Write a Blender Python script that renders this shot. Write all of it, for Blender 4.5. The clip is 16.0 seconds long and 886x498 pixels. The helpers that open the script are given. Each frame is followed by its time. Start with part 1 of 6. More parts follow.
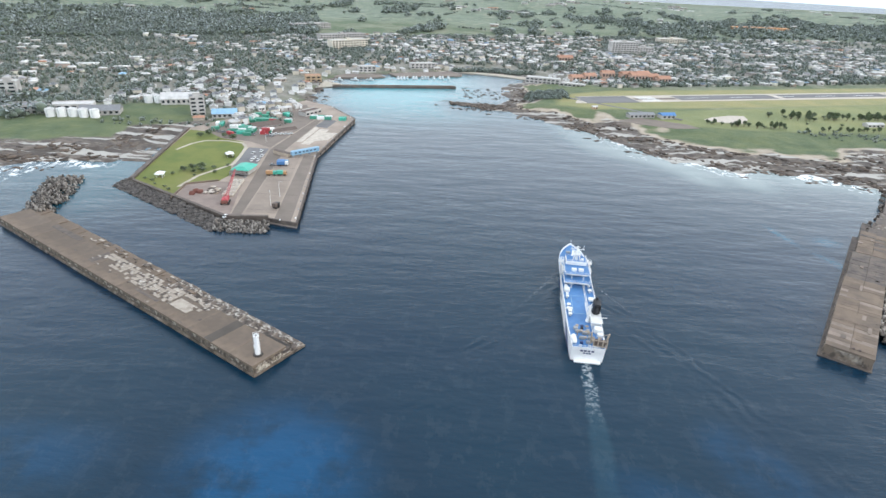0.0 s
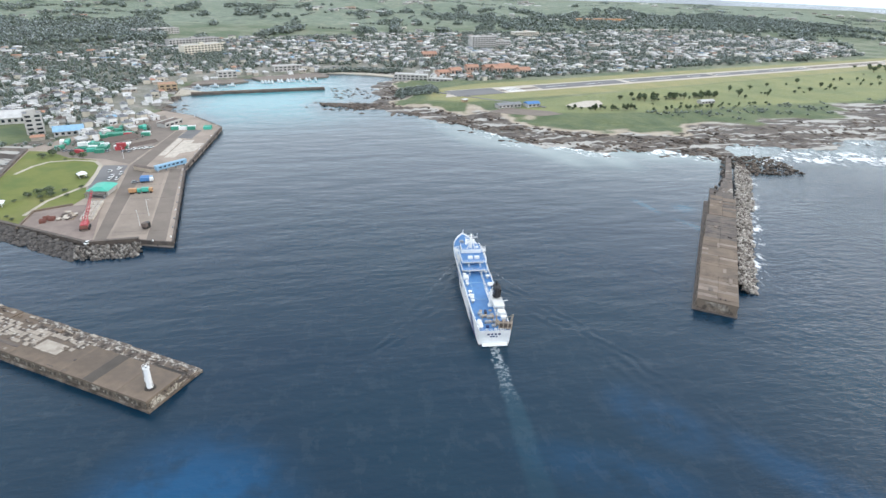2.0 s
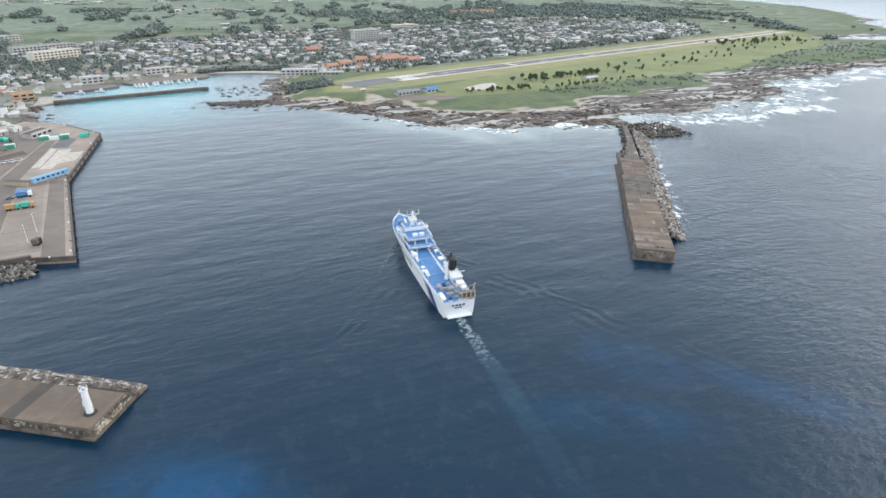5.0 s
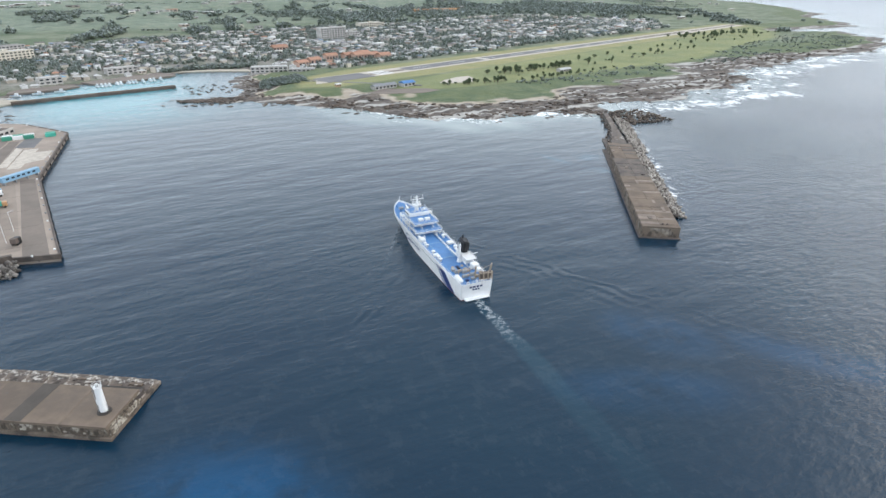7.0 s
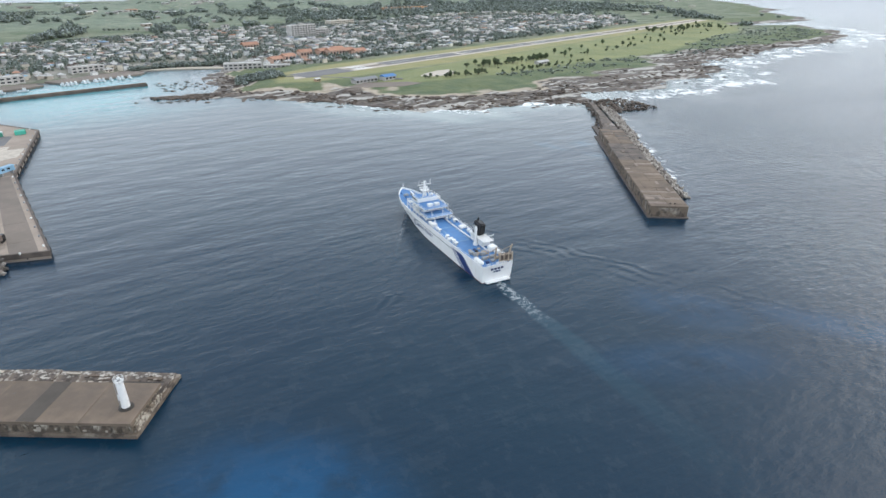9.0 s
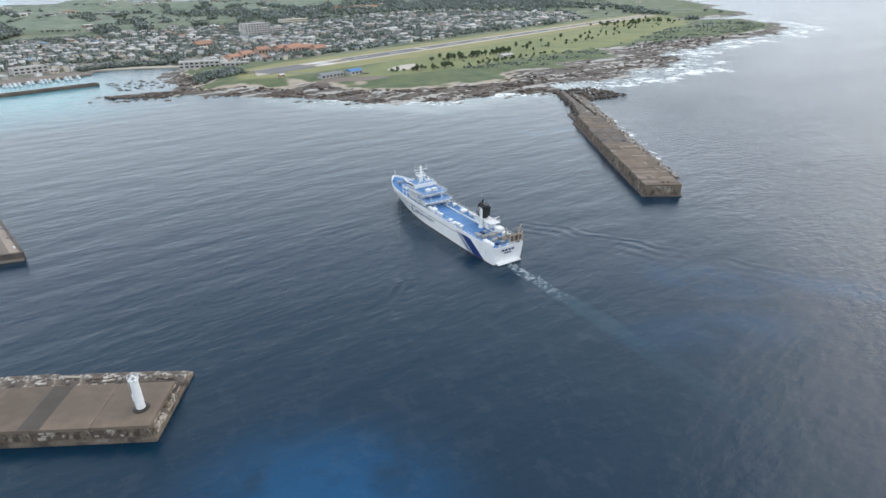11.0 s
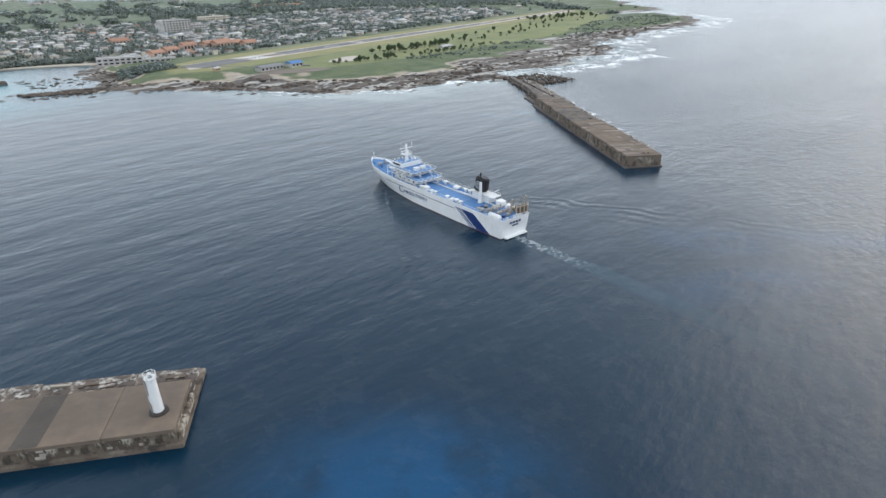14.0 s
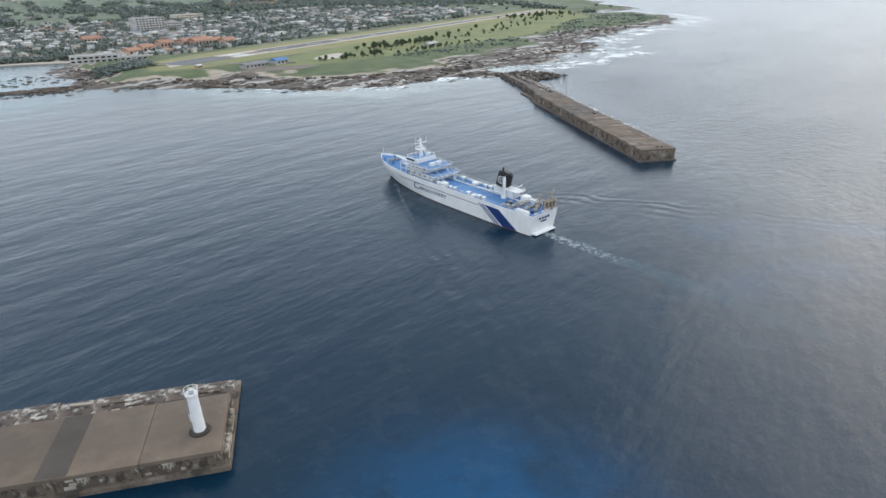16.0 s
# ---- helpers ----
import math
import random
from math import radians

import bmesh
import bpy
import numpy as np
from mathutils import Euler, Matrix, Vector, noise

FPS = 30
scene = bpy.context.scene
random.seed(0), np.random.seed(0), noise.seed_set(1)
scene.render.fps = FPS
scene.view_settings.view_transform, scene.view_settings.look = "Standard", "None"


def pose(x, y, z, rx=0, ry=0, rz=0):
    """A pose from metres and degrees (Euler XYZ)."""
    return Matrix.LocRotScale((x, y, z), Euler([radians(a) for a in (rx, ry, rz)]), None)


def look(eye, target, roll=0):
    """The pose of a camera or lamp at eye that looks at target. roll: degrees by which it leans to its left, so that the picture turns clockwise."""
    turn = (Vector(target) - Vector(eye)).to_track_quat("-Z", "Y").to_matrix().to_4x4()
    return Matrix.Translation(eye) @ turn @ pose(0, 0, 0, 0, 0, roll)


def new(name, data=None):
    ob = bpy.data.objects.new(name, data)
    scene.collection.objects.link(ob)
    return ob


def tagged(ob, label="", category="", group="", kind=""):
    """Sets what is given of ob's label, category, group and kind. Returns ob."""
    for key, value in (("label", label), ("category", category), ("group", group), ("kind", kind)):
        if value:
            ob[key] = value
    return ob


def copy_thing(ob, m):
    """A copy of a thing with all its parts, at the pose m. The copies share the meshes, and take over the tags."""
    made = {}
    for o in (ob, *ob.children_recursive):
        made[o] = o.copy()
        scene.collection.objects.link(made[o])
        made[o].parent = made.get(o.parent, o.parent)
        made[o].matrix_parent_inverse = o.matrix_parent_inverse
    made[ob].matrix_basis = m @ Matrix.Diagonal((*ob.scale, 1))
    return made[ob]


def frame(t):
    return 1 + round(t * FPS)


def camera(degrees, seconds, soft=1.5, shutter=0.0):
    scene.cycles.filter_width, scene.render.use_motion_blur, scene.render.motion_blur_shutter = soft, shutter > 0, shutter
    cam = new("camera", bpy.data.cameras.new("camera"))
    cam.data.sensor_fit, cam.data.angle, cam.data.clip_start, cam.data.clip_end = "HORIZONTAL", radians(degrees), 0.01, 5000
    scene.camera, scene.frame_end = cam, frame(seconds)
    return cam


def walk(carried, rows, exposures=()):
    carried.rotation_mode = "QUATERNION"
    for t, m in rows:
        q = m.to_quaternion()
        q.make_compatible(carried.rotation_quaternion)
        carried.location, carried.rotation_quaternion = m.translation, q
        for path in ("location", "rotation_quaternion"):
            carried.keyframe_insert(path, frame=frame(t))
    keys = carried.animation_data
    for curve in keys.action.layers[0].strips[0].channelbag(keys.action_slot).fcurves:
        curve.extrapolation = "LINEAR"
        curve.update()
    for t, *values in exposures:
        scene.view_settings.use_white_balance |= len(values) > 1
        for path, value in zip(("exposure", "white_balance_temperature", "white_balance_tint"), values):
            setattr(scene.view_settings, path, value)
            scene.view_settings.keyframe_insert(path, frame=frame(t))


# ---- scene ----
cam = camera(75.0, 16.0)
PATH = [
    (0, (-6.02, 4.53, 128.11), (-7.72, 103.26, 79.65), 2.7),
    (0.5, (-6.30, 4.43, 128.17), (-4.60, 103.21, 79.77), 2.6),
    (1, (-7.37, 4.67, 128.18), (-1.71, 103.34, 79.89), 2.5),
    (1.5, (-8.72, 4.49, 128.03), (4.76, 102.50, 79.96), 2.1),
    (2, (-11.88, 5.90, 126.10), (8.58, 102.87, 78.41), 2.0),
    (2.5, (-14.55, 6.70, 124.48), (10.58, 102.57, 76.90), 1.7),
    (3, (-17.91, 7.84, 122.36), (10.74, 102.83, 74.89), 1.5),
    (3.5, (-21.50, 9.56, 119.79), (10.35, 103.61, 72.43), 1.2),
    (4, (-25.24, 11.33, 117.52), (9.68, 104.28, 70.28), 0.9),
    (4.5, (-28.78, 13.02, 115.51), (8.79, 104.98, 68.21), 0.7),
    (7, (-48.01, 24.27, 104.30), (-2.14, 112.60, 57.33), 0.1),
    (7.5, (-51.67, 26.77, 102.21), (-4.48, 114.39, 55.35), 0.0),
    (8, (-55.34, 29.40, 100.13), (-6.88, 116.36, 53.27), -0.1),
    (8.5, (-58.82, 32.02, 98.04), (-9.04, 118.26, 51.23), -0.1),
    (9, (-62.22, 34.88, 95.99), (-11.13, 120.35, 49.24), -0.2),
    (11.5, (-78.71, 50.41, 86.11), (-18.93, 130.11, 39.58), -0.5),
    (12, (-81.67, 53.70, 84.38), (-20.18, 132.13, 37.85), -0.4),
    (12.5, (-84.40, 56.93, 82.49), (-20.93, 133.82, 36.02), -0.5),
    (13, (-86.77, 60.63, 80.31), (-21.26, 135.76, 33.89), -0.5),
    (13.5, (-89.00, 64.05, 78.31), (-21.74, 137.64, 31.89), -0.6),
    (14, (-90.89, 67.94, 76.18), (-22.47, 140.48, 29.81), -0.7),
    (14.5, (-92.62, 72.10, 74.57), (-23.48, 143.99, 28.09), -0.6),
    (15, (-94.33, 76.28, 73.55), (-24.42, 147.39, 27.13), -0.6),
    (15.5, (-95.80, 80.42, 72.91), (-24.85, 150.55, 26.49), -0.6),
    (16, (-96.93, 84.73, 72.01), (-25.10, 153.92, 25.70), -0.5),
]
walk(cam, [(t, look(eye, target, roll)) for t, eye, target, roll in PATH], [(0, 0.2), (4.5, 0.1), (9, -0.06), (16, -0.28)])

# ---- world and light ----
SUN_AZ = (0.99, -0.12)        # towards the veiled sun, on the plan
SUN_EL = 34.0
world = bpy.data.worlds.new("overcast")
scene.world = world
world.use_nodes = True
wn, wl = world.node_tree.nodes, world.node_tree.links
wn.clear()
sky = wn.new("ShaderNodeTexSky")
sky.sky_type = "NISHITA"
sky.sun_disc = False
sky.sun_elevation = radians(SUN_EL)
sky.sun_rotation = math.atan2(SUN_AZ[0], SUN_AZ[1])
sky.dust_density, sky.air_density, sky.ozone_density = 4.0, 1.2, 1.5
cloud = wn.new("ShaderNodeMix")
cloud.data_type = "RGBA"
cloud.inputs[0].default_value = 0.82
# the veil of cloud, brighter low down and greyer overhead
where = wn.new("ShaderNodeTexCoord")
height = wn.new("ShaderNodeSeparateXYZ")
veil = wn.new("ShaderNodeValToRGB")
for e, (at, tone) in zip([veil.color_ramp.elements[0], veil.color_ramp.elements.new(0.22), veil.color_ramp.elements.new(0.5), veil.color_ramp.elements[-1]],
                         ((0.0, (0.93, 1.005, 1.09)), (0.22, (0.865, 0.955, 1.055)), (0.5, (0.57, 0.645, 0.735)), (1.0, (0.59, 0.645, 0.715)))):
    e.position, e.color = at, (*tone, 1)
gain = wn.new("ShaderNodeMix")
gain.data_type, gain.blend_type = "RGBA", "MULTIPLY"
gain.inputs[0].default_value = 1.0
gain.inputs[7].default_value = (9.4, 9.4, 9.4, 1)
wl.new(where.outputs["Generated"], height.inputs[0])
wl.new(height.outputs[2], veil.inputs[0])
wl.new(veil.outputs[0], gain.inputs[6])
wl.new(gain.outputs[2], cloud.inputs[7])
bg = wn.new("ShaderNodeBackground")
bg.inputs[1].default_value = 0.225
wout = wn.new("ShaderNodeOutputWorld")
wl.new(sky.outputs[0], cloud.inputs[6])
wl.new(cloud.outputs[2], bg.inputs[0])
wl.new(bg.outputs[0], wout.inputs[0])
sun = new("sun", bpy.data.lights.new("sun", "SUN"))
sun.data.energy, sun.data.angle, sun.data.color = 0.5, radians(45), (1.0, 0.95, 0.88)
sun.matrix_world = look((SUN_AZ[0] * 800, SUN_AZ[1] * 800, 800 * math.tan(radians(SUN_EL))), (0, 0, 0))

# ---- where the ship lies: its stern's middle, and its heading ----
SHIP_X, SHIP_Y, SHIP_TURN = 45.2, 177.5, 4.4

# ---- materials ----


def link_value(tree, socket, value):
    if isinstance(value, (int, float)):
        socket.default_value = value
    elif isinstance(value, tuple):
        socket.default_value = (*value, 1) if len(value) == 3 else value
    else:
        tree.links.new(value, socket)


def mix_rgb(tree, fac, a, b, mode="MIX"):
    n = tree.nodes.new("ShaderNodeMix")
    n.data_type, n.blend_type = "RGBA", mode
    link_value(tree, n.inputs[0], fac)
    link_value(tree, n.inputs[6], a)
    link_value(tree, n.inputs[7], b)
    return n.outputs[2]


def noise_fac(tree, scale, detail=4.0, rough=0.55, stretch=(1, 1, 1), turn=0.0, lo=0.35, hi=0.65, where="Object"):
    co = tree.nodes.new("ShaderNodeTexCoord")
    mp = tree.nodes.new("ShaderNodeMapping")
    mp.inputs["Scale"].default_value = stretch
    mp.inputs["Rotation"].default_value = (0, 0, radians(turn))
    tx = tree.nodes.new("ShaderNodeTexNoise")
    tx.inputs["Scale"].default_value, tx.inputs["Detail"].default_value, tx.inputs["Roughness"].default_value = scale, detail, rough
    tree.links.new(co.outputs[where], mp.inputs[0])
    tree.links.new(mp.outputs[0], tx.inputs["Vector"])
    rg = tree.nodes.new("ShaderNodeMapRange")
    rg.inputs[1].default_value, rg.inputs[2].default_value = lo, hi
    tree.links.new(tx.outputs[0], rg.inputs[0])
    return rg.outputs[0]


def attribute(tree, name):
    n = tree.nodes.new("ShaderNodeAttribute")
    n.attribute_name = name
    return n.outputs["Fac"]


def ramp(tree, fac, lo, hi):
    n = tree.nodes.new("ShaderNodeMapRange")
    n.interpolation_type = "SMOOTHSTEP"
    n.inputs[1].default_value, n.inputs[2].default_value = lo, hi
    link_value(tree, n.inputs[0], fac)
    return n.outputs[0]


def maths(tree, op, a, b=0.0):
    n = tree.nodes.new("ShaderNodeMath")
    n.operation = op
    link_value(tree, n.inputs[0], a)
    link_value(tree, n.inputs[1], b)
    return n.outputs[0]


def bump(tree, height, strength, distance):
    n = tree.nodes.new("ShaderNodeBump")
    n.inputs["Strength"].default_value, n.inputs["Distance"].default_value = strength, distance
    tree.links.new(height, n.inputs["Height"])
    return n.outputs[0]


def blank(name, rough=0.8, metal=0.0):
    m = bpy.data.materials.new(name)
    m.use_nodes = True
    p = m.node_tree.nodes["Principled BSDF"]
    p.inputs["Roughness"].default_value, p.inputs["Metallic"].default_value = rough, metal
    return m, m.node_tree, p


def surface(name, base, worn, size, rough=0.8, metal=0.0, fine=None, relief=0.0, lo=0.4, hi=0.68, stain=None):
    """A material of two tones: broad wear of the given size in metres, and grain at a tenth of it."""
    m, tr, p = blank(name, rough, metal)
    c = mix_rgb(tr, noise_fac(tr, 1.0 / size, 5, lo=lo, hi=hi), base, worn)
    grain = noise_fac(tr, 9.0 / size, 4, lo=0.3, hi=0.7)
    c = mix_rgb(tr, maths(tr, "MULTIPLY", grain, 0.35), c, tuple(v * 0.7 for v in base) if fine is None else fine)
    if stain:
        c = mix_rgb(tr, maths(tr, "MULTIPLY", noise_fac(tr, 0.4 / size, 6, 0.65, lo=0.52, hi=0.7), 0.75), c, stain)
    info = tr.nodes.new("ShaderNodeObjectInfo")
    vary = tr.nodes.new("ShaderNodeMapRange")
    vary.inputs[3].default_value, vary.inputs[4].default_value = 0.9, 1.08
    tr.links.new(info.outputs["Random"], vary.inputs[0])
    hs = tr.nodes.new("ShaderNodeHueSaturation")
    tr.links.new(vary.outputs[0], hs.inputs["Value"])
    tr.links.new(c, hs.inputs["Color"])
    tr.links.new(hs.outputs[0], p.inputs["Base Color"])
    if relief:
        tr.links.new(bump(tr, grain, 0.6, relief), p.inputs["Normal"])
    return m


M_CONCRETE = surface("weathered_concrete", (0.195, 0.146, 0.108), (0.135, 0.102, 0.077), 7.0, 0.9, relief=0.06, lo=0.42, hi=0.62, stain=(0.115, 0.092, 0.075))
# near-black: painted shade of the trench, and the tower's dark base
M_SHADE_AND_BASE = surface("trench_shade_and_dark_base", (0.05, 0.042, 0.036), (0.032, 0.027, 0.024), 3.0, 0.8)
M_STRIP = surface("dark_screed", (0.098, 0.083, 0.069), (0.076, 0.064, 0.054), 5.0, 0.9)
M_CONCRETE_PALE = surface("pale_concrete", (0.56, 0.50, 0.43), (0.40, 0.35, 0.29), 3.0, 0.9, relief=0.02)
M_CONCRETE_DARK = surface("wet_dark_concrete", (0.14, 0.11, 0.09), (0.06, 0.05, 0.045), 4.0, 0.75, relief=0.05)
M_CONCRETE_SIDE = surface("stained_concrete_side", (0.17, 0.132, 0.10), (0.055, 0.044, 0.036), 2.6, 0.9, relief=0.08, lo=0.46, hi=0.6, stain=(0.42, 0.37, 0.31))
M_PAVING_WORN = surface("worn_paving", (0.45, 0.395, 0.33), (0.29, 0.245, 0.20), 2.4, 0.9, relief=0.02)


def limed_material(name, base, dark, lime, size, upright):
    """Old concrete with lime bloom and dark runs; on upright faces they run downwards."""
    m, tr, p = blank(name, 0.92)
    tall = (1, 1, 0.45) if upright else (1, 1, 1)
    c = mix_rgb(tr, noise_fac(tr, 0.25 / size, 5, 0.6, lo=0.4, hi=0.62), base, dark)
    c = mix_rgb(tr, maths(tr, "MULTIPLY", noise_fac(tr, 1.0 / size, 7, 0.68, stretch=tall, lo=0.50, hi=0.57), 0.85), c, tuple(v * 0.45 for v in dark))
    bloom = maths(tr, "MULTIPLY", noise_fac(tr, 0.8 / size, 8, 0.7, stretch=tall, turn=31, lo=0.49, hi=0.57), noise_fac(tr, 0.16 / size, 3, 0.5, turn=12, lo=0.36, hi=0.52))
    c = mix_rgb(tr, maths(tr, "MULTIPLY", bloom, 0.9), c, lime)
    tr.links.new(c, p.inputs["Base Color"])
    tr.links.new(bump(tr, noise_fac(tr, 2.2 / size, 6, 0.7, lo=0.2, hi=0.8), 0.6, 0.12), p.inputs["Normal"])
    return m


M_WALL_FACE = limed_material("limed_wall_face", (0.17, 0.132, 0.095), (0.085, 0.066, 0.05), (0.50, 0.45, 0.37), 1.5, True)
M_LEDGE = limed_material("limed_ledge", (0.16, 0.125, 0.10), (0.095, 0.076, 0.064), (0.56, 0.52, 0.46), 2.6, False)
M_QUAY = surface("quay_paving", (0.345, 0.28, 0.228), (0.25, 0.203, 0.166), 14.0, 0.85, stain=(0.19, 0.16, 0.14))
M_ROAD = surface("asphalt", (0.205, 0.168, 0.14), (0.155, 0.13, 0.11), 12.0, 0.9)
M_ASPHALT = surface("dark_asphalt", (0.19, 0.185, 0.185), (0.135, 0.133, 0.135), 15.0, 0.9)
M_YARD = surface("gravel_yard", (0.27, 0.215, 0.185), (0.19, 0.15, 0.13), 8.0, 0.95, relief=0.05)
M_LAWN = surface("park_lawn", (0.17, 0.19, 0.045), (0.11, 0.15, 0.035), 16.0, 0.95, stain=(0.21, 0.20, 0.065))
M_PATH = surface("pale_path", (0.48, 0.43, 0.35), (0.4, 0.35, 0.28), 5.0, 0.9)
M_ROCK = surface("dark_boulder", (0.13, 0.115, 0.10), (0.06, 0.052, 0.047), 2.5, 0.9, relief=0.1)
M_TETRA = surface("grey_armour_block", (0.33, 0.30, 0.27), (0.18, 0.16, 0.145), 2.5, 0.9, relief=0.05)
M_LEAF = surface("leaf_green", (0.07, 0.105, 0.04), (0.045, 0.07, 0.03), 6.0, 0.9, fine=(0.095, 0.13, 0.05))
# sheen that veils the trees as distance haze would
leaf_haze = M_LEAF.node_tree.nodes["Principled BSDF"]
leaf_haze.inputs["Sheen Weight"].default_value, leaf_haze.inputs["Sheen Roughness"].default_value = 0.3, 0.5
M_BARK = surface("bark", (0.16, 0.12, 0.09), (0.1, 0.075, 0.055), 0.6, 0.95)
M_WHITE = surface("white_paint", (0.80, 0.80, 0.79), (0.72, 0.72, 0.70), 5.0, 0.45, fine=(0.7, 0.7, 0.68))


def sea_material():
    m, tr, p = blank("sea_water", 0.16)
    p.inputs["IOR"].default_value = 1.33
    shallow = attribute(tr, "shallow")
    turbid = attribute(tr, "turbid")
    deep = mix_rgb(tr, noise_fac(tr, 0.006, 3), (0.0016, 0.0195, 0.043), (0.0028, 0.025, 0.046))
    c = mix_rgb(tr, turbid, deep, (0.20, 0.225, 0.215))
    c = mix_rgb(tr, shallow, c, (0.08, 0.34, 0.38))
    # brighter blue patches, and the paler streak near the long breakwater
    co = tr.nodes.new("ShaderNodeTexCoord")
    blot = None
    for px, py, rx, ry, turn, power in ((-53, 118, 33, 34, 20, 0.8), (87, 132, 14, 22, 30, 0.36), (64, 112, 12, 34, 60, 0.26), (120, 98, 10, 40, 35, 0.3), (-128, 118, 34, 18, 10, 0.35), (-62, 92, 24, 24, 0, 0.55)):
        mp = tr.nodes.new("ShaderNodeMapping")
        mp.vector_type = "TEXTURE"
        mp.inputs["Location"].default_value = (px, py, 0)
        mp.inputs["Rotation"].default_value = (0, 0, radians(turn))
        mp.inputs["Scale"].default_value = (rx, ry, 1)
        tr.links.new(co.outputs["Object"], mp.inputs[0])
        ln = tr.nodes.new("ShaderNodeVectorMath")
        ln.operation = "LENGTH"
        tr.links.new(mp.outputs[0], ln.inputs[0])
        one = maths(tr, "MULTIPLY", ramp(tr, ln.outputs["Value"], 1.15, 0.25), power)
        blot = one if blot is None else maths(tr, "MAXIMUM", blot, one)
    blot = maths(tr, "MULTIPLY", blot, noise_fac(tr, 0.05, 5, 0.6, lo=0.3, hi=0.55))
    c = mix_rgb(tr, blot, c, (0.002, 0.066, 0.165))
    streak = None
    for px, py, rx, ry, turn in ((178, 306, 4, 18, 12), (192, 268, 5, 22, 22), (200, 300, 10, 9, 0)):
        mp = tr.nodes.new("ShaderNodeMapping")
        mp.vector_type = "TEXTURE"
        mp.inputs["Location"].default_value = (px, py, 0)
        mp.inputs["Rotation"].default_value = (0, 0, radians(turn))
        mp.inputs["Scale"].default_value = (rx, ry, 1)
        tr.links.new(co.outputs["Object"], mp.inputs[0])
        ln = tr.nodes.new("ShaderNodeVectorMath")
        ln.operation = "LENGTH"
        tr.links.new(mp.outputs[0], ln.inputs[0])
        one = ramp(tr, ln.outputs["Value"], 1.2, 0.2)
        streak = one if streak is None else maths(tr, "MAXIMUM", streak, one)
    c = mix_rgb(tr, maths(tr, "MULTIPLY", streak, 0.18), c, (0.03, 0.22, 0.34))
    # the ship's wake: a churned strip astern and two thin crests from the bow
    mp = tr.nodes.new("ShaderNodeMapping")
    mp.vector_type = "TEXTURE"
    mp.inputs["Location"].default_value = (SHIP_X, SHIP_Y, 0)
    mp.inputs["Rotation"].default_value = (0, 0, radians(-SHIP_TURN))
    tr.links.new(co.outputs["Object"], mp.inputs[0])
    sp = tr.nodes.new("ShaderNodeSeparateXYZ")
    tr.links.new(mp.outputs[0], sp.inputs[0])
    astern = maths(tr, "MULTIPLY", sp.outputs[1], -1.0)
    side = maths(tr, "ABSOLUTE", maths(tr, "ADD", sp.outputs[0], maths(tr, "MULTIPLY", maths(tr, "SUBTRACT", noise_fac(tr, 0.06, 3, lo=0.0, hi=1.0), 0.5), 5.0)))
    half = maths(tr, "ADD", maths(tr, "MULTIPLY", astern, 0.035), 2.0)
    strip = ramp(tr, maths(tr, "DIVIDE", side, half), 1.15, 0.55)
    strip = maths(tr, "MULTIPLY", strip, ramp(tr, astern, -3.0, 0.5))
    churn = noise_fac(tr, 0.5, 8, 0.75, lo=0.48, hi=0.68)
    wake = maths(tr, "MULTIPLY", maths(tr, "MULTIPLY", strip, maths(tr, "MULTIPLY", churn, 0.75)), ramp(tr, astern, 36, 3))
    trail = maths(tr, "MULTIPLY", strip, ramp(tr, astern, 120, 10))
    c = mix_rgb(tr, maths(tr, "MULTIPLY", trail, 0.13), c, (0.05, 0.16, 0.21))
    behind_bow = maths(tr, "SUBTRACT", 74.0, sp.outputs[1])
    arm = maths(tr, "SUBTRACT", maths(tr, "ABSOLUTE", sp.outputs[0]), maths(tr, "ADD", maths(tr, "MULTIPLY", behind_bow, 0.56), 2.5))
    crest = maths(tr, "MULTIPLY", ramp(tr, maths(tr, "ABSOLUTE", arm), 1.3, 0.2), maths(tr, "MULTIPLY", ramp(tr, behind_bow, 0.0, 5.0), ramp(tr, behind_bow, 45.0, 12.0)))
    wake = maths(tr, "MAXIMUM", wake, maths(tr, "MULTIPLY", maths(tr, "MULTIPLY", crest, churn), 0.28))
    foam = attribute(tr, "foam")
    broken = noise_fac(tr, 0.16, 8, 0.72, stretch=(1, 0.6, 1), lo=0.40, hi=0.56)
    white = maths(tr, "MAXIMUM", ramp(tr, maths(tr, "ADD", maths(tr, "MULTIPLY", foam, 1.1), broken), 0.98, 1.38), wake)
    c = mix_rgb(tr, white, c, (0.78, 0.80, 0.80))
    tr.links.new(c, p.inputs["Base Color"])
    tr.links.new(maths(tr, "ADD", maths(tr, "MULTIPLY", white, 0.6), maths(tr, "SUBTRACT", 0.215, maths(tr, "MULTIPLY", attribute(tr, "open"), 0.09))), p.inputs["Roughness"])
    swell = noise_fac(tr, 0.075, 3, 0.5, stretch=(0.35, 1.0, 1), turn=-12, lo=0.0, hi=1.0)
    chop = noise_fac(tr, 0.33, 5, 0.6, stretch=(0.5, 1.0, 1), turn=8, lo=0.0, hi=1.0)
    gusts = noise_fac(tr, 0.011, 4, 0.6, stretch=(0.6, 1.3, 1), turn=-20, lo=0.3, hi=0.7)
    chop = maths(tr, "MULTIPLY", chop, maths(tr, "ADD", maths(tr, "MULTIPLY", gusts, 0.7), 0.5))
    h = maths(tr, "ADD", maths(tr, "MULTIPLY", swell, 0.85), maths(tr, "MULTIPLY", chop, maths(tr, "ADD", maths(tr, "MULTIPLY", attribute(tr, "open"), 0.95), 0.29)))
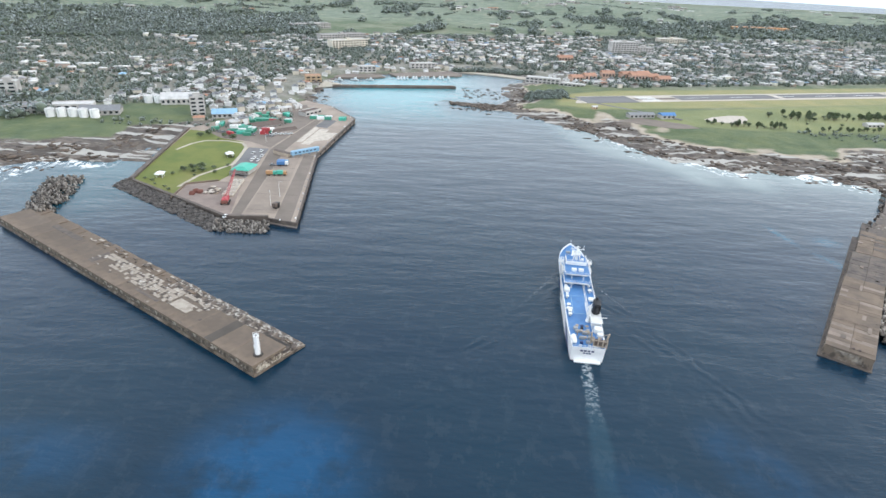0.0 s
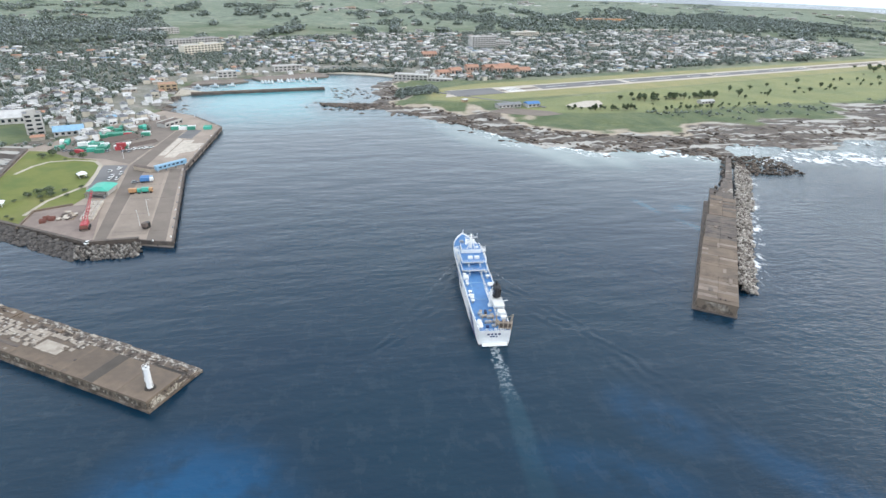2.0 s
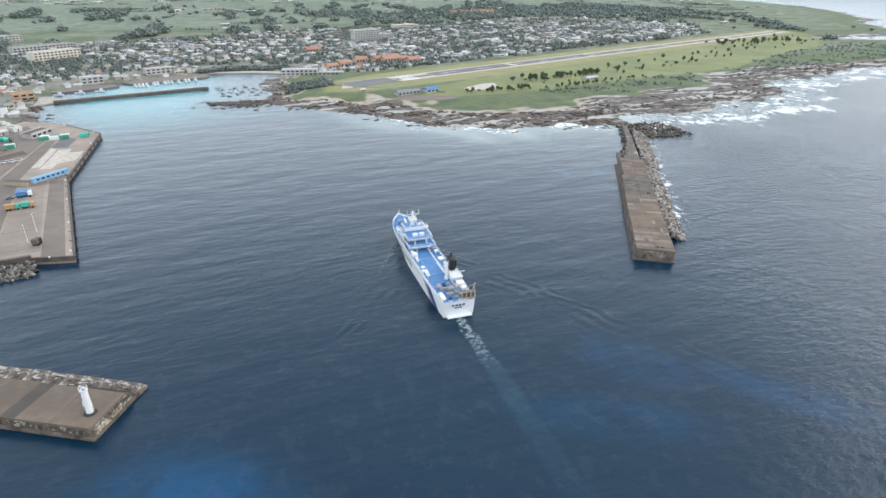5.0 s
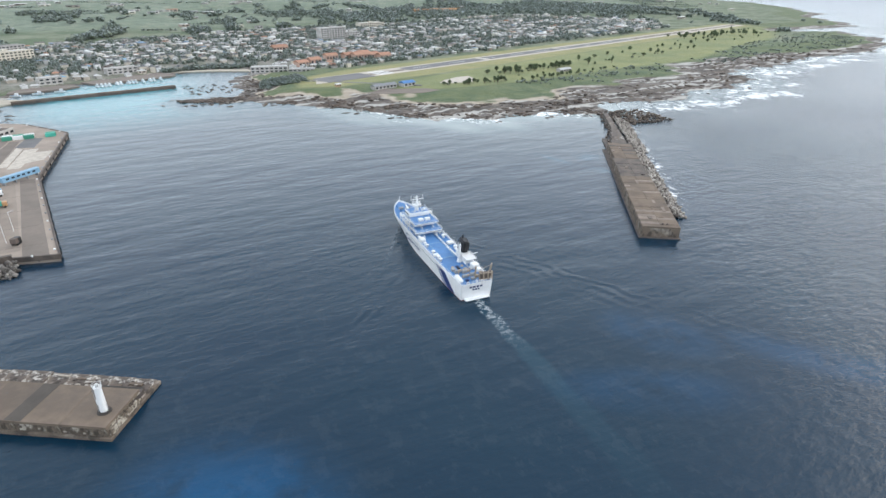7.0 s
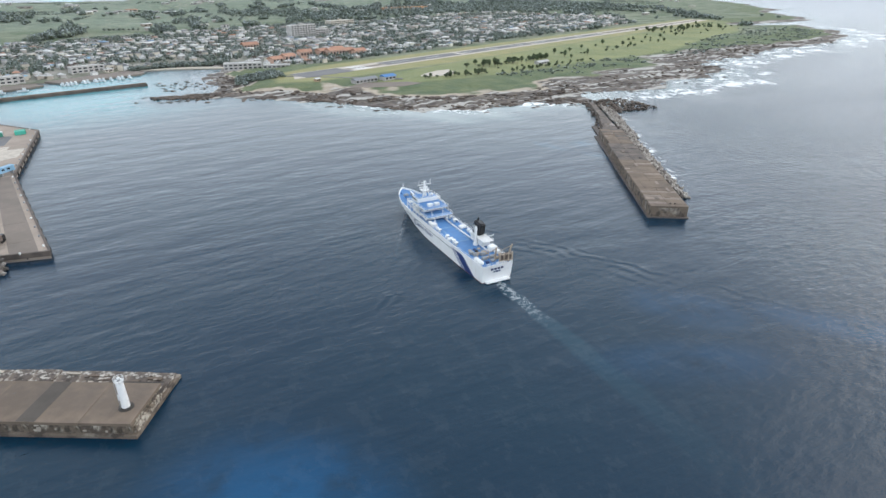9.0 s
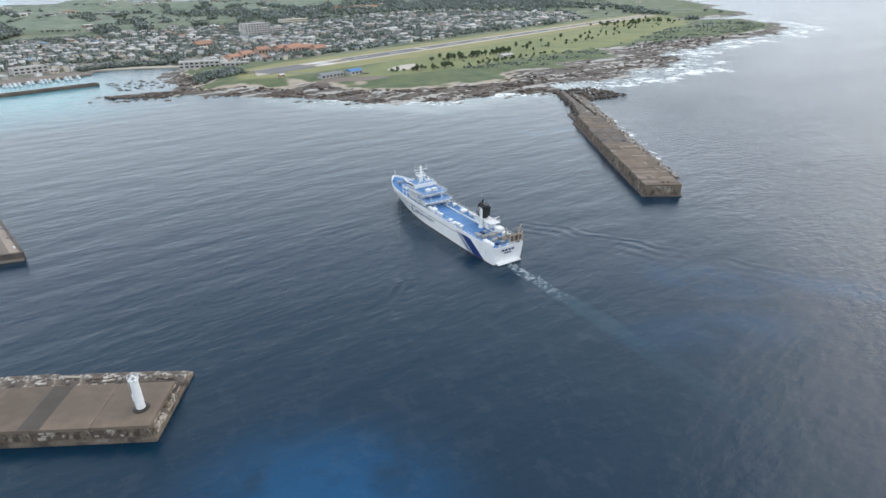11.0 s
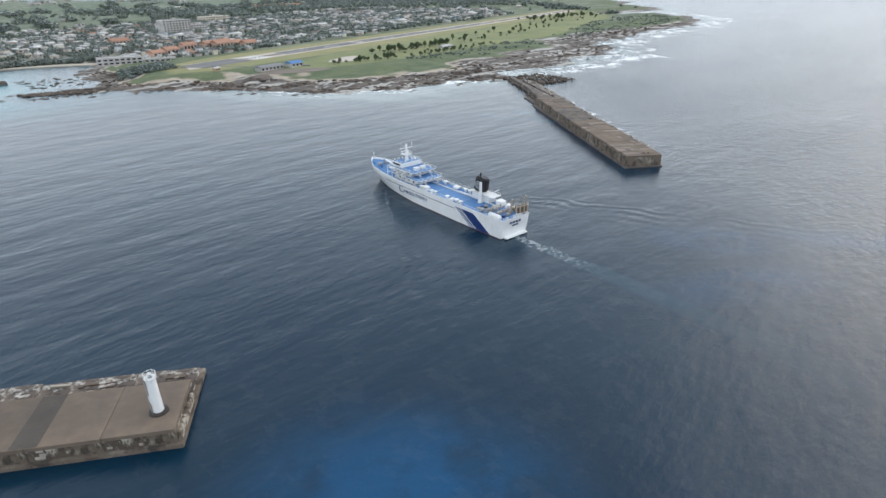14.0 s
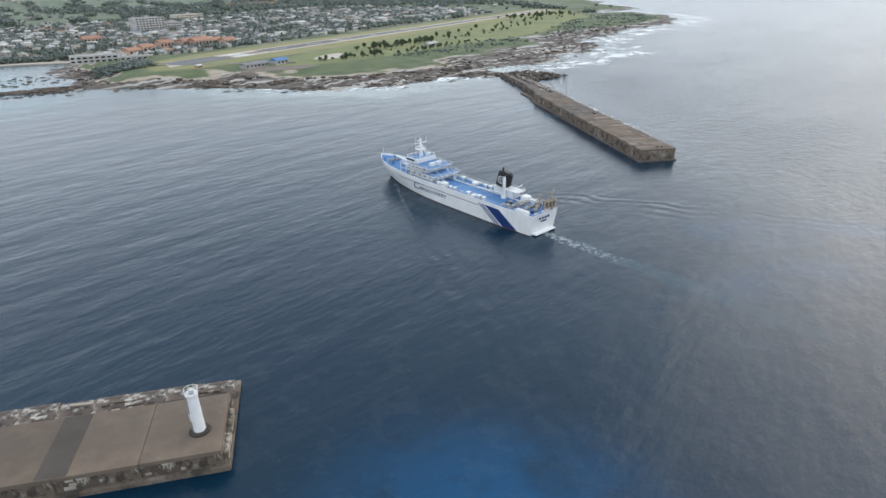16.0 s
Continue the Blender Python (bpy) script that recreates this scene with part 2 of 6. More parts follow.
    wind = noise_fac(tr, 0.62, 4, 0.6, stretch=(0.45, 1.0, 1), turn=38, lo=0.0, hi=1.0)
    h = maths(tr, "ADD", h, maths(tr, "MULTIPLY", wind, maths(tr, "ADD", maths(tr, "MULTIPLY", attribute(tr, "open"), 0.42), 0.03)))
    ripple = maths(tr, "SINE", maths(tr, "MULTIPLY", maths(tr, "ADD", arm, maths(tr, "MULTIPLY", swell, 15.0)), 1.05))
    fan = maths(tr, "MULTIPLY", maths(tr, "MULTIPLY", ramp(tr, arm, -26.0, -3.0), ramp(tr, arm, 4.0, 0.0)), maths(tr, "MULTIPLY", ramp(tr, behind_bow, 0.0, 8.0), ramp(tr, behind_bow, 170.0, 40.0)))
    h = maths(tr, "ADD", h, maths(tr, "MULTIPLY", maths(tr, "MULTIPLY", ripple, maths(tr, "MULTIPLY", fan, noise_fac(tr, 0.045, 3, 0.5, turn=40, lo=0.38, hi=0.66))), 0.13))
    tr.links.new(bump(tr, h, 0.8, 1.0), p.inputs["Normal"])
    return m


def ground_material():
    m, tr, p = blank("island_ground", 0.95)
    d = attribute(tr, "coast")
    wob = maths(tr, "ADD", d, maths(tr, "MULTIPLY", maths(tr, "SUBTRACT", noise_fac(tr, 0.03, 5, lo=0.2, hi=0.8), 0.5), 10.0))
    rock = mix_rgb(tr, noise_fac(tr, 0.06, 7, 0.7, stretch=(1, 1, 1), lo=0.42, hi=0.6), (0.07, 0.055, 0.044), (0.165, 0.132, 0.105))
    rock = mix_rgb(tr, maths(tr, "MULTIPLY", noise_fac(tr, 0.22, 6, 0.7, lo=0.48, hi=0.58), 0.7), rock, (0.055, 0.042, 0.034))
    # pale sandy pools, with the sky's reflection painted into their colour
    sky_pools = noise_fac(tr, 0.034, 6, 0.62, stretch=(0.5, 2.9, 1), turn=-24, lo=0.525, hi=0.56)
    rock = mix_rgb(tr, maths(tr, "MULTIPLY", sky_pools, 0.85), rock, (0.46, 0.44, 0.40))
    sand = mix_rgb(tr, noise_fac(tr, 0.1, 4), (0.44, 0.37, 0.29), (0.34, 0.28, 0.21))
    scrub = mix_rgb(tr, noise_fac(tr, 0.05, 7, 0.7), (0.055, 0.088, 0.033), (0.125, 0.145, 0.055))
    earth = mix_rgb(tr, noise_fac(tr, 0.02, 6, 0.65, lo=0.42, hi=0.6), (0.075, 0.11, 0.048), (0.18, 0.19, 0.12))
    # patchwork of fields inland, their colours paled in place of distance haze
    co = tr.nodes.new("ShaderNodeTexCoord")
    mp = tr.nodes.new("ShaderNodeMapping")
    mp.inputs["Scale"].default_value = (0.011, 0.05, 0)
    mp.inputs["Rotation"].default_value = (0, 0, radians(-18))
    vo = tr.nodes.new("ShaderNodeTexVoronoi")
    vo.distance = "CHEBYCHEV"
    tr.links.new(co.outputs["Object"], mp.inputs[0])
    tr.links.new(mp.outputs[0], vo.inputs["Vector"])
    sep = tr.nodes.new("ShaderNodeSeparateColor")
    tr.links.new(vo.outputs["Color"], sep.inputs[0])
    field = mix_rgb(tr, sep.outputs[0], (0.095, 0.13, 0.085), (0.21, 0.245, 0.175))
    field = mix_rgb(tr, ramp(tr, sep.outputs[1], 0.86, 0.9), field, (0.33, 0.31, 0.22))
    field = mix_rgb(tr, ramp(tr, sep.outputs[2], 0.84, 0.88), field, (0.05, 0.08, 0.045))
    field = mix_rgb(tr, maths(tr, "MULTIPLY", noise_fac(tr, 0.02, 6, 0.7), 0.4), field, (0.09, 0.13, 0.06))
    c = mix_rgb(tr, maths(tr, "MULTIPLY", ramp(tr, wob, 31, 35), attribute(tr, "sandy")), rock, sand)
    c = mix_rgb(tr, ramp(tr, wob, 36, 41), c, scrub)
    c = mix_rgb(tr, ramp(tr, d, 90, 150), c, earth)
    built = mix_rgb(tr, noise_fac(tr, 0.05, 5, 0.7), (0.12, 0.125, 0.085), (0.27, 0.25, 0.215))
    c = mix_rgb(tr, attribute(tr, "fields"), c, field)
    c = mix_rgb(tr, attribute(tr, "town"), c, built)
    golf = mix_rgb(tr, noise_fac(tr, 0.018, 5, 0.6), (0.225, 0.23, 0.085), (0.15, 0.175, 0.065))
    dry = mix_rgb(tr, noise_fac(tr, 0.03, 5, 0.6), (0.285, 0.25, 0.10), (0.205, 0.21, 0.08))
    c = mix_rgb(tr, attribute(tr, "golf"), c, golf)
    c = mix_rgb(tr, attribute(tr, "airfield"), c, dry)
    tr.links.new(c, p.inputs["Base Color"])
    tr.links.new(bump(tr, noise_fac(tr, 0.12, 7, 0.7, lo=0.0, hi=1.0), 0.6, 2.0), p.inputs["Normal"])
    # faint bluish sheen imitates haze over the land
    p.inputs["Sheen Weight"].default_value, p.inputs["Sheen Roughness"].default_value = 0.05, 0.5
    p.inputs["Sheen Tint"].default_value = (0.86, 0.94, 1.0, 1)
    return m


M_SEA, M_GROUND = sea_material(), ground_material()

# ---- plan of the coast ----
COAST = [(-4600, -900), (-1200, 60), (-640, 215), (-430, 300), (-302, 353), (-265, 366), (-229, 377), (-215, 382), (-216, 425), (-160, 470), (-128, 540), (-150, 575), (-157, 600), (-156, 663), (-160, 715),
         (-110, 749), (-60, 778), (-8, 801), (42, 795), (84, 776), (62, 742), (40, 704), (54, 660), (44, 628), (36, 608), (20, 602), (-8, 612), (-16, 604), (-2, 586), (20, 584), (40, 572), (60, 562), (73, 556),
         (111, 506), (131, 477), (163, 440), (204, 421), (248, 419), (276, 412), (290, 401), (300, 408), (330, 432), (360, 420), (407, 411), (442, 439), (494, 425), (561, 458), (597, 510), (689, 518),
         (818, 553), (853, 549), (975, 559), (1108, 587), (1222, 673), (1303, 784), (1203, 860), (1496, 868), (1600, 960), (1741, 1135), (1920, 1211), (2277, 1590), (2539, 1939),
         (2850, 2900), (1900, 3300), (-4600, 3600)]
RUNWAY = [(118, 614), (1186, 945), (1178, 975), (126, 644)]
AIRFIELD = [(92, 600), (130, 586), (330, 640), (1215, 925), (1195, 1005), (560, 812), (330, 740), (160, 690), (100, 650)]
POND = [(229, 566), (240, 577), (262, 589), (277, 590), (274, 574), (262, 556), (240, 557)]
CAR_PARK = [(143, 549), (167, 563), (206, 545), (213, 532), (190, 526), (160, 536)]
GOLF = [(170, 545), (240, 532), (330, 535), (470, 560), (640, 590), (800, 660), (980, 720), (1100, 800), (1215, 925), (330, 640), (200, 596)]


# the built-up land
TOWN = [(-640, 470), (-420, 500), (-330, 500), (-250, 540), (-222, 470), (-190, 505), (-165, 600), (-168, 720), (-115, 757), (-30, 806), (46, 806), (96, 786), (130, 745), (170, 712), (340, 762), (560, 832), (830, 915), (1010, 985), (1090, 1150),
        (900, 1380), (520, 1290), (120, 1215), (-140, 1130), (-400, 1010), (-690, 800)]


def edge_distance(px, py, poly):
    """Distance to a closed outline on the plan, positive inside."""
    px, py = np.asarray(px, float), np.asarray(py, float)
    best, inside = np.full(px.shape, 1e12), np.zeros(px.shape, bool)
    for (ax, ay), (bx, by) in zip(poly, poly[1:] + poly[:1]):
        ex, ey = bx - ax, by - ay
        u = np.clip(((px - ax) * ex + (py - ay) * ey) / (ex * ex + ey * ey), 0, 1)
        best = np.minimum(best, (px - ax - u * ex) ** 2 + (py - ay - u * ey) ** 2)
        if by != ay:
            cross = (ay > py) != (by > py)
            inside ^= cross & (px < (bx - ax) * (py - ay) / (by - ay) + ax)
    best = np.sqrt(best)
    return np.where(inside, best, -best)


def step(v, lo, hi):
    u = np.clip((np.asarray(v, float) - lo) / (hi - lo), 0, 1)
    return u * u * (3 - 2 * u)


def waves(x, y, s, seed):
    """Cheap smooth noise on the plan, about -1 to 1, of wavelength s."""
    r = np.random.RandomState(seed)
    out = np.zeros(np.shape(x))
    for k in range(9):
        a, f, ph = r.uniform(0, 6.28), r.uniform(0.5, 1.9), r.uniform(0, 6.28)
        out = out + np.sin((np.cos(a) * x + np.sin(a) * y) * 6.283 * f / s + ph)
    return out / 3.2


def land_height(x, y):
    x, y = np.asarray(x, float), np.asarray(y, float)
    d = edge_distance(x, y, COAST) + 7 * waves(x, y, 60, 3) + 3 * waves(x, y, 21, 5)
    h = -4 + 4.3 * step(d, -14, 2) + 2.2 * step(d, 2, 40) + 3.0 * step(d, 38, 110)
    h = h + 0.7 * step(d, 0, 12) * (1 - step(d, 34, 60)) * waves(x, y, 9, 8)
    h = h + 10 * step(d, 160, 700) + 26 * step(d, 600, 1900)
    h = h + step(d, 350, 1100) * 8 * waves(x, y, 620, 9) + step(d, 700, 1500) * 5 * waves(x, y, 260, 12)
    flat = step(edge_distance(x, y, AIRFIELD), -40, 0)
    h = h * (1 - flat) + 6.2 * flat
    lot = step(edge_distance(x, y, CAR_PARK), -16, 0)
    h = h * (1 - lot) + 5.0 * lot
    basin = step(edge_distance(x, y, POND), -12, 0)
    return h * (1 - basin) + 5.9 * basin, d


def graded(lo, hi, near_lo, near_hi, fine, grow=1.09, most=160):
    left, right = [near_lo], [near_hi]
    s = fine
    while left[-1] > lo:
        s = min(s * grow, most)
        left.append(left[-1] - s)
    s = fine
    while right[-1] < hi:
        s = min(s * grow, most)
        right.append(right[-1] + s)
    return np.concatenate([left[::-1], np.arange(near_lo + fine, near_hi - fine / 2, fine), right])


def sheet(name, xs, ys, z, material, extra, keep=None):
    gx, gy = np.meshgrid(xs, ys)
    nx, ny = len(xs), len(ys)
    verts = np.stack([gx, gy, z], -1).reshape(-1, 3)
    i = (np.arange(ny - 1)[:, None] * nx + np.arange(nx - 1)[None]).reshape(-1)
    faces = np.stack([i, i + 1, i + nx + 1, i + nx], -1)
    if keep is not None:
        faces = faces[keep(verts[faces].mean(1))]
    me = bpy.data.meshes.new(name)
    me.from_pydata(verts.tolist(), [], faces.tolist())
    for key, values in extra.items():
        me.attributes.new(key, "FLOAT", "POINT").data.foreach_set("value", np.asarray(values, np.float32).reshape(-1))
    me.shade_smooth()
    me.materials.append(material)
    return new(name, me)


def shelf_width(x):
    """How far the reef rock reaches inland, along the coast."""
    return 48 - 38 * step(x, -214, -206) + 18 * step(x, -60, 0) + 22 * step(x, 90, 140) + 15 * step(x, 300, 360) - 32 * step(x, 640, 900)


# ---- ground and sea ----
gxs, gys = graded(-4500, 4500, -420, 760, 5.0), graded(-1200, 4600, 330, 830, 5.0)
GX, GY = np.meshgrid(gxs, gys)
GH, GD = land_height(GX, GY)
town_depth = GD + 120 * waves(GX, GY, 700, 21)
ground = sheet("ground", gxs, gys, GH, M_GROUND, {
    "coast": GD * 36 / shelf_width(GX), "golf": step(edge_distance(GX, GY, GOLF), -4, 6), "airfield": step(edge_distance(GX, GY, AIRFIELD), -4, 6),
    "sandy": step(GX, -70, 20) * (1 - 0.92 * step(GX, 320, 375)),
    "fields": step(town_depth, 520, 700), "town": step(edge_distance(GX, GY, TOWN), -10, 20)})
tagged(ground, "green coastal land with brown reef rock along the sea", "ground", kind="structure")

sxs, sys_ = graded(-4700, 4700, -460, 1180, 5.0), graded(-700, 4700, 250, 820, 5.0)
SX, SY = np.meshgrid(sxs, sys_)
SD = edge_distance(SX, SY, COAST) + 7 * waves(SX, SY, 60, 3)
inner = step(SY, 470, 640) * step(60 - np.abs(SX + 75), -70, 40) * step(-SD, 0, 40)
shallow = 0.62 * inner + 0.10 * step(SD, -60, -5) + 0.12 * step(70 - np.hypot(SX + 225, (SY - 330) * 0.8), 0, 60)
roll_in = 0.5 + 0.5 * np.sin(SD / 4.6 + 2.6 * waves(SX, SY, 90, 71))
outer_line = np.exp(-((SD + 40 + 9 * waves(SX, SY, 130, 74)) / 10) ** 2) * step(waves(SX, SY, 120, 72), -0.7, 0.1)
inner_line = np.exp(-((SD + 12 + 4 * waves(SX, SY, 80, 75)) / 8) ** 2) * step(waves(SX, SY, 70, 76), -0.6, 0.3)
surf_out = step(SX, 300, 335) * np.maximum(np.maximum(outer_line, 0.8 * inner_line), 0.16 * step(SD, -62, -14)) * (0.45 + 0.55 * step(roll_in, 0.3, 0.8)) * (1 - step(SX, 1250, 1500))
seaward = (SX - 150.7) * 0.816 - (SY - 182.1) * 0.577
open_sea = step(seaward, -20, 70)
armour_wash = step(seaward, 5, 8) * (1 - step(seaward, 12, 15)) * step(SX * 0.577 + SY * 0.816, 262, 285) * (1 - step(SY, 372, 385)) * step(waves(SX, SY, 28, 77), -1.2, 0.6)
surf_left = step(-SX, 225, 260) * step(SD, -32, -6) * (0.3 + 0.7 * roll_in) * (1 - step(SY, 470, 480))
surf_mid = step(SX, 95, 150) * (1 - step(SX, 285, 310)) * step(SD, -24, -6) * step(waves(SX, SY, 50, 73), -0.3, 0.5) * (0.3 + 0.7 * roll_in)
foam = np.clip(surf_out * 1.05 + surf_left * 0.6 + surf_mid * 0.75 + armour_wash * 0.38, 0, 1)
turbid = np.clip(0.045 * step(SY, 220, 420) + 0.75 * step(SD, -48, -6) * step(SX, 60, 120) * (1 - 0.6 * step(SX, 330, 360)) + 0.2 * step(SD, -130, 0) * step(SX, 20, 200), 0, 1)
water = sheet("water", sxs, sys_, np.zeros_like(SX), M_SEA, {"shallow": np.clip(shallow, 0, 1), "foam": foam, "turbid": turbid, "open": open_sea},
              keep=lambda c: edge_distance(c[:, 0], c[:, 1], COAST) < 60)
tagged(water, "rippled dark blue sea with turquoise shallows and surf", "sea", kind="structure")


# ---- helpers for things ----
def part(name, bm, material, parent=None, label="", smooth=False):
    """Links a bmesh as one mesh object, under a thing or a part."""
    me = bpy.data.meshes.new(name)
    bm.to_mesh(me)
    bm.free()
    for m in material if isinstance(material, (list, tuple)) else [material]:
        me.materials.append(m)
    if smooth:
        me.shade_smooth()
    ob = new(name, me)
    ob.parent = parent
    if label:
        ob["label"] = label
    return ob


def again(name, ob, parent, m):
    """Another part on the same mesh, at the pose m."""
    o = new(name, ob.data)
    o.parent = parent
    o.matrix_basis = m
    return o


def thing(name, label, category, m=None, group="", kind=""):
    ob = new(name)
    if m is not None:
        ob.matrix_basis = m
    return tagged(ob, label, category, group, kind)


def box(bm, lo, hi, bevel=0.0, m=None, slot=0):
    v = [bm.verts.new((x, y, z)) for z in (lo[2], hi[2]) for y in (lo[1], hi[1]) for x in (lo[0], hi[0])]
    fs = [bm.faces.new([v[i] for i in q]) for q in ((0, 2, 3, 1), (4, 5, 7, 6), (0, 1, 5, 4), (2, 6, 7, 3), (0, 4, 6, 2), (1, 3, 7, 5))]
    for f in fs:
        f.material_index = slot
    if bevel:
        r = bmesh.ops.bevel(bm, geom=list({e for f in fs for e in f.edges}), offset=bevel, segments=1, affect="EDGES")
        v = list({w for f in r["faces"] for w in f.verts} | {w for w in v if w.is_valid})
    if m is not None:
        bmesh.ops.transform(bm, matrix=m, verts=v)
    return v


def block(lo, hi, bevel=0.0, m=None):
    bm = bmesh.new()
    box(bm, lo, hi, bevel, m)
    return bm


def rod(bm, a, b, r, r2=None, n=8):
    a, b = Vector(a), Vector(b)
    d = b - a
    m = Matrix.Translation((a + b) / 2) @ d.to_track_quat("Z", "Y").to_matrix().to_4x4()
    bmesh.ops.create_cone(bm, cap_ends=True, segments=n, radius1=r, radius2=r if r2 is None else r2, depth=d.length, matrix=m)
    return bm


def prism(bm, poly, z0, z1):
    lo = [bm.verts.new((x, y, z0)) for x, y in poly]
    hi = [bm.verts.new((x, y, z1)) for x, y in poly]
    fs = [bm.faces.new(hi), bm.faces.new(lo[::-1])]
    for i in range(len(poly)):
        j = (i + 1) % len(poly)
        fs.append(bm.faces.new((lo[i], lo[j], hi[j], hi[i])))
    bmesh.ops.recalc_face_normals(bm, faces=fs)
    return bm


def ring(bm, points, z, r=0.04, close=False):
    """A rail along points, with posts down to z."""
    n = len(points)
    for i in range(n if close else n - 1):
        a, b = Vector(points[i]), Vector(points[(i + 1) % n])
        rod(bm, a, b, r, n=5)
        rod(bm, a - Vector((0, 0, 0.5)), b - Vector((0, 0, 0.5)), r * 0.8, n=5)
        k = max(1, int((b - a).length / 2.0))
        for j in range(k + 1):
            p = a.lerp(b, j / k)
            rod(bm, (p.x, p.y, z), p, r, n=5)
    return bm


def paint(name, colour, rough=0.5, metal=0.0, size=3.0):
    return surface(name, colour, tuple(v * 0.8 for v in colour), size, rough, metal, fine=tuple(v * 0.9 for v in colour))


M_GREEN = paint("green_paint", (0.06, 0.31, 0.21))
M_TEAL = paint("teal_roof", (0.07, 0.44, 0.33))
M_BLUE = paint("deck_blue", (0.075, 0.21, 0.45), 0.55)
M_BLUE_PALE = paint("faded_blue", (0.24, 0.42, 0.58))
M_NAVY = paint("navy_paint", (0.012, 0.035, 0.13))
M_BLACK = paint("black_paint", (0.012, 0.012, 0.014), 0.45)
M_RED = paint("red_paint", (0.42, 0.05, 0.06))
M_RUST = paint("rust_red", (0.22, 0.09, 0.07), 0.9)
M_ORANGE = paint("orange_paint", (0.52, 0.29, 0.14))
M_TAN = paint("rusty_tan", (0.44, 0.36, 0.28), 0.8)
M_GREY = paint("grey_steel", (0.32, 0.33, 0.34), 0.6)
M_GLASS = paint("dark_glass", (0.02, 0.028, 0.035), 0.12)
M_TYRE = paint("tyre_rubber", (0.02, 0.02, 0.02), 0.9)
M_OCHRE = paint("ochre_wall", (0.50, 0.36, 0.23), 0.8)
M_TILE = paint("terracotta_roof", (0.42, 0.23, 0.155), 0.85)
M_ROOF_GREY = paint("grey_roof", (0.23, 0.235, 0.245), 0.8)
M_ROOF_BROWN = paint("brown_roof", (0.13, 0.10, 0.085), 0.85)
M_WALL = surface("pale_wall", (0.52, 0.50, 0.475), (0.37, 0.345, 0.315), 6.0, 0.85)
M_ROOF_WHITE = surface("white_flat_roof", (0.60, 0.59, 0.575), (0.42, 0.41, 0.395), 5.0, 0.85)


def hull_material():
    """White hull, red below, a thin dark line and slanted navy bands on the sides."""
    m, tr, p = blank("hull_paint", 0.4)
    co = tr.nodes.new("ShaderNodeTexCoord")
    sp = tr.nodes.new("ShaderNodeSeparateXYZ")
    tr.links.new(co.outputs["Object"], sp.inputs[0])
    c = mix_rgb(tr, noise_fac(tr, 0.25, 5), (0.86, 0.86, 0.855), (0.80, 0.795, 0.785))
    streaks = noise_fac(tr, 1.0, 4, stretch=(1, 0.9, 0.06), lo=0.58, hi=0.75)
    c = mix_rgb(tr, maths(tr, "MULTIPLY", streaks, 0.3), c, (0.5, 0.38, 0.28))
    s, z = sp.outputs[1], sp.outputs[2]
    lean = maths(tr, "SUBTRACT", s, maths(tr, "MULTIPLY", z, 1.15))
    on = None
    for a, b in ((5.6, 11.8), (12.5, 13.5), (14.1, 14.8)):
        one = maths(tr, "MULTIPLY", maths(tr, "GREATER_THAN", lean, a), maths(tr, "LESS_THAN", lean, b))
        on = one if on is None else maths(tr, "MAXIMUM", on, one)
    on = maths(tr, "MULTIPLY", on, maths(tr, "LESS_THAN", z, 7.0))
    c = mix_rgb(tr, on, c, (0.012, 0.04, 0.16))
    line = maths(tr, "MULTIPLY", maths(tr, "GREATER_THAN", z, 5.75), maths(tr, "LESS_THAN", z, 6.0))
    line = maths(tr, "MULTIPLY", line, maths(tr, "MULTIPLY", maths(tr, "GREATER_THAN", s, 23.0), maths(tr, "LESS_THAN", s, 66.0)))
    c = mix_rgb(tr, line, c, (0.02, 0.02, 0.03))
    c = mix_rgb(tr, maths(tr, "LESS_THAN", z, 0.3), c, (0.16, 0.06, 0.055))
    tr.links.new(c, p.inputs["Base Color"])
    return m


# ---- cargo ferry ----
SHIP_L = 85.0
M_HULL = hull_material()
ferry = thing("cargo_ferry", "white cargo ferry with blue decks and black funnel under way", "ship", pose(SHIP_X, SHIP_Y, 0, 0, 0, -SHIP_TURN) @ Matrix.Diagonal((1, 1, 0.8, 1)))


def half_beam(s, z):
    """Half the hull's breadth at s metres from the stern and height z."""
    u = s / SHIP_L
    top = 6.6 * min(1.0, 0.90 + 0.10 * min(1, u / 0.16)) if u < 0.66 else 6.6 * max(0.0, 1 - ((u - 0.66) / 0.34) ** 4.2)
    low = 6.5 * (0.88 + 0.12 * min(1, u / 0.22)) if u < 0.5 else 6.5 * max(0.0, 1 - ((u - 0.5) / 0.45) ** 1.7)
    k = min(1, max(0, z / 7.5)) ** 0.75
    return max(0.05, low + (top - low) * k)


def deck_height(s):
    return 7.6 + 2.3 * max(0, (s - 58) / 27) ** 1.4


bm = bmesh.new()
STATIONS, LEVELS = 44, 9
rows = []
for i in range(STATIONS + 1):
    u = i / STATIONS
    row = []
    for side in (-1, 1):
        col = []
        for j in range(LEVELS + 1):
            k = j / LEVELS
            s = u * SHIP_L
            top = deck_height(s) + 0.9
            z = -1.5 + k * (top + 1.5)
            rake = (1 - min(1, max(0, z / 10))) * 5.5 * max(0, (u - 0.75) / 0.25) ** 2 + (1 - k) * 1.2 * max(0, 1 - u / 0.05)
            rake_sign = -1 if u > 0.5 else 1
            col.append(bm.verts.new((side * half_beam(s, z), s + rake * rake_sign, z)))
        row.append(col)
    rows.append(row)
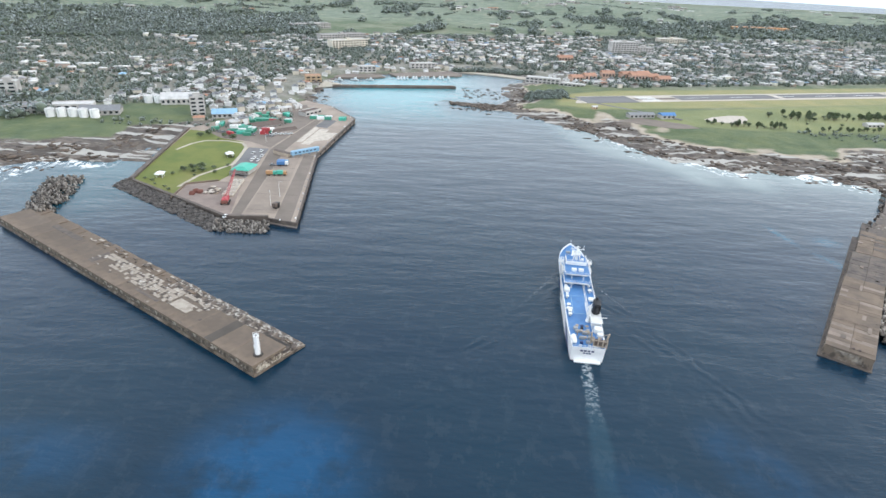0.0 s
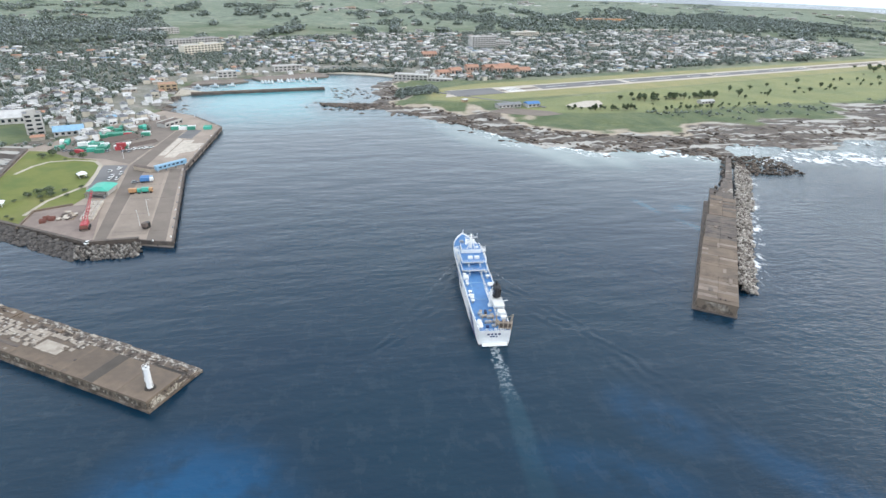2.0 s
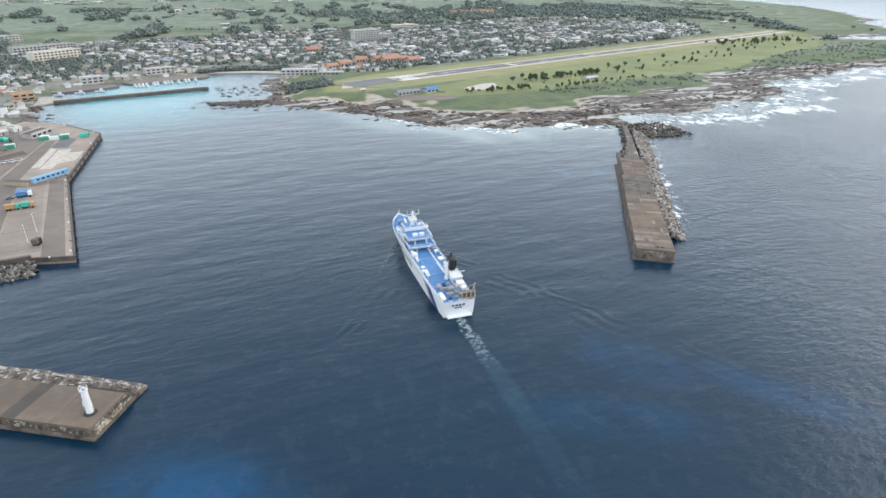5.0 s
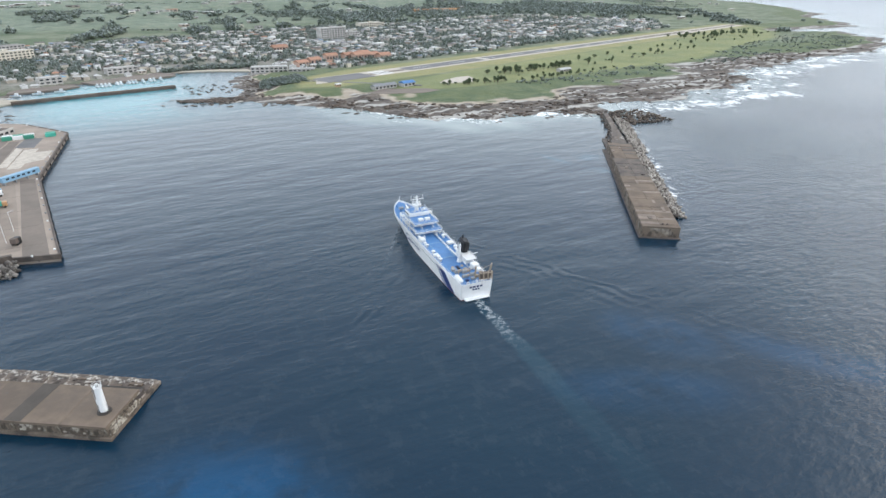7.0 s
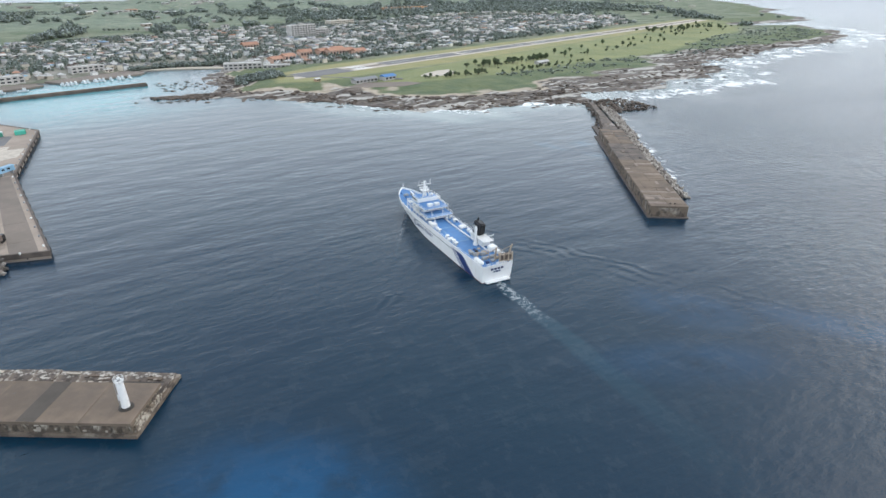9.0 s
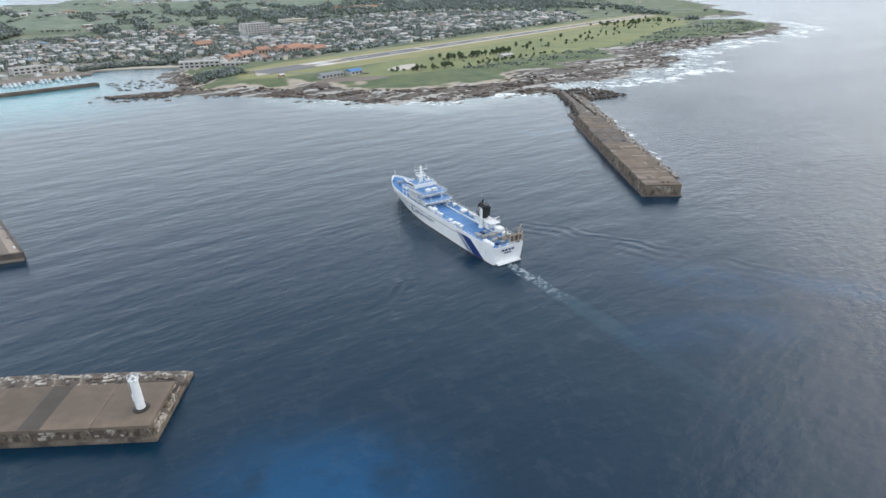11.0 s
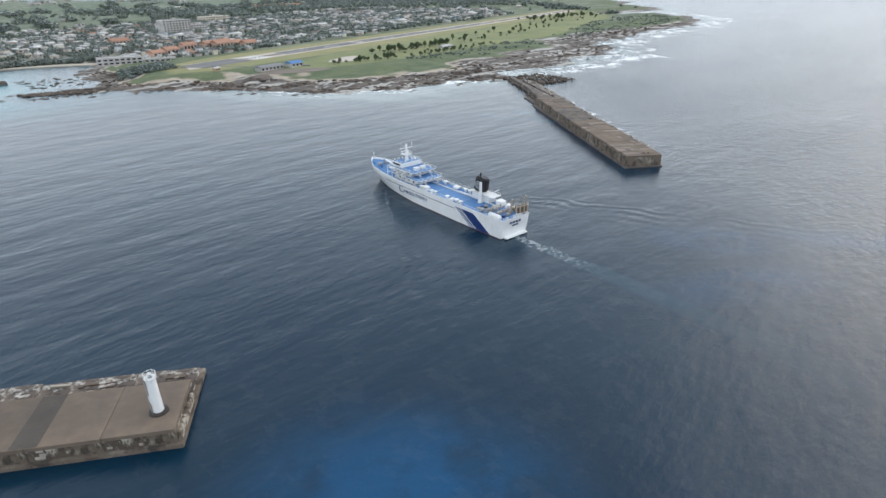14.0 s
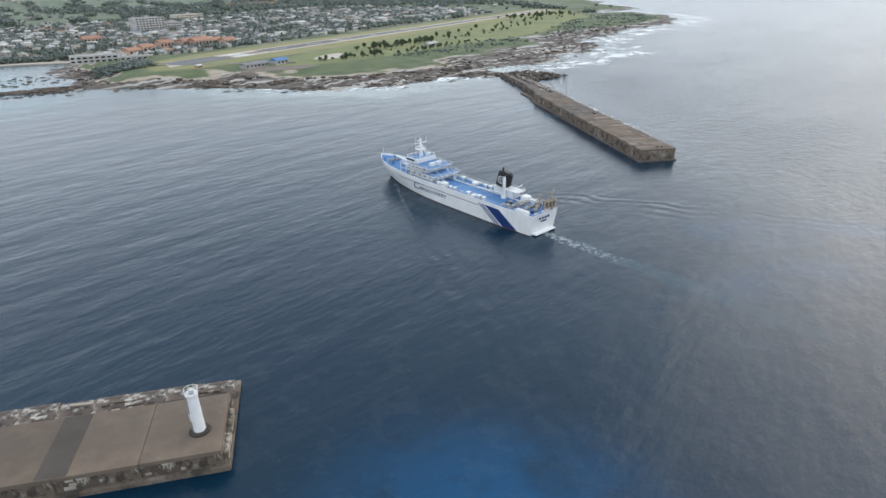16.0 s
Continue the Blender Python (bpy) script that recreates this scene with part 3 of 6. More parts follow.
for i in range(STATIONS):
    for side in (0, 1):
        for j in range(LEVELS):
            q = (rows[i][side][j], rows[i + 1][side][j], rows[i + 1][side][j + 1], rows[i][side][j + 1])
            bm.faces.new(q if side else q[::-1])
for j in range(LEVELS):
    bm.faces.new((rows[0][0][j], rows[0][1][j], rows[0][1][j + 1], rows[0][0][j + 1]))
bmesh.ops.recalc_face_normals(bm, faces=bm.faces[:])
hull = part("hull", bm, M_HULL, ferry, "white hull with navy slanted bands and red boot top")
sol = hull.modifiers.new("plating", "SOLIDIFY")
sol.thickness, sol.offset = 0.18, -1

bm = bmesh.new()
left, right = [], []
for i in range(STATIONS + 1):
    s = 0.25 + i / STATIONS * (SHIP_L - 0.9)
    w, z = half_beam(s, deck_height(s)) - 0.14, deck_height(s)
    left.append((bm.verts.new((-w, s, z)), bm.verts.new((-w, s, z - 0.3))))
    right.append((bm.verts.new((w, s, z)), bm.verts.new((w, s, z - 0.3))))
for i in range(STATIONS):
    bm.faces.new((left[i][0], right[i][0], right[i + 1][0], left[i + 1][0]))
    bm.faces.new((left[i][1], left[i + 1][1], right[i + 1][1], right[i][1]))
part("weather_deck", bm, M_BLUE, ferry, "blue painted weather deck")
# hatch outline and pipes on the deck
bm = bmesh.new()
for x0, y0, x1, y1 in ((-3.4, 24, 2.2, 24.25), (-3.4, 38, 2.2, 38.25), (-3.4, 24.25, -3.15, 38), (1.95, 24.25, 2.2, 38)):
    box(bm, (x0, y0, 7.6), (x1, y1, 7.68))
part("hatch_coaming", bm, M_BLUE_PALE, ferry)
for x in (2.7, 3.15):
    bm = bmesh.new()
    rod(bm, (x, 11, 7.95), (x - 0.2, 47, 7.95), 0.13, n=6)
    for s in range(12, 47, 4):
        rod(bm, (x - 0.2 * (s - 11) / 36, s, 7.55), (x - 0.2 * (s - 11) / 36, s, 7.95), 0.07, n=5)
    part("deck_pipe", bm, M_WHITE, ferry)
for side in (-1, 1):
    pts = [(side * (half_beam(s, 8) - 0.1), s, deck_height(s) + 1.9) for s in range(1, 58, 4)]
    part("bulwark_rail", ring(bmesh.new(), pts, 8.5, 0.035), M_WHITE, ferry)

stands_aft = set(ferry.children)
# accommodation block: tiers that step down towards the stern
tiers = [("boat_deck_house", 51.5, 66.5, 4.9, 7.9, 10.5), ("officer_deck_house", 55.0, 66.8, 4.6, 10.75, 13.2)]
for name, s0, s1, w, z0, z1 in tiers:
    house = part(name, block((-w, s0 + 1.2, z0), (w, s1, z1), 0.12), M_WHITE, ferry)
    slab = block((-w - 0.9, s0 - 1.6, z1), (w + 0.9, s1 + 0.5, z1 + 0.25), 0.06)
    part("deck_edge", slab, M_WHITE, house)
    part("deck_paint", block((-w - 0.7, s0 - 1.4, z1 + 0.25), (w + 0.7, s1 + 0.3, z1 + 0.29)), M_BLUE, house, "blue deck paint")
    pts = [(-w - 0.8, s1, z1 + 1.35), (-w - 0.8, s0 - 1.5, z1 + 1.35), (w + 0.8, s0 - 1.5, z1 + 1.35), (w + 0.8, s1, z1 + 1.35)]
    part("railing", ring(bmesh.new(), pts, z1 + 0.2, 0.05), M_WHITE, house)
    for side in (-1, 1):
        for k in range(5):
            s = s0 + 2.4 + k * (s1 - s0 - 3.2) / 4
            part("porthole", block((side * w - 0.04, s - 0.35, z0 + 1.1), (side * w + 0.04, s + 0.35, z0 + 1.8)), M_GLASS, house)
    for k in range(4):
        part("aft_window", block((-w + 1.2 + k * (2 * w - 3.2) / 3, s0 + 1.16, z0 + 0.9), (-w + 2.0 + k * (2 * w - 3.2) / 3, s0 + 1.24, z0 + 1.8)), M_GLASS, house)
    for x in (-w * 0.55, w * 0.55):
        rung = bmesh.new()
        for k in range(7):
            box(rung, (x - 0.4, s0 - 1.5 - 0.22 * k, z1 - 0.34 * k - 0.1), (x + 0.4, s0 - 1.3 - 0.22 * k, z1 - 0.34 * k))
        part("ladder", rung, M_WHITE, house)
wheel = part("wheelhouse", block((-4.6, 62.0, 16.1), (4.6, 67.6, 18.4), 0.2), M_WHITE, ferry)
part("roof_paint", block((-4.3, 62.2, 18.4), (4.3, 67.4, 18.46)), M_BLUE, wheel, "blue wheelhouse roof")
part("bridge_window_band", block((-4.66, 63.0, 17.1), (4.66, 67.66, 17.9)), M_GLASS, wheel, "dark bridge windows")
part("roof_railing", ring(bmesh.new(), [(-4.5, 62.1, 19.4), (4.5, 62.1, 19.4), (4.5, 67.4, 19.4), (-4.5, 67.4, 19.4)], 18.4, 0.05, True), M_WHITE, wheel)
for side in (-1, 1):
    wing = part("bridge_wing", block((min(side * 4.6, side * 7.2), 64.4, 15.8), (max(side * 4.6, side * 7.2), 67.2, 16.05)), M_WHITE, ferry)
    part("wing_railing", ring(bmesh.new(), [(side * 4.6, 64.5, 17.1), (side * 7.1, 64.5, 17.1), (side * 7.1, 67.1, 17.1), (side * 4.6, 67.1, 17.1)], 16.0, 0.05), M_WHITE, wing)
    # white framework beside the forward house
    frame_bm = bmesh.new()
    for s in (57.5, 60.5, 63.5, 66.5, 69.5):
        rod(frame_bm, (side * 6.1, s, deck_height(s)), (side * 6.1, s, 13.4), 0.16, n=6)
        rod(frame_bm, (side * 6.1, s, 13.4), (side * 4.4, s, 13.4), 0.12, n=6)
    for z in (10.6, 13.4):
        rod(frame_bm, (side * 6.1, 57.5, z), (side * 6.1, 69.5, z), 0.14, n=6)
    part("boat_frame", frame_bm, M_WHITE, ferry)
    for s in (59, 62):
        part("life_raft", rod(bmesh.new(), (side * 5.7, s, 11.3), (side * 5.7, s + 1.6, 11.3), 0.5, n=10), M_WHITE, ferry, "white life raft canister", True)
mast = part("radar_mast", rod(bmesh.new(), (0, 64.6, 18.4), (0, 65.0, 26.5), 0.7, 0.3), M_WHITE, ferry)
for side in (-1, 1):
    part("mast_leg", rod(bmesh.new(), (side * 1.7, 63.2, 18.4), (side * 0.3, 64.7, 23.6), 0.24, 0.2), M_WHITE, mast)
part("mast_platform", block((-1.7, 63.6, 21.4), (1.7, 66.4, 21.6)), M_WHITE, mast)
part("platform_rail", ring(bmesh.new(), [(-1.6, 63.7, 22.5), (1.6, 63.7, 22.5), (1.6, 66.3, 22.5), (-1.6, 66.3, 22.5)], 21.6, 0.06, True), M_WHITE, mast)
part("mast_yard", block((-3.0, 64.7, 24.4), (3.0, 65.05, 24.7)), M_WHITE, mast)
part("radar_scanner", block((-1.9, 65.6, 22.6), (1.9, 66.0, 23.0), 0.05), M_WHITE, mast)
part("radar_scanner", block((-1.2, 65.3, 25.3), (1.2, 65.6, 25.6), 0.05), M_WHITE, mast)
for x in (-2.6, 2.6):
    part("whip_aerial", rod(bmesh.new(), (x, 64.8, 24.7), (x, 64.6, 27.2), 0.07, n=5), M_WHITE, mast)
dome = bmesh.new()
bmesh.ops.create_uvsphere(dome, u_segments=12, v_segments=8, radius=0.7, matrix=pose(2.6, 63.4, 19.3))
part("satellite_dome", dome, M_WHITE, wheel, "", True)
part("deck_locker", block((-2.4, 56.0, 13.45), (-0.3, 57.6, 14.8), 0.05), M_WHITE, ferry)
part("deck_locker", block((0.6, 56.0, 13.45), (2.7, 57.6, 14.8), 0.05), M_WHITE, ferry)

for ob in set(ferry.children) - stands_aft:
    ob.location.y -= 5.0
    if ob.name.startswith(("wheelhouse", "bridge_wing", "radar_mast")):
        ob.location.z -= 2.65

# stern working deck: hose reels, lockers and coiled gear
for x, s, w, h, m in ((-3.6, 12.6, 1.6, 1.3, M_GREY), (-1.2, 13.2, 1.1, 0.9, M_BLACK), (0.9, 11.8, 1.3, 1.1, M_GREY), (2.4, 5.2, 1.4, 1.2, M_TAN), (-2.2, 3.6, 1.2, 0.9, M_NAVY), (0.2, 4.0, 1.5, 1.0, M_GREY), (4.6, 6.2, 1.3, 1.6, M_TAN)):
    part("deck_gear", block((x - w / 2, s - w / 2, 7.6), (x + w / 2, s + w / 2, 7.6 + h), 0.18), m, ferry)
for k in range(3):
    part("coiled_rope", rod(bmesh.new(), (-2.8 + 1.9 * k, 15.2, 7.6), (-2.8 + 1.9 * k, 15.2, 8.0), 0.7, 0.55, n=12), M_NAVY if k % 2 else M_TAN, ferry)
# foredeck: windlass, mast and cargo arm
for side in (-1, 1):
    wl_bm = rod(bmesh.new(), (side * 1.6 - 0.9, 76.5, 9.9), (side * 1.6 + 0.9, 76.5, 9.9), 0.6, n=12)
    box(wl_bm, (side * 1.6 - 1.1, 76, 9.0), (side * 1.6 + 1.1, 77, 9.8))
    part("windlass", wl_bm, M_GREY, ferry)
    for s in (73.5, 79.0):
        bol = bmesh.new()
        for d in (0, 0.8):
            rod(bol, (side * 2.6, s + d, 8.8), (side * 2.6, s + d, 10.3), 0.22, n=8)
        part("bollard", bol, M_BLUE, ferry)
part("fore_crane", rod(bmesh.new(), (-0.8, 66.0, 11.2), (0.4, 75.5, 11.8), 0.55, 0.35), M_WHITE, ferry)
part("fore_crane_post", rod(bmesh.new(), (-0.8, 66.4, 8.0), (-0.8, 66.4, 12.2), 0.6, n=10), M_WHITE, ferry)
part("fore_store", block((-2.6, 62.4, 7.9), (2.6, 66.0, 10.4), 0.1), M_WHITE, ferry)
part("jack_staff", rod(bmesh.new(), (0, 83.4, 10.4), (0, 83.6, 13.6), 0.09, n=6), M_WHITE, ferry)


def ventilator(x, s, size):
    b = bmesh.new()
    rod(b, (x, s, 7.6), (x, s, 7.6 + 1.2 * size), 0.45 * size, n=10)
    bmesh.ops.create_uvsphere(b, u_segments=12, v_segments=8, radius=0.95 * size, matrix=Matrix.Translation((x, s, 7.6 + 1.5 * size)) @ Matrix.Diagonal((1, 1.1, 0.62, 1)))
    v = part("ventilator", b, M_WHITE, ferry, "white mushroom ventilator", True)
    part("vent_mouth", rod(bmesh.new(), (x, s - 1.06 * size, 7.6 + 1.42 * size), (x, s - 0.7 * size, 7.6 + 1.42 * size), 0.34 * size, n=8), M_GREY, v)


for x, s, size in ((-4.9, 44.5, 1.0), (-4.8, 38.0, 0.9), (-4.9, 35.8, 1.0), (-4.9, 29.0, 1.1), (-4.8, 24.0, 1.15), (-4.9, 21.8, 1.1), (-5.0, 48.0, 0.8),
                   (4.9, 46.0, 0.9), (4.9, 41.8, 1.2), (5.0, 30.5, 1.0), (4.9, 28.0, 1.15)):
    ventilator(x, s, size * 0.82)
for x, s0, s1, h in ((-4.7, 40.2, 43.0, 2.0), (-4.8, 26.0, 27.4, 1.3), (4.9, 34.0, 36.5, 1.4)):
    part("fan_casing", block((x - 1.2, s0, 7.6), (x + 1.2, s1, 7.6 + h), 0.35), M_WHITE, ferry)
tank = bmesh.new()
rod(tank, (-4.9, 3.2, 8.6), (-4.9, 6.8, 8.6), 0.95, n=14)
bmesh.ops.create_uvsphere(tank, u_segments=14, v_segments=8, radius=0.95, matrix=pose(-4.9, 3.2, 8.6))
bmesh.ops.create_uvsphere(tank, u_segments=14, v_segments=8, radius=0.95, matrix=pose(-4.9, 6.8, 8.6))
part("free_fall_boat", tank, M_WHITE, ferry, "white rounded capsule on the aft deck", True)

# funnel on its white casing
casing = part("funnel_casing", block((2.6, 16.0, 7.6), (6.2, 24.5, 11.0), 0.15), M_WHITE, ferry)
part("casing_top", block((2.2, 13.5, 11.0), (6.4, 25.0, 11.25), 0.05), M_WHITE, casing)
part("casing_railing", ring(bmesh.new(), [(2.4, 13.7, 12.2), (6.2, 13.7, 12.2), (6.2, 19.0, 12.2)], 11.2, 0.05), M_WHITE, casing)
fb = bmesh.new()
prof = [(3.3, 19.2), (5.6, 19.2), (6.1, 20.2), (6.1, 23.6), (5.6, 24.6), (3.3, 24.6), (2.8, 23.6), (2.8, 20.2)]
prism(fb, prof, 11.25, 17.4)
for v in fb.verts:
    if v.co.z > 15:
        v.co.y -= 1.1
        v.co.x = 4.45 + (v.co.x - 4.45) * 0.86
        v.co.z += 0.5 if v.co.y > 21 else 0
bmesh.ops.bevel(fb, geom=fb.edges[:], offset=0.55, segments=3, affect="EDGES")
funnel = part("funnel", fb, M_BLACK, ferry, "black funnel with a plain white ring")
for r0, r1 in ((1.35, 1.65), (0.5, 0.75)):
    emblem = bmesh.new()
    for k in range(28):
        a, b = k * 6.2832 / 28, (k + 1) * 6.2832 / 28
        q = [emblem.verts.new((2.76 + 0.037 * (math.sin(t) * r + 3.2), 21.4 + math.cos(t) * r, 14.4 + math.sin(t) * r)) for t, r in ((a, r0), (a, r1), (b, r1), (b, r0))]
        emblem.faces.new(q)
    part("funnel_ring", emblem, M_WHITE, funnel)
part("exhaust_pipe", rod(bmesh.new(), (4.4, 22.2, 17.0), (4.4, 21.9, 19.4), 0.3, n=8), M_BLACK, funnel)
crane_post = part("mast_post", rod(bmesh.new(), (1.7, 19.0, 7.6), (1.7, 19.0, 16.8), 0.65, 0.45, n=10), M_WHITE, ferry)
part("post_foot", rod(bmesh.new(), (1.7, 19.0, 7.6), (1.7, 19.0, 9.0), 1.0, 0.8, n=12), M_WHITE, crane_post)
part("post_top", rod(bmesh.new(), (1.7, 19.0, 16.8), (1.7, 19.0, 19.0), 0.16, n=6), M_BLACK, crane_post)
part("derrick_boom", rod(bmesh.new(), (1.6, 19.6, 9.6), (1.9, 31.5, 8.7), 0.28, 0.2, n=8), M_WHITE, crane_post)
part("light_arm", rod(bmesh.new(), (4.6, 17.4, 11.2), (8.2, 16.6, 12.2), 0.16, n=6), M_WHITE, casing)
part("engine_vent", block((3.2, 10.5, 7.6), (6.0, 13.2, 10.2), 0.3), M_WHITE, ferry)
part("engine_vent", block((4.0, 8.0, 7.6), (6.0, 9.8, 9.4), 0.3), M_WHITE, ferry)

# quarter ramp folded upright at the stern, with its posts and winches
ramp_panel = part("folded_ramp", block((1.6, 2.2, 8.0), (6.3, 2.9, 11.6), 0.08, pose(0.0, 0, 0, 0, 0, -6)), M_ROOF_BROWN, ferry, "dark folded stern ramp in a tan frame")
for x in (1.5, 3.1, 4.8, 6.2):
    part("ramp_beam", block((x - 0.18, 1.7, 7.8), (x + 0.18, 2.25, 12.2), 0.03, pose(0, 0, 0, 0, 0, -6)), M_TAN, ramp_panel)
for z in (8.4, 11.3):
    part("ramp_crossbar", block((1.3, 1.6, z), (6.4, 2.0, z + 0.3), 0.03, pose(0, 0, 0, 0, 0, -6)), M_TAN, ramp_panel)
for x, lean in ((1.2, -0.6), (6.4, 0.5)):
    part("ramp_post", rod(bmesh.new(), (x, 4.2, 7.6), (x + lean, 2.6, 14.8), 0.38, 0.3, n=8), M_TAN, ferry)
    part("post_stay", rod(bmesh.new(), (x + lean, 2.8, 14.2), (x - 0.6, 9.5, 7.8), 0.12, n=6), M_TAN, ferry)
for x, s in ((-1.8, 6.5), (-0.4, 9.8), (-2.9, 10.8), (1.2, 6.8)):
    w = rod(bmesh.new(), (x - 0.8, s, 8.5), (x + 0.8, s, 8.5), 0.55, n=12)
    box(w, (x - 1.0, s - 0.6, 7.6), (x + 1.0, s + 0.6, 8.2), 0.05)
    winch = part("mooring_winch", w, M_GREY, ferry)
    part("winch_motor", block((x + 0.9, s - 0.4, 8.0), (x + 1.6, s + 0.4, 8.9), 0.06), M_TAN, winch)
gantry = bmesh.new()
for x in (-3.4, 1.0):
    rod(gantry, (x, 8.4, 7.6), (x, 8.4, 10.4), 0.18, n=6)
rod(gantry, (-3.4, 8.4, 10.4), (1.0, 8.4, 10.4), 0.18, n=6)
part("aft_gantry", gantry, M_TAN, ferry)
for x in (-3.2, 0.2, 1.6, 2.6, 3.5):
    bol = bmesh.new()
    for d in (0, 0.6):
        rod(bol, (x + d, 1.4, 7.6), (x + d, 1.4, 8.6), 0.18, n=8)
    part("bollard", bol, M_WHITE, ferry)
part("stern_rail", ring(bmesh.new(), [(-5.6, 0.3, 9.3), (0.9, 0.3, 9.3)], 8.4, 0.04), M_WHITE, ferry)
part("ensign_staff", rod(bmesh.new(), (-0.4, 0.2, 8.4), (-0.4, -0.6, 11.2), 0.06, n=5), M_WHITE, ferry)
part("stern_platform", block((-4.6, -0.6, 0.2), (5.0, 1.6, 0.9), 0.15), M_WHITE, ferry)


def lettering(text, size, m, parent, material, label):
    cu = bpy.data.curves.new("lettering", "FONT")
    cu.body, cu.size, cu.extrude, cu.align_x = text, size, 0.03, "LEFT"
    tmp = new("lettering", cu)
    me = bpy.data.meshes.new_from_object(tmp.evaluated_get(bpy.context.evaluated_depsgraph_get()))
    bpy.data.objects.remove(tmp)
    me.materials.clear()
    me.materials.append(material)
    ob = new("lettering", me)
    ob.parent, ob.matrix_basis = parent, m
    ob["label"] = label
    return ob


for side in (-1, 1):
    sx = side * 6.66
    if side < 0:
        base = Matrix(((0, 0, -1, sx), (-1, 0, 0, 0), (0, 1, 0, 0), (0, 0, 0, 1)))
        first, rest = base @ Matrix.Translation((-56.4, 3.1, 0)), base @ Matrix.Translation((-53.2, 3.4, 0))
    else:
        base = Matrix(((0, 0, 1, sx), (1, 0, 0, 0), (0, 1, 0, 0), (0, 0, 0, 1)))
        first, rest = base @ Matrix.Translation((38.5, 3.1, 0)), base @ Matrix.Translation((41.7, 3.4, 0))
    lettering("C", 4.6, first, ferry, M_NAVY, "navy capital letter on the hull")
    at = 0.0
    for letter, wide in zip("ARGO FERRY", (0.68, 0.66, 0.74, 0.78, 0.34, 0.58, 0.62, 0.66, 0.66, 0.6)):
        if letter != " ":
            lettering(letter, 2.35, rest @ Matrix.Translation((at, 0, 0)), ferry, M_NAVY, "navy letter on the hull")
        at += wide * 2.35
# the name and port on the stern, as plain bars
for k in range(4):
    part("name_bar", block((-2.9 + k * 1.35, -0.06, 6.2), (-2.0 + k * 1.35, 0.03, 7.0)), M_NAVY, ferry)
for k in range(3):
    part("port_bar", block((-1.7 + k * 1.0, 0.12, 4.9), (-1.0 + k * 1.0, 0.24, 5.5)), M_NAVY, ferry)


# ---- boulders, armour blocks and trees: shapes used many times ----
def lump(seed, r=1.0, flat=0.75):
    rng = random.Random(seed)
    b = bmesh.new()
    bmesh.ops.create_icosphere(b, subdivisions=1, radius=r)
    for v in b.verts:
        v.co *= rng.uniform(0.72, 1.12)
        v.co.z *= flat
    return b


def tetrapod_bm():
    b = bmesh.new()
    tips = [(0, 0, 1), (0.94, 0, -0.33), (-0.47, 0.82, -0.33), (-0.47, -0.82, -0.33)]
    for d in tips:
        rod(b, (0, 0, 0), Vector(d) * 1.35, 0.52, 0.34, n=6)
    return b


def arrays(b):
    b.verts.ensure_lookup_table()
    bmesh.ops.triangulate(b, faces=b.faces[:])
    v = np.array([w.co[:] for w in b.verts])
    f = np.array([[w.index for w in q.verts] for q in b.faces])
    b.free()
    return v, f


def scatter_mesh(name, items, material, label, category, smooth=False):
    """One object of many copies. items: (verts, faces, slot list or 0, place, turn, scale xyz)."""
    vs, fs, slots, n = [], [], [], 0
    for v, f, slot, place, turn, size in items:
        c, s = math.cos(turn), math.sin(turn)
        w = v * np.asarray(size)
        w = np.stack([w[:, 0] * c - w[:, 1] * s, w[:, 0] * s + w[:, 1] * c, w[:, 2]], -1) + np.asarray(place)
        vs.append(w)
        fs.append(f + n)
        slots.append(np.full(len(f), slot) if np.isscalar(slot) else np.asarray(slot))
        n += len(v)
    me = bpy.data.meshes.new(name)
    vs, fs = np.concatenate(vs).astype(np.float32), np.concatenate(fs).astype(np.int32)
    me.vertices.add(len(vs))
    me.vertices.foreach_set("co", vs.ravel())
    me.loops.add(len(fs) * 3)
    me.loops.foreach_set("vertex_index", fs.ravel())
    me.polygons.add(len(fs))
    me.polygons.foreach_set("loop_start", np.arange(len(fs), dtype=np.int32) * 3)
    for m in material if isinstance(material, (list, tuple)) else [material]:
        me.materials.append(m)
    me.polygons.foreach_set("material_index", np.concatenate(slots).astype(np.int32))
    me.update(calc_edges=True)
    if smooth:
        me.shade_smooth()
    return tagged(new(name, me), label, category, kind="stuff")


def island_tones(name, tones, rough, grain=0.0):
    """A material whose tone differs from piece to piece of a joined mesh."""
    m, tr, p = blank(name, rough)
    geo = tr.nodes.new("ShaderNodeNewGeometry")
    cr = tr.nodes.new("ShaderNodeValToRGB")
    cr.color_ramp.interpolation = "CONSTANT"
    while len(cr.color_ramp.elements) < len(tones):
        cr.color_ramp.elements.new(0.5)
    at = 0.0
    for e, (share, colour) in zip(cr.color_ramp.elements, tones):
        e.position, e.color = at, (*colour, 1)
        at += share
    tr.links.new(geo.outputs["Random Per Island"], cr.inputs[0])
    c = mix_rgb(tr, maths(tr, "MULTIPLY", noise_fac(tr, 0.35, 5, 0.6), 0.18), cr.outputs[0], (0.15, 0.135, 0.12))
    tr.links.new(c, p.inputs["Base Color"])
    return m


M_ARMOUR = island_tones("armour_rock", [(0.3, (0.36, 0.325, 0.28)), (0.3, (0.26, 0.225, 0.195)), (0.2, (0.48, 0.44, 0.39)), (0.2, (0.14, 0.115, 0.10))], 0.9)
M_CORNER = island_tones("corner_armour", [(0.35, (0.10, 0.088, 0.078)), (0.3, (0.19, 0.17, 0.15)), (0.2, (0.30, 0.275, 0.245)), (0.15, (0.06, 0.052, 0.047))], 0.9)
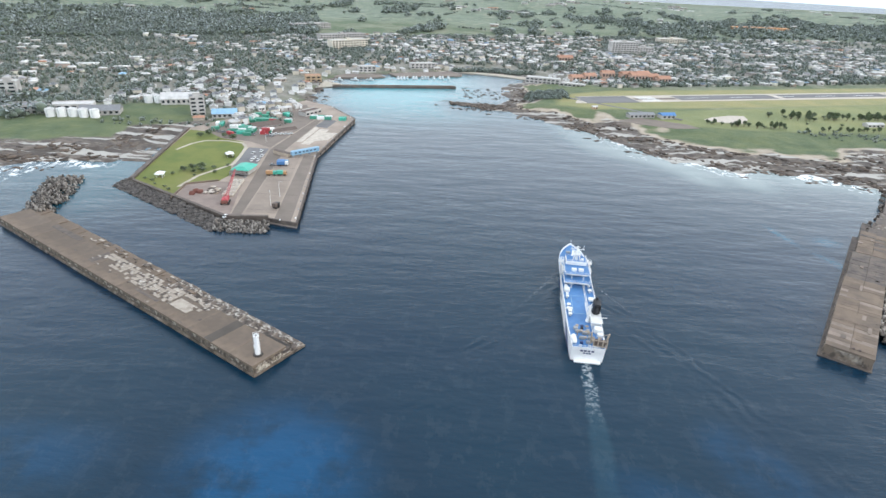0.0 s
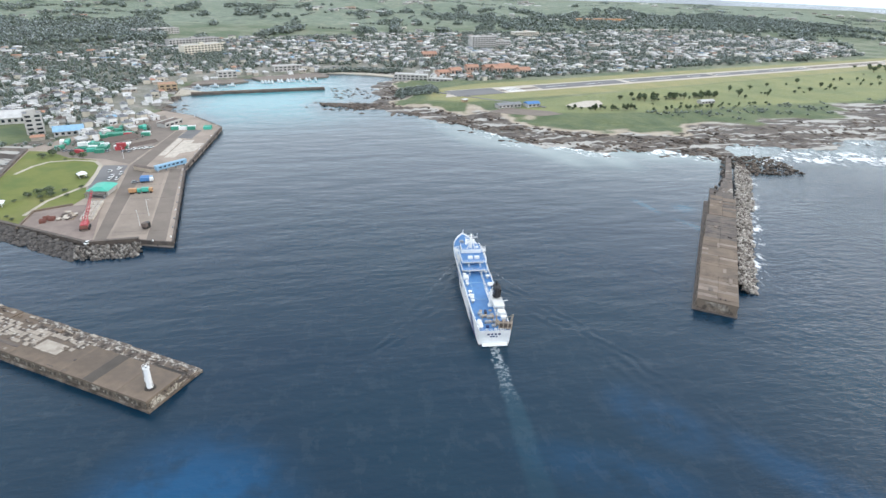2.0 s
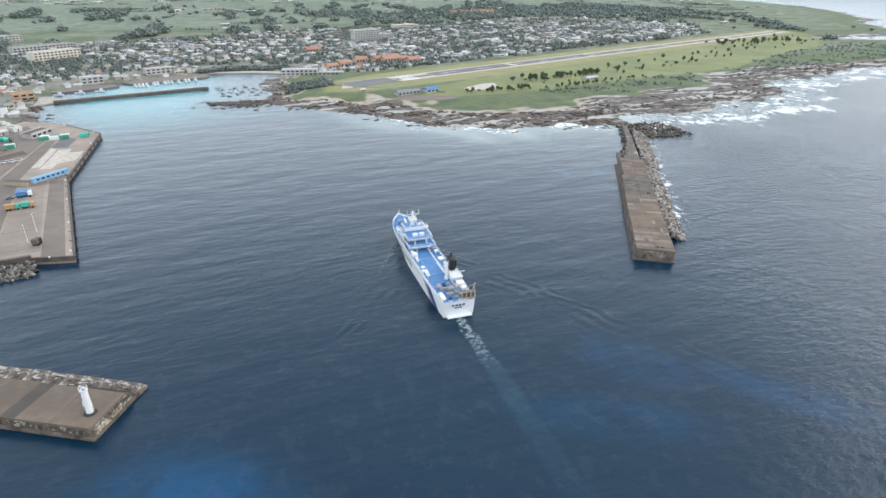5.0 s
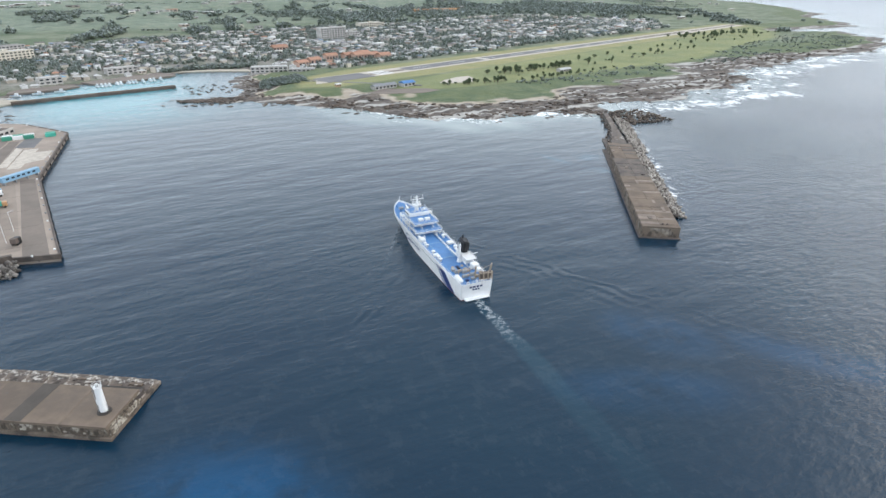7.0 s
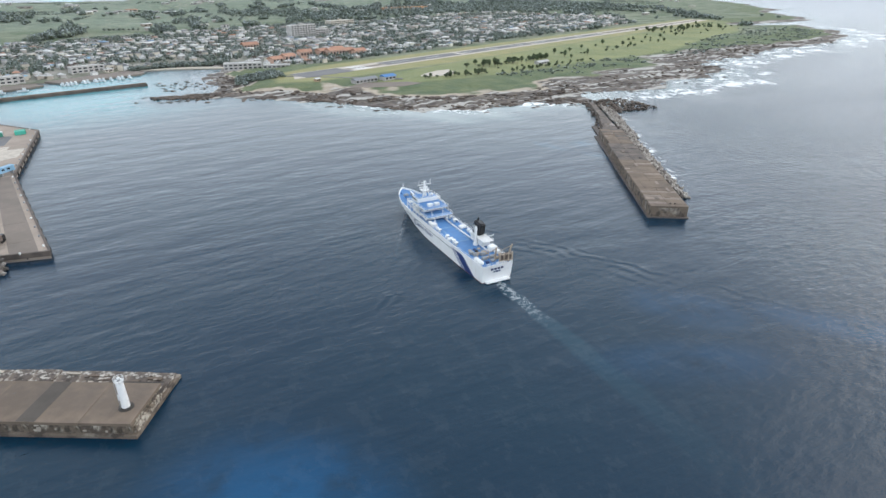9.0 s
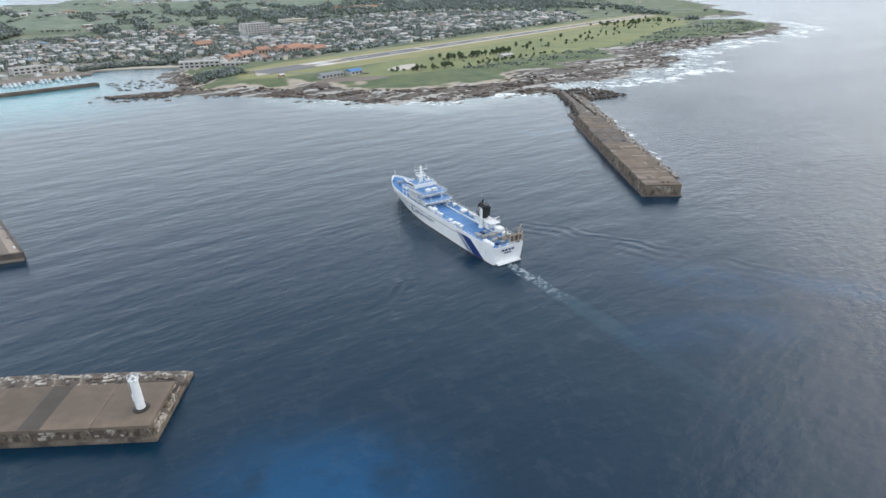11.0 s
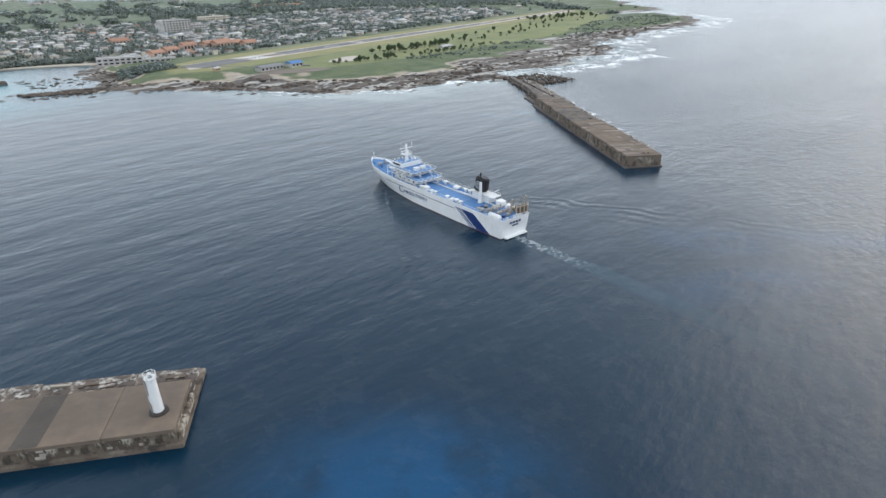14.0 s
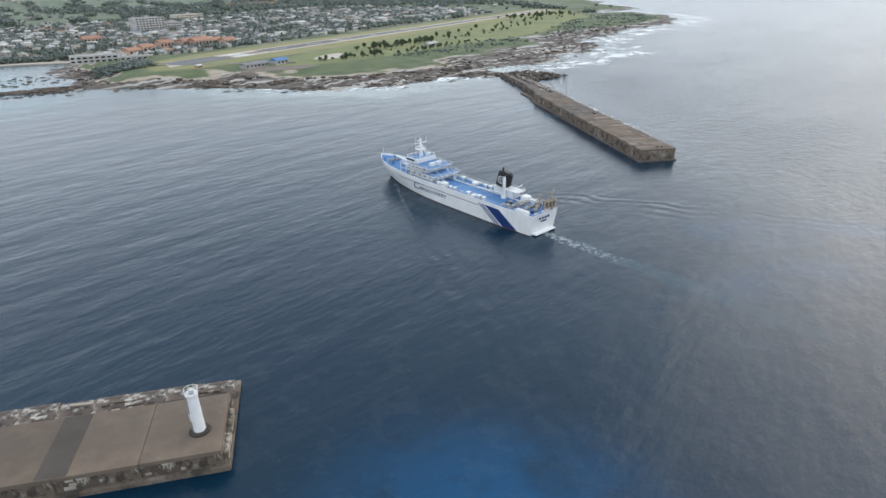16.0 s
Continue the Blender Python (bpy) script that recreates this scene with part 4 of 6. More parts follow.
M_DARK_ARMOUR = island_tones("dark_armour_rock", [(0.5, (0.075, 0.066, 0.06)), (0.3, (0.12, 0.105, 0.095)), (0.2, (0.045, 0.04, 0.038))], 0.9)
M_REEF = island_tones("reef_rock", [(0.4, (0.095, 0.072, 0.057)), (0.35, (0.135, 0.103, 0.08)), (0.25, (0.058, 0.046, 0.038))], 0.95)
# paler bluish tones and sheen stand in for haze over the woods
M_CANOPY = island_tones("tree_canopy", [(0.3, (0.085, 0.115, 0.078)), (0.3, (0.10, 0.13, 0.088)), (0.25, (0.075, 0.10, 0.07)), (0.15, (0.12, 0.145, 0.09))], 0.95)
canopy_haze = M_CANOPY.node_tree.nodes["Principled BSDF"]
canopy_haze.inputs["Sheen Weight"].default_value, canopy_haze.inputs["Sheen Roughness"].default_value = 0.6, 0.5
canopy_haze.inputs["Sheen Tint"].default_value = (0.86, 0.94, 1.0, 1)
LUMPS = [arrays(lump(k)) for k in range(6)]
TETRAS = []
for k in range(7):
    b = tetrapod_bm()
    bmesh.ops.rotate(b, verts=b.verts[:], matrix=Euler((k * 1.7, k * 2.3, k * 0.9)).to_matrix())
    TETRAS.append(arrays(b))
rng = random.Random(11)

# ---- near breakwater with its light tower ----
near_wall = thing("breakwater", "old concrete caisson breakwater with worn lower ledge", "breakwater", pose(-71.0, 159.5, 0, 0, 0, math.degrees(math.atan2(0.541, -0.841))), kind="structure")
# local x runs along the breakwater, local y towards the open sea (minus: the harbour)
LEN, WIDE, HIGH = 197.0, 14.6, 4.1
n_cell = 16
cell = LEN / n_cell
body = part("caisson", block((0.03, -WIDE, -4), (cell - 0.03, 0, 3.3), 0.08), M_WALL_FACE, near_wall)
cap = part("deck_slab", block((0.03, -WIDE, 3.3), (cell - 0.03, 0.12, HIGH), 0.06), M_CONCRETE, near_wall)
ledge = part("ledge_slab", block((0.04, -22.2, -4), (cell / 2 - 0.04, -WIDE - 0.02, 1.5), 0.1), M_LEDGE, near_wall)
plain_ledge = part("ledge_slab", block((0.04, -22.2, -4), (cell / 2 - 0.04, -WIDE - 0.02, 1.5), 0.1, pose(0, 0, 0)), M_CONCRETE, near_wall)
plain_ledge.matrix_basis = pose(6 * cell, 0, 0.05)
for k in range(n_cell):
    if k:
        again("caisson", body, near_wall, pose(k * cell, 0, 0))
        again("deck_slab", cap, near_wall, pose(k * cell, rng.uniform(-0.05, 0.05), rng.uniform(-0.06, 0.06)))
    for h in (0, 1):
        if (k or h) and (k, h) != (6, 0):
            again("ledge_slab", ledge if k < 6 else plain_ledge, near_wall, pose((k + h / 2) * cell, rng.uniform(-0.25, 0.15), rng.uniform(-0.35, 0.5)))
# pale repaired slabs, darker asphalt strips and broken pieces on the deck
for x0, x1, y0, y1, m in ((22.5, 27.0, -14.4, 0.0, M_STRIP), (46, 57, -10.8, -5.4, M_PAVING_WORN), (114, 118, -13.8, -4.5, M_CONCRETE_DARK), (140, 166, -14.0, -11.0, M_CONCRETE_DARK), (62, 78, -4.6, -3.2, M_CONCRETE_DARK)):
    part("surface_patch", block((x0, y0, HIGH - 0.02), (x1, y1, HIGH + 0.05), 0.02), m, near_wall)
tiles = [part("paving_tile", block((-0.9, -0.86, -0.1), (0.9, 0.86, 0.1), 0.04, pose(58, -6, HIGH)), m, near_wall) for m in (M_PAVING_WORN, M_PAVING_WORN, M_LEDGE)]
for i in range(38):
    for j in range(5):
        x, y = 42.0 + i * 1.95, -13.6 + j * 1.85
        ragged = j < 1.2 + 3.6 * math.sin(0.25 + i * 0.075) + rng.uniform(-0.9, 0.9)
        if rng.random() < 0.92 and ragged and not (44.8 < x < 58 and -11.8 < y < -4.4):
            again("paving_tile", rng.choice(tiles), near_wall, pose(x - 58, y + 6, rng.uniform(-0.05, 0.03), 0, 0, rng.uniform(-0.06, 0.06)))
for k in range(120):
    x = rng.uniform(0.8, 150) if k % 3 else rng.uniform(36, 122)
    y = rng.uniform(-21.6, -15.2) if k % 3 else rng.uniform(-14.0, -4.5)
    w, d = rng.uniform(0.8, 4.2), rng.uniform(0.4, 1.5)
    z = 1.75 if k % 3 else HIGH
    part("broken_slab", block((-w / 2, -d / 2, -0.3), (w / 2, d / 2, 0.13), 0.04, pose(x, y, z, rng.uniform(-2, 2), rng.uniform(-2, 2), rng.uniform(-8, 8))), rng.choice((M_PAVING_WORN, M_LEDGE, M_LEDGE, M_CONCRETE, M_CONCRETE_DARK)), near_wall)
part("end_step", block((0.0, -WIDE - 1.6, 1.5), (1.0, -WIDE + 5.0, 3.0), 0.1), M_CONCRETE_DARK, near_wall)
# dark block that paints the shade of the trench behind the deck
part("dark_step", block((0.8, -WIDE - 2.8, 1.2), (13.0, -WIDE - 0.05, 2.3), 0.08), M_SHADE_AND_BASE, near_wall)
part("worn_edge", block((-0.7, -WIDE + 2.0, -4), (0.0, -0.6, 2.7), 0.12), M_WALL_FACE, near_wall)
part("footing", block((-0.95, -22.5, -4), (LEN, 0.55, 0.95), 0.12), M_CONCRETE_SIDE, near_wall)
for k in range(70):
    x, z, w = rng.uniform(0.2, LEN - 2), rng.uniform(1.2, 2.9), rng.uniform(0.25, 1.7)
    part("scaled_patch", block((x, 0.02, z), (x + w, 0.10 + rng.uniform(0, 0.05), z + rng.uniform(0.2, 0.8)), 0.05), rng.choice((M_PAVING_WORN, M_WALL_FACE, M_CONCRETE_DARK)), near_wall)
for k in range(14):
    y, z = rng.uniform(-12.4, -1.4), rng.uniform(1.0, 2.2)
    part("scaled_patch", block((-0.78, y, z), (-0.66, y + rng.uniform(0.4, 1.8), z + rng.uniform(0.15, 0.45)), 0.03), M_PAVING_WORN if k % 3 else M_CONCRETE_DARK, near_wall)
for k in range(18):
    x, y = rng.uniform(30, LEN - 3), rng.uniform(-14.3, -0.6)
    part("stain_patch", block((x, y, HIGH - 0.02), (x + rng.uniform(0.5, 3.2), y + rng.uniform(0.2, 1.3), HIGH + 0.075), 0.02), M_CONCRETE_DARK if k % 4 else M_CONCRETE_SIDE, near_wall)

tower = thing("light_tower", "slim white harbour light tower on a dark round base", "lighthouse", pose(-71.3, 166.2, HIGH))
tb = bmesh.new()
for z0, z1, r0, r1 in ((0, 7.6, 0.95, 0.86), (7.6, 7.8, 1.04, 1.04)):
    rod(tb, (0, 0, z0), (0, 0, z1), r0, r1, n=32)
part("shaft", tb, M_WHITE, tower, "white painted shaft", False)
part("base_ring", rod(bmesh.new(), (0, 0, 0), (0, 0, 0.35), 1.75, 1.6, n=24), M_SHADE_AND_BASE, tower, "dark round base")
part("service_box", block((-1.15, -0.35, 2.6), (-0.7, 0.35, 4.0), 0.08), M_WHITE, tower)
part("door", block((0.7, -0.4, 0.4), (0.98, 0.4, 2.2), 0.02), M_WALL, tower)
part("gallery_rail", ring(bmesh.new(), [(1.1 * math.cos(a * 0.785), 1.1 * math.sin(a * 0.785), 8.7) for a in range(8)], 7.7, 0.045, True), M_WHITE, tower)
lamp = part("lantern", rod(bmesh.new(), (0, 0, 7.7), (0, 0, 8.5), 0.4, 0.32, n=12), M_GREY, tower)
part("lantern_cap", rod(bmesh.new(), (0, 0, 8.5), (0, 0, 8.9), 0.45, 0.1, n=12), M_WHITE, lamp)
part("ladder", ring(bmesh.new(), [(-1.15, 0.25, 7.4), (-1.15, -0.25, 7.4)], 0.3, 0.04), M_GREY, tower)

items = []
for k in range(240):
    u, v = rng.random(), rng.random()
    x = -234 - 22 * u + 14 * v + 6 * u * v
    y = 276 + 54 * u + 8 * v
    items.append((*TETRAS[k % 7], 0, (x, y, rng.uniform(-0.6, 0.6) + 3.0 * math.sin(3.14 * v) * (1 - 0.4 * u)), rng.uniform(0, 6.28), (rng.uniform(1.2, 1.7),) * 3))
scatter_mesh("armour_blocks", items, M_CORNER, "heap of grey concrete armour blocks at the breakwater end", "armour blocks")

# ---- long breakwater on the far side of the entrance ----
far_wall = thing("breakwater", "long brown concrete breakwater running out from the reef", "breakwater", pose(150.7, 182.1, 0, 0, 0, math.degrees(math.atan2(0.816, 0.577))), kind="structure")
# local x runs to the shore, local y towards the harbour
HIGH2 = 5.3
M_PAVING_DULL = surface("dull_paving", (0.27, 0.215, 0.175), (0.19, 0.15, 0.12), 3.0, 0.9)
x, widths = 0.0, []
for k in range(12):
    w = 12.0
    reach = 16.2 if k < 6 else (15.6 if k < 9 else 14.4)
    slab_m = M_CONCRETE if k not in (6, 7, 8) else M_CONCRETE_DARK
    base = part("caisson", block((x + 0.03, 0, -4), (x + w - 0.03, reach, HIGH2 - 0.8), 0.08), M_CONCRETE_SIDE, far_wall)
    for j in range(4):
        sx, top = x + 3.0 * j, HIGH2 + rng.uniform(-0.07, 0.07) - 0.25 * (k > 5)
        for y0, y1 in ((-0.1, reach * 0.5 - 0.04), (reach * 0.5 + 0.04, reach - 0.15)):
            part("deck_slab", block((sx + 0.04, y0, HIGH2 - 0.8), (sx + 2.96, y1, top + rng.uniform(-0.03, 0.03)), 0.05), slab_m if rng.random() < 0.8 else (M_PAVING_DULL if k < 6 else M_CONCRETE_DARK), far_wall)
    if k in (2, 4):
        part("worn_patch", block((x + 1, 1.5, HIGH2), (x + w - 2, reach - 3, HIGH2 + 0.12), 0.03), M_CONCRETE, far_wall)
    x += w
for k in range(9):
    px, py = rng.uniform(2, 140), rng.uniform(1, 14)
    w, d = rng.uniform(2, 7), rng.uniform(0.5, 2.4)
    part("worn_patch", block((px, py, HIGH2 - 0.3), (px + w, py + d, HIGH2 + 0.13), 0.03), rng.choice((M_PAVING_DULL, M_CONCRETE, M_CONCRETE_DARK)), far_wall)
part("ledge", block((84, 15.5, -4), (118, 17.2, 0.7), 0.1), M_CONCRETE_DARK, far_wall)
part("ledge", block((144, 10.5, -4), (172, 14.6, 0.7), 0.1), M_CONCRETE_DARK, far_wall)
part("footing", block((-1.0, -0.6, -4), (144, 17.2, 0.5), 0.1), M_CONCRETE_DARK, far_wall)
for k in range(9):
    w = 11.5
    part("root_slab", block((x + 0.03, 1.0 + 0.1 * k, -4), (x + w - 0.03, max(5.6, 11.0 - 1.3 * k), 4.0 - 0.12 * k), 0.08), M_LEDGE if k % 2 else M_CONCRETE_DARK, far_wall)
    for j in range(4):
        bx, by, bw = x + rng.uniform(0, 9), max(6.0, 11.4 - 1.3 * k) + rng.uniform(-0.4, 2.2), rng.uniform(1.0, 2.6)
        part("broken_block", block((-bw / 2, -0.8, -3.5), (bw / 2, 0.8, rng.uniform(0.6, 2.0)), 0.15, pose(bx, by, 0, rng.uniform(-6, 6), rng.uniform(-6, 6), rng.uniform(-40, 40))), M_CONCRETE_DARK, far_wall)
    x += w
bollard_pair = part("deck_fitting", rod(bmesh.new(), (3, 5, HIGH2), (3, 5, HIGH2 + 0.6), 0.5, 0.4, n=10), M_ROOF_BROWN, far_wall)
again("deck_fitting", bollard_pair, far_wall, pose(0, 2.0, 0))

along, across = Vector((0.577, 0.816, 0)), Vector((0.816, -0.577, 0))
items = []
for k in range(1300):
    u = 25 + rng.random() * 206
    v = rng.random() ** 0.8
    p = Vector((150.7, 182.1, 0)) + along * u + across * (0.3 + v * (9.0 if u < 140 else 11.5))
    z = 4.3 * (1 - v) ** 1.2 - 0.5 + rng.uniform(-0.4, 0.6)
    r = rng.uniform(0.7, 1.35)
    shape = TETRAS[k % 7] if k % 3 == 0 else LUMPS[k % 6]
    items.append((*shape, 0, (p.x, p.y, z), rng.uniform(0, 6.28), (r, r * rng.uniform(0.8, 1.3), r)))
scatter_mesh("armour_blocks", items, M_ARMOUR, "pale boulders and armour blocks along the outer side", "armour blocks")
items = []
for k in range(420):
    u, v = rng.random(), rng.random()
    px, py = 282 + 48 * u + 8 * v, 356 + 44 * v - 6 * u
    r = rng.uniform(0.7, 2.0) * (1 - 0.35 * u)
    items.append((*LUMPS[k % 6], 0, (px, py, rng.uniform(-0.4, 1.1)), rng.uniform(0, 6.28), (r * 1.3, r, r)))
scatter_mesh("reef_boulders", items, M_REEF, "dark boulders spread over the reef beside the breakwater", "rocks")

# ---- reef rock along the shore ----
items = []
pool = np.random.RandomState(5)
cx, cy = pool.uniform(-420, 1000, 60000), pool.uniform(300, 700, 60000)
cd = edge_distance(cx, cy, COAST)
sw = shelf_width(cx)
ch, _ = land_height(cx, cy)
pick = (cd > -16) & (cd < sw * 0.9) & (waves(cx, cy, 38, 31) + 0.5 * waves(cx, cy, 12, 32) > np.where(cd < 0, 0.75, 0.05)) & ~((cx > -240) & (cx < -80) & (cy < 570))
pick &= (cx < 330) | (pool.rand(cx.size) < 0.3)
for k in np.nonzero(pick)[0][:9500]:
    r = pool.uniform(0.6, 2.2)
    items.append((*LUMPS[k % 6], 0, (cx[k], cy[k], max(ch[k], -0.3) - 0.1), pool.uniform(0, 6.28), (r * pool.uniform(1.2, 2.4), r * pool.uniform(0.8, 1.3), r * pool.uniform(0.45, 0.9))))
# the low spit that shelters the inner basin
for k in range(420):
    u = pool.uniform(0, 1)
    px, py = 44 - 58 * u + pool.uniform(-2, 2), 596 + 14 * u + pool.uniform(-10, 9) * (1 - 0.5 * u)
    r = pool.uniform(0.9, 2.4)
    items.append((*LUMPS[k % 6], 0, (px, py, pool.uniform(-0.3, 0.6)), pool.uniform(0, 6.28), (r * 1.7, r, r * 0.7)))
for k in range(70):
    px, py = pool.uniform(-5, 60), pool.uniform(640, 700)
    r = pool.uniform(0.6, 1.8)
    items.append((*LUMPS[k % 6], 0, (px, py, 0), pool.uniform(0, 6.28), (r * 1.8, r, r * 0.6)))
scatter_mesh("reef_rocks", items, M_REEF, "brown weathered reef rocks along the shore", "rocks")

# ---- cargo quay with its park and yard ----
QZ = 3.0
QUAY = [(-204, 331), (-128, 283), (-105, 285), (-88.5, 280.5), (-106, 402), (-98, 511), (-129, 555), (-158, 575), (-222, 452)]
quay = thing("quay", "broad grey concrete cargo quay on reclaimed land", "quay", kind="structure")
part("quay_body", prism(bmesh.new(), QUAY, -4, QZ), M_QUAY, quay)


def strip_poly(a, b, w0, w1=0.0):
    a, b = Vector(a), Vector(b)
    n = Vector((b.y - a.y, a.x - b.x)).normalized()
    return [(a + n * w0)[:], (b + n * w0)[:], (b - n * w1)[:], (a - n * w1)[:]]


# edge kerb and fenders along the berth
for a, b in (((-88.5, 280.5), (-106, 402)), ((-106, 402), (-98, 511)), ((-98, 511), (-129, 555)), ((-105, 285), (-88.5, 280.5))):
    part("quay_kerb", prism(bmesh.new(), strip_poly(a, b, 0.4, 0.5), 1.2, QZ + 0.3), M_CONCRETE_DARK, quay)
    n = int((Vector(b) - Vector(a)).length / 12)
    for k in range(n):
        p = Vector(a).lerp(Vector(b), (k + 0.5) / n)
        part("fender", rod(bmesh.new(), (p.x + 0.6, p.y, 0.6), (p.x + 0.6, p.y, 2.3), 0.35, n=8), M_TYRE, quay)
        part("bollard", rod(bmesh.new(), (p.x - 1.2, p.y, QZ), (p.x - 1.2, p.y, QZ + 0.7), 0.3, 0.42, n=8), M_WHITE if k % 3 == 0 else M_GREY, quay)
# laid surfaces, each a thin slab over the fill
for poly, m, name, z in (
        ([(-203, 331), (-166.5, 306.5), (-168.5, 329), (-152, 337.5), (-149, 350), (-157, 372), (-160, 412), (-167, 423), (-186, 430), (-203, 446), (-218, 449)], M_LAWN, "lawn", 0.05),
        ([(-166, 308), (-130, 285.5), (-126.5, 288), (-137, 338), (-151, 336.5), (-168, 328.5)], M_YARD, "yard_surface", 0.04),
        ([(-148, 351), (-138, 345), (-143, 409), (-158, 410), (-155.5, 372)], M_ASPHALT, "car_park", 0.04),
        ([(-126, 287.5), (-120.5, 287.5), (-131, 408), (-125, 497), (-131, 498), (-141.5, 408)], M_ROAD, "quay_road", 0.04),
        ([(-124, 425), (-117, 425), (-112, 470), (-120, 470)], M_CONCRETE_PALE, "pale_slab", 0.035),
        ([(-117, 434), (-106.5, 440), (-103.5, 461), (-116, 461), (-114.5, 446)], M_CONCRETE_PALE, "pale_slab", 0.05),
        ([(-129, 430), (-124.5, 430), (-121, 472), (-125, 478)], M_CONCRETE_PALE, "pale_slab", 0.05),
        ([(-119.5, 292), (-103, 292), (-116, 392), (-130, 394)], M_QUAY, "apron_slab", 0.03),
        ([(-101.5, 284), (-92, 282), (-107.5, 398), (-114.5, 398)], M_ROAD, "berth_slab", 0.03),
        ([(-206, 449), (-188, 432), (-162, 425), (-143, 412), (-132, 499), (-152, 556), (-190, 508)], M_ROAD, "terminal_yard", 0.02),
        ([(-126, 478), (-115, 474), (-112, 500), (-122, 505)], M_ASPHALT, "worn_asphalt", 0.04)):
    part(name, prism(bmesh.new(), poly, QZ - 0.05, QZ + z), m, quay)
for k in range(0, 13, 3):
    y = 296 + k * 8
    cxx = -103 - (y - 284) * 0.115
    part("slab_joint", block((cxx - 16, y, QZ + 0.03), (cxx + 9, y + 0.25, QZ + 0.045)), M_CONCRETE_DARK, quay)
# park path
pts = [(-205, 396), (-201, 412), (-195, 421), (-180, 424), (-166, 420), (-160, 410), (-157, 390), (-155, 371), (-168, 345), (-171, 324)]
for a, b in zip(pts, pts[1:]):
    part("footpath", prism(bmesh.new(), strip_poly(a, b, 1.1, 1.1), QZ, QZ + 0.09), M_PATH, quay)
# parapets towards the open water and the reef
for a, b, w in (((-204, 331), (-128, 283), 1.4), ((-128, 283), (-105, 285), 1.4), ((-222, 452), (-204, 330), 2.2)):
    part("parapet", prism(bmesh.new(), strip_poly(a, b, 0.3, w), 1.0, QZ + 1.3), M_CONCRETE_DARK, quay)
part("inner_wall", prism(bmesh.new(), strip_poly((-168.5, 329), (-152, 337.5), 0.4, 0.4), QZ, QZ + 0.9), M_CONCRETE, quay)
part("inner_wall", prism(bmesh.new(), strip_poly((-167, 306), (-168.5, 329), 0.4, 0.4), QZ, QZ + 0.9), M_CONCRETE, quay)

items = []
for k in range(1500):
    u, v = rng.random(), rng.random()
    p = Vector((-208, 335, 0)).lerp(Vector((-126, 279, 0)), u) + Vector((-0.55, -0.835, 0)) * (0.2 + v * 9.0)
    r = rng.uniform(0.7, 1.4)
    items.append((*LUMPS[k % 6], 0, (p.x, p.y, 3.2 * (1 - v) - 0.5 + rng.uniform(-0.3, 0.4)), rng.uniform(0, 6.28), (r * 1.2, r, r)))
for k in range(220):
    u, v = rng.random(), rng.random()
    p = Vector((-205, 331, 0)).lerp(Vector((-221, 440, 0)), u) + Vector((-1, -0.15, 0)) * (0.5 + v * 4)
    items.append((*LUMPS[k % 6], 0, (p.x, p.y, 1.4 * (1 - v) - 0.3), rng.uniform(0, 6.28), (1.2, 1.0, 0.8)))
scatter_mesh("revetment_boulders", items, M_DARK_ARMOUR, "dark basalt boulders piled against the sea wall", "rocks")
items = []
for k in range(170):
    u, v = rng.random(), rng.random()
    p = Vector((-131, 280, 0)).lerp(Vector((-103, 281, 0)), u) + Vector((0.05, -1, 0)) * (0.5 + v * 8)
    items.append((*TETRAS[k % 7], 0, (p.x, p.y, 2.6 * (1 - v) - 0.2 + rng.uniform(-0.3, 0.5)), rng.uniform(0, 6.28), (rng.uniform(1.1, 1.5),) * 3))
scatter_mesh("armour_blocks", items, M_CORNER, "grey armour blocks heaped below the quay corner", "armour blocks")


# ---- things on the quay ----
def shelter(x, y, turn):
    o = thing("park_shelter", "small white open park shelter on the lawn", "shelter", pose(x, y, QZ, 0, 0, turn), "park shelters")
    for sx in (-1.8, 1.8):
        for sy in (-1.8, 1.8):
            part("post", block((sx - 0.15, sy - 0.15, 0), (sx + 0.15, sy + 0.15, 2.5)), M_WHITE, o)
    b = bmesh.new()
    rod(b, (0, 0, 2.5), (0, 0, 4.0), 3.9, 0.3, n=4)
    bmesh.ops.rotate(b, verts=b.verts[:], matrix=Matrix.Rotation(radians(45), 3, "Z"))
    part("roof", b, M_WHITE, o)
    part("bench", block((-1.2, -0.4, 0), (1.2, 0.4, 0.5), 0.05), M_CONCRETE, o)


shelter(-189, 339, 10)
shelter(-163, 386, 30)
hall = thing("waiting_hall", "low hall with a bright teal hipped roof", "building", pose(-142.5, 357.5, QZ, 0, 0, -6))
part("wall", block((-5.2, -6.2, 0), (5.2, 6.2, 3.0), 0.05), M_WALL, hall)
b = prism(bmesh.new(), [(-6.2, -7.4), (6.2, -7.4), (6.2, 7.4), (-6.2, 7.4)], 3.0, 4.7)
for v in b.verts:
    if v.co.z > 4:
        v.co.x *= 0.25
        v.co.y *= 0.6
part("roof", b, M_TEAL, hall, "teal metal roof")
for k in range(4):
    part("window", block((-4.5 + k * 2.4, -6.26, 1.0), (-2.9 + k * 2.4, -6.18, 2.4)), M_GLASS, hall)
part("canopy", block((-5.5, -11.0, 2.6), (5.5, -7.6, 2.85), 0.05), M_ROOF_BROWN, hall)
for sx in (-5, 5):
    part("post", block((sx - 0.12, -10.8, 0), (sx + 0.12, -10.5, 2.6)), M_GREY, hall)

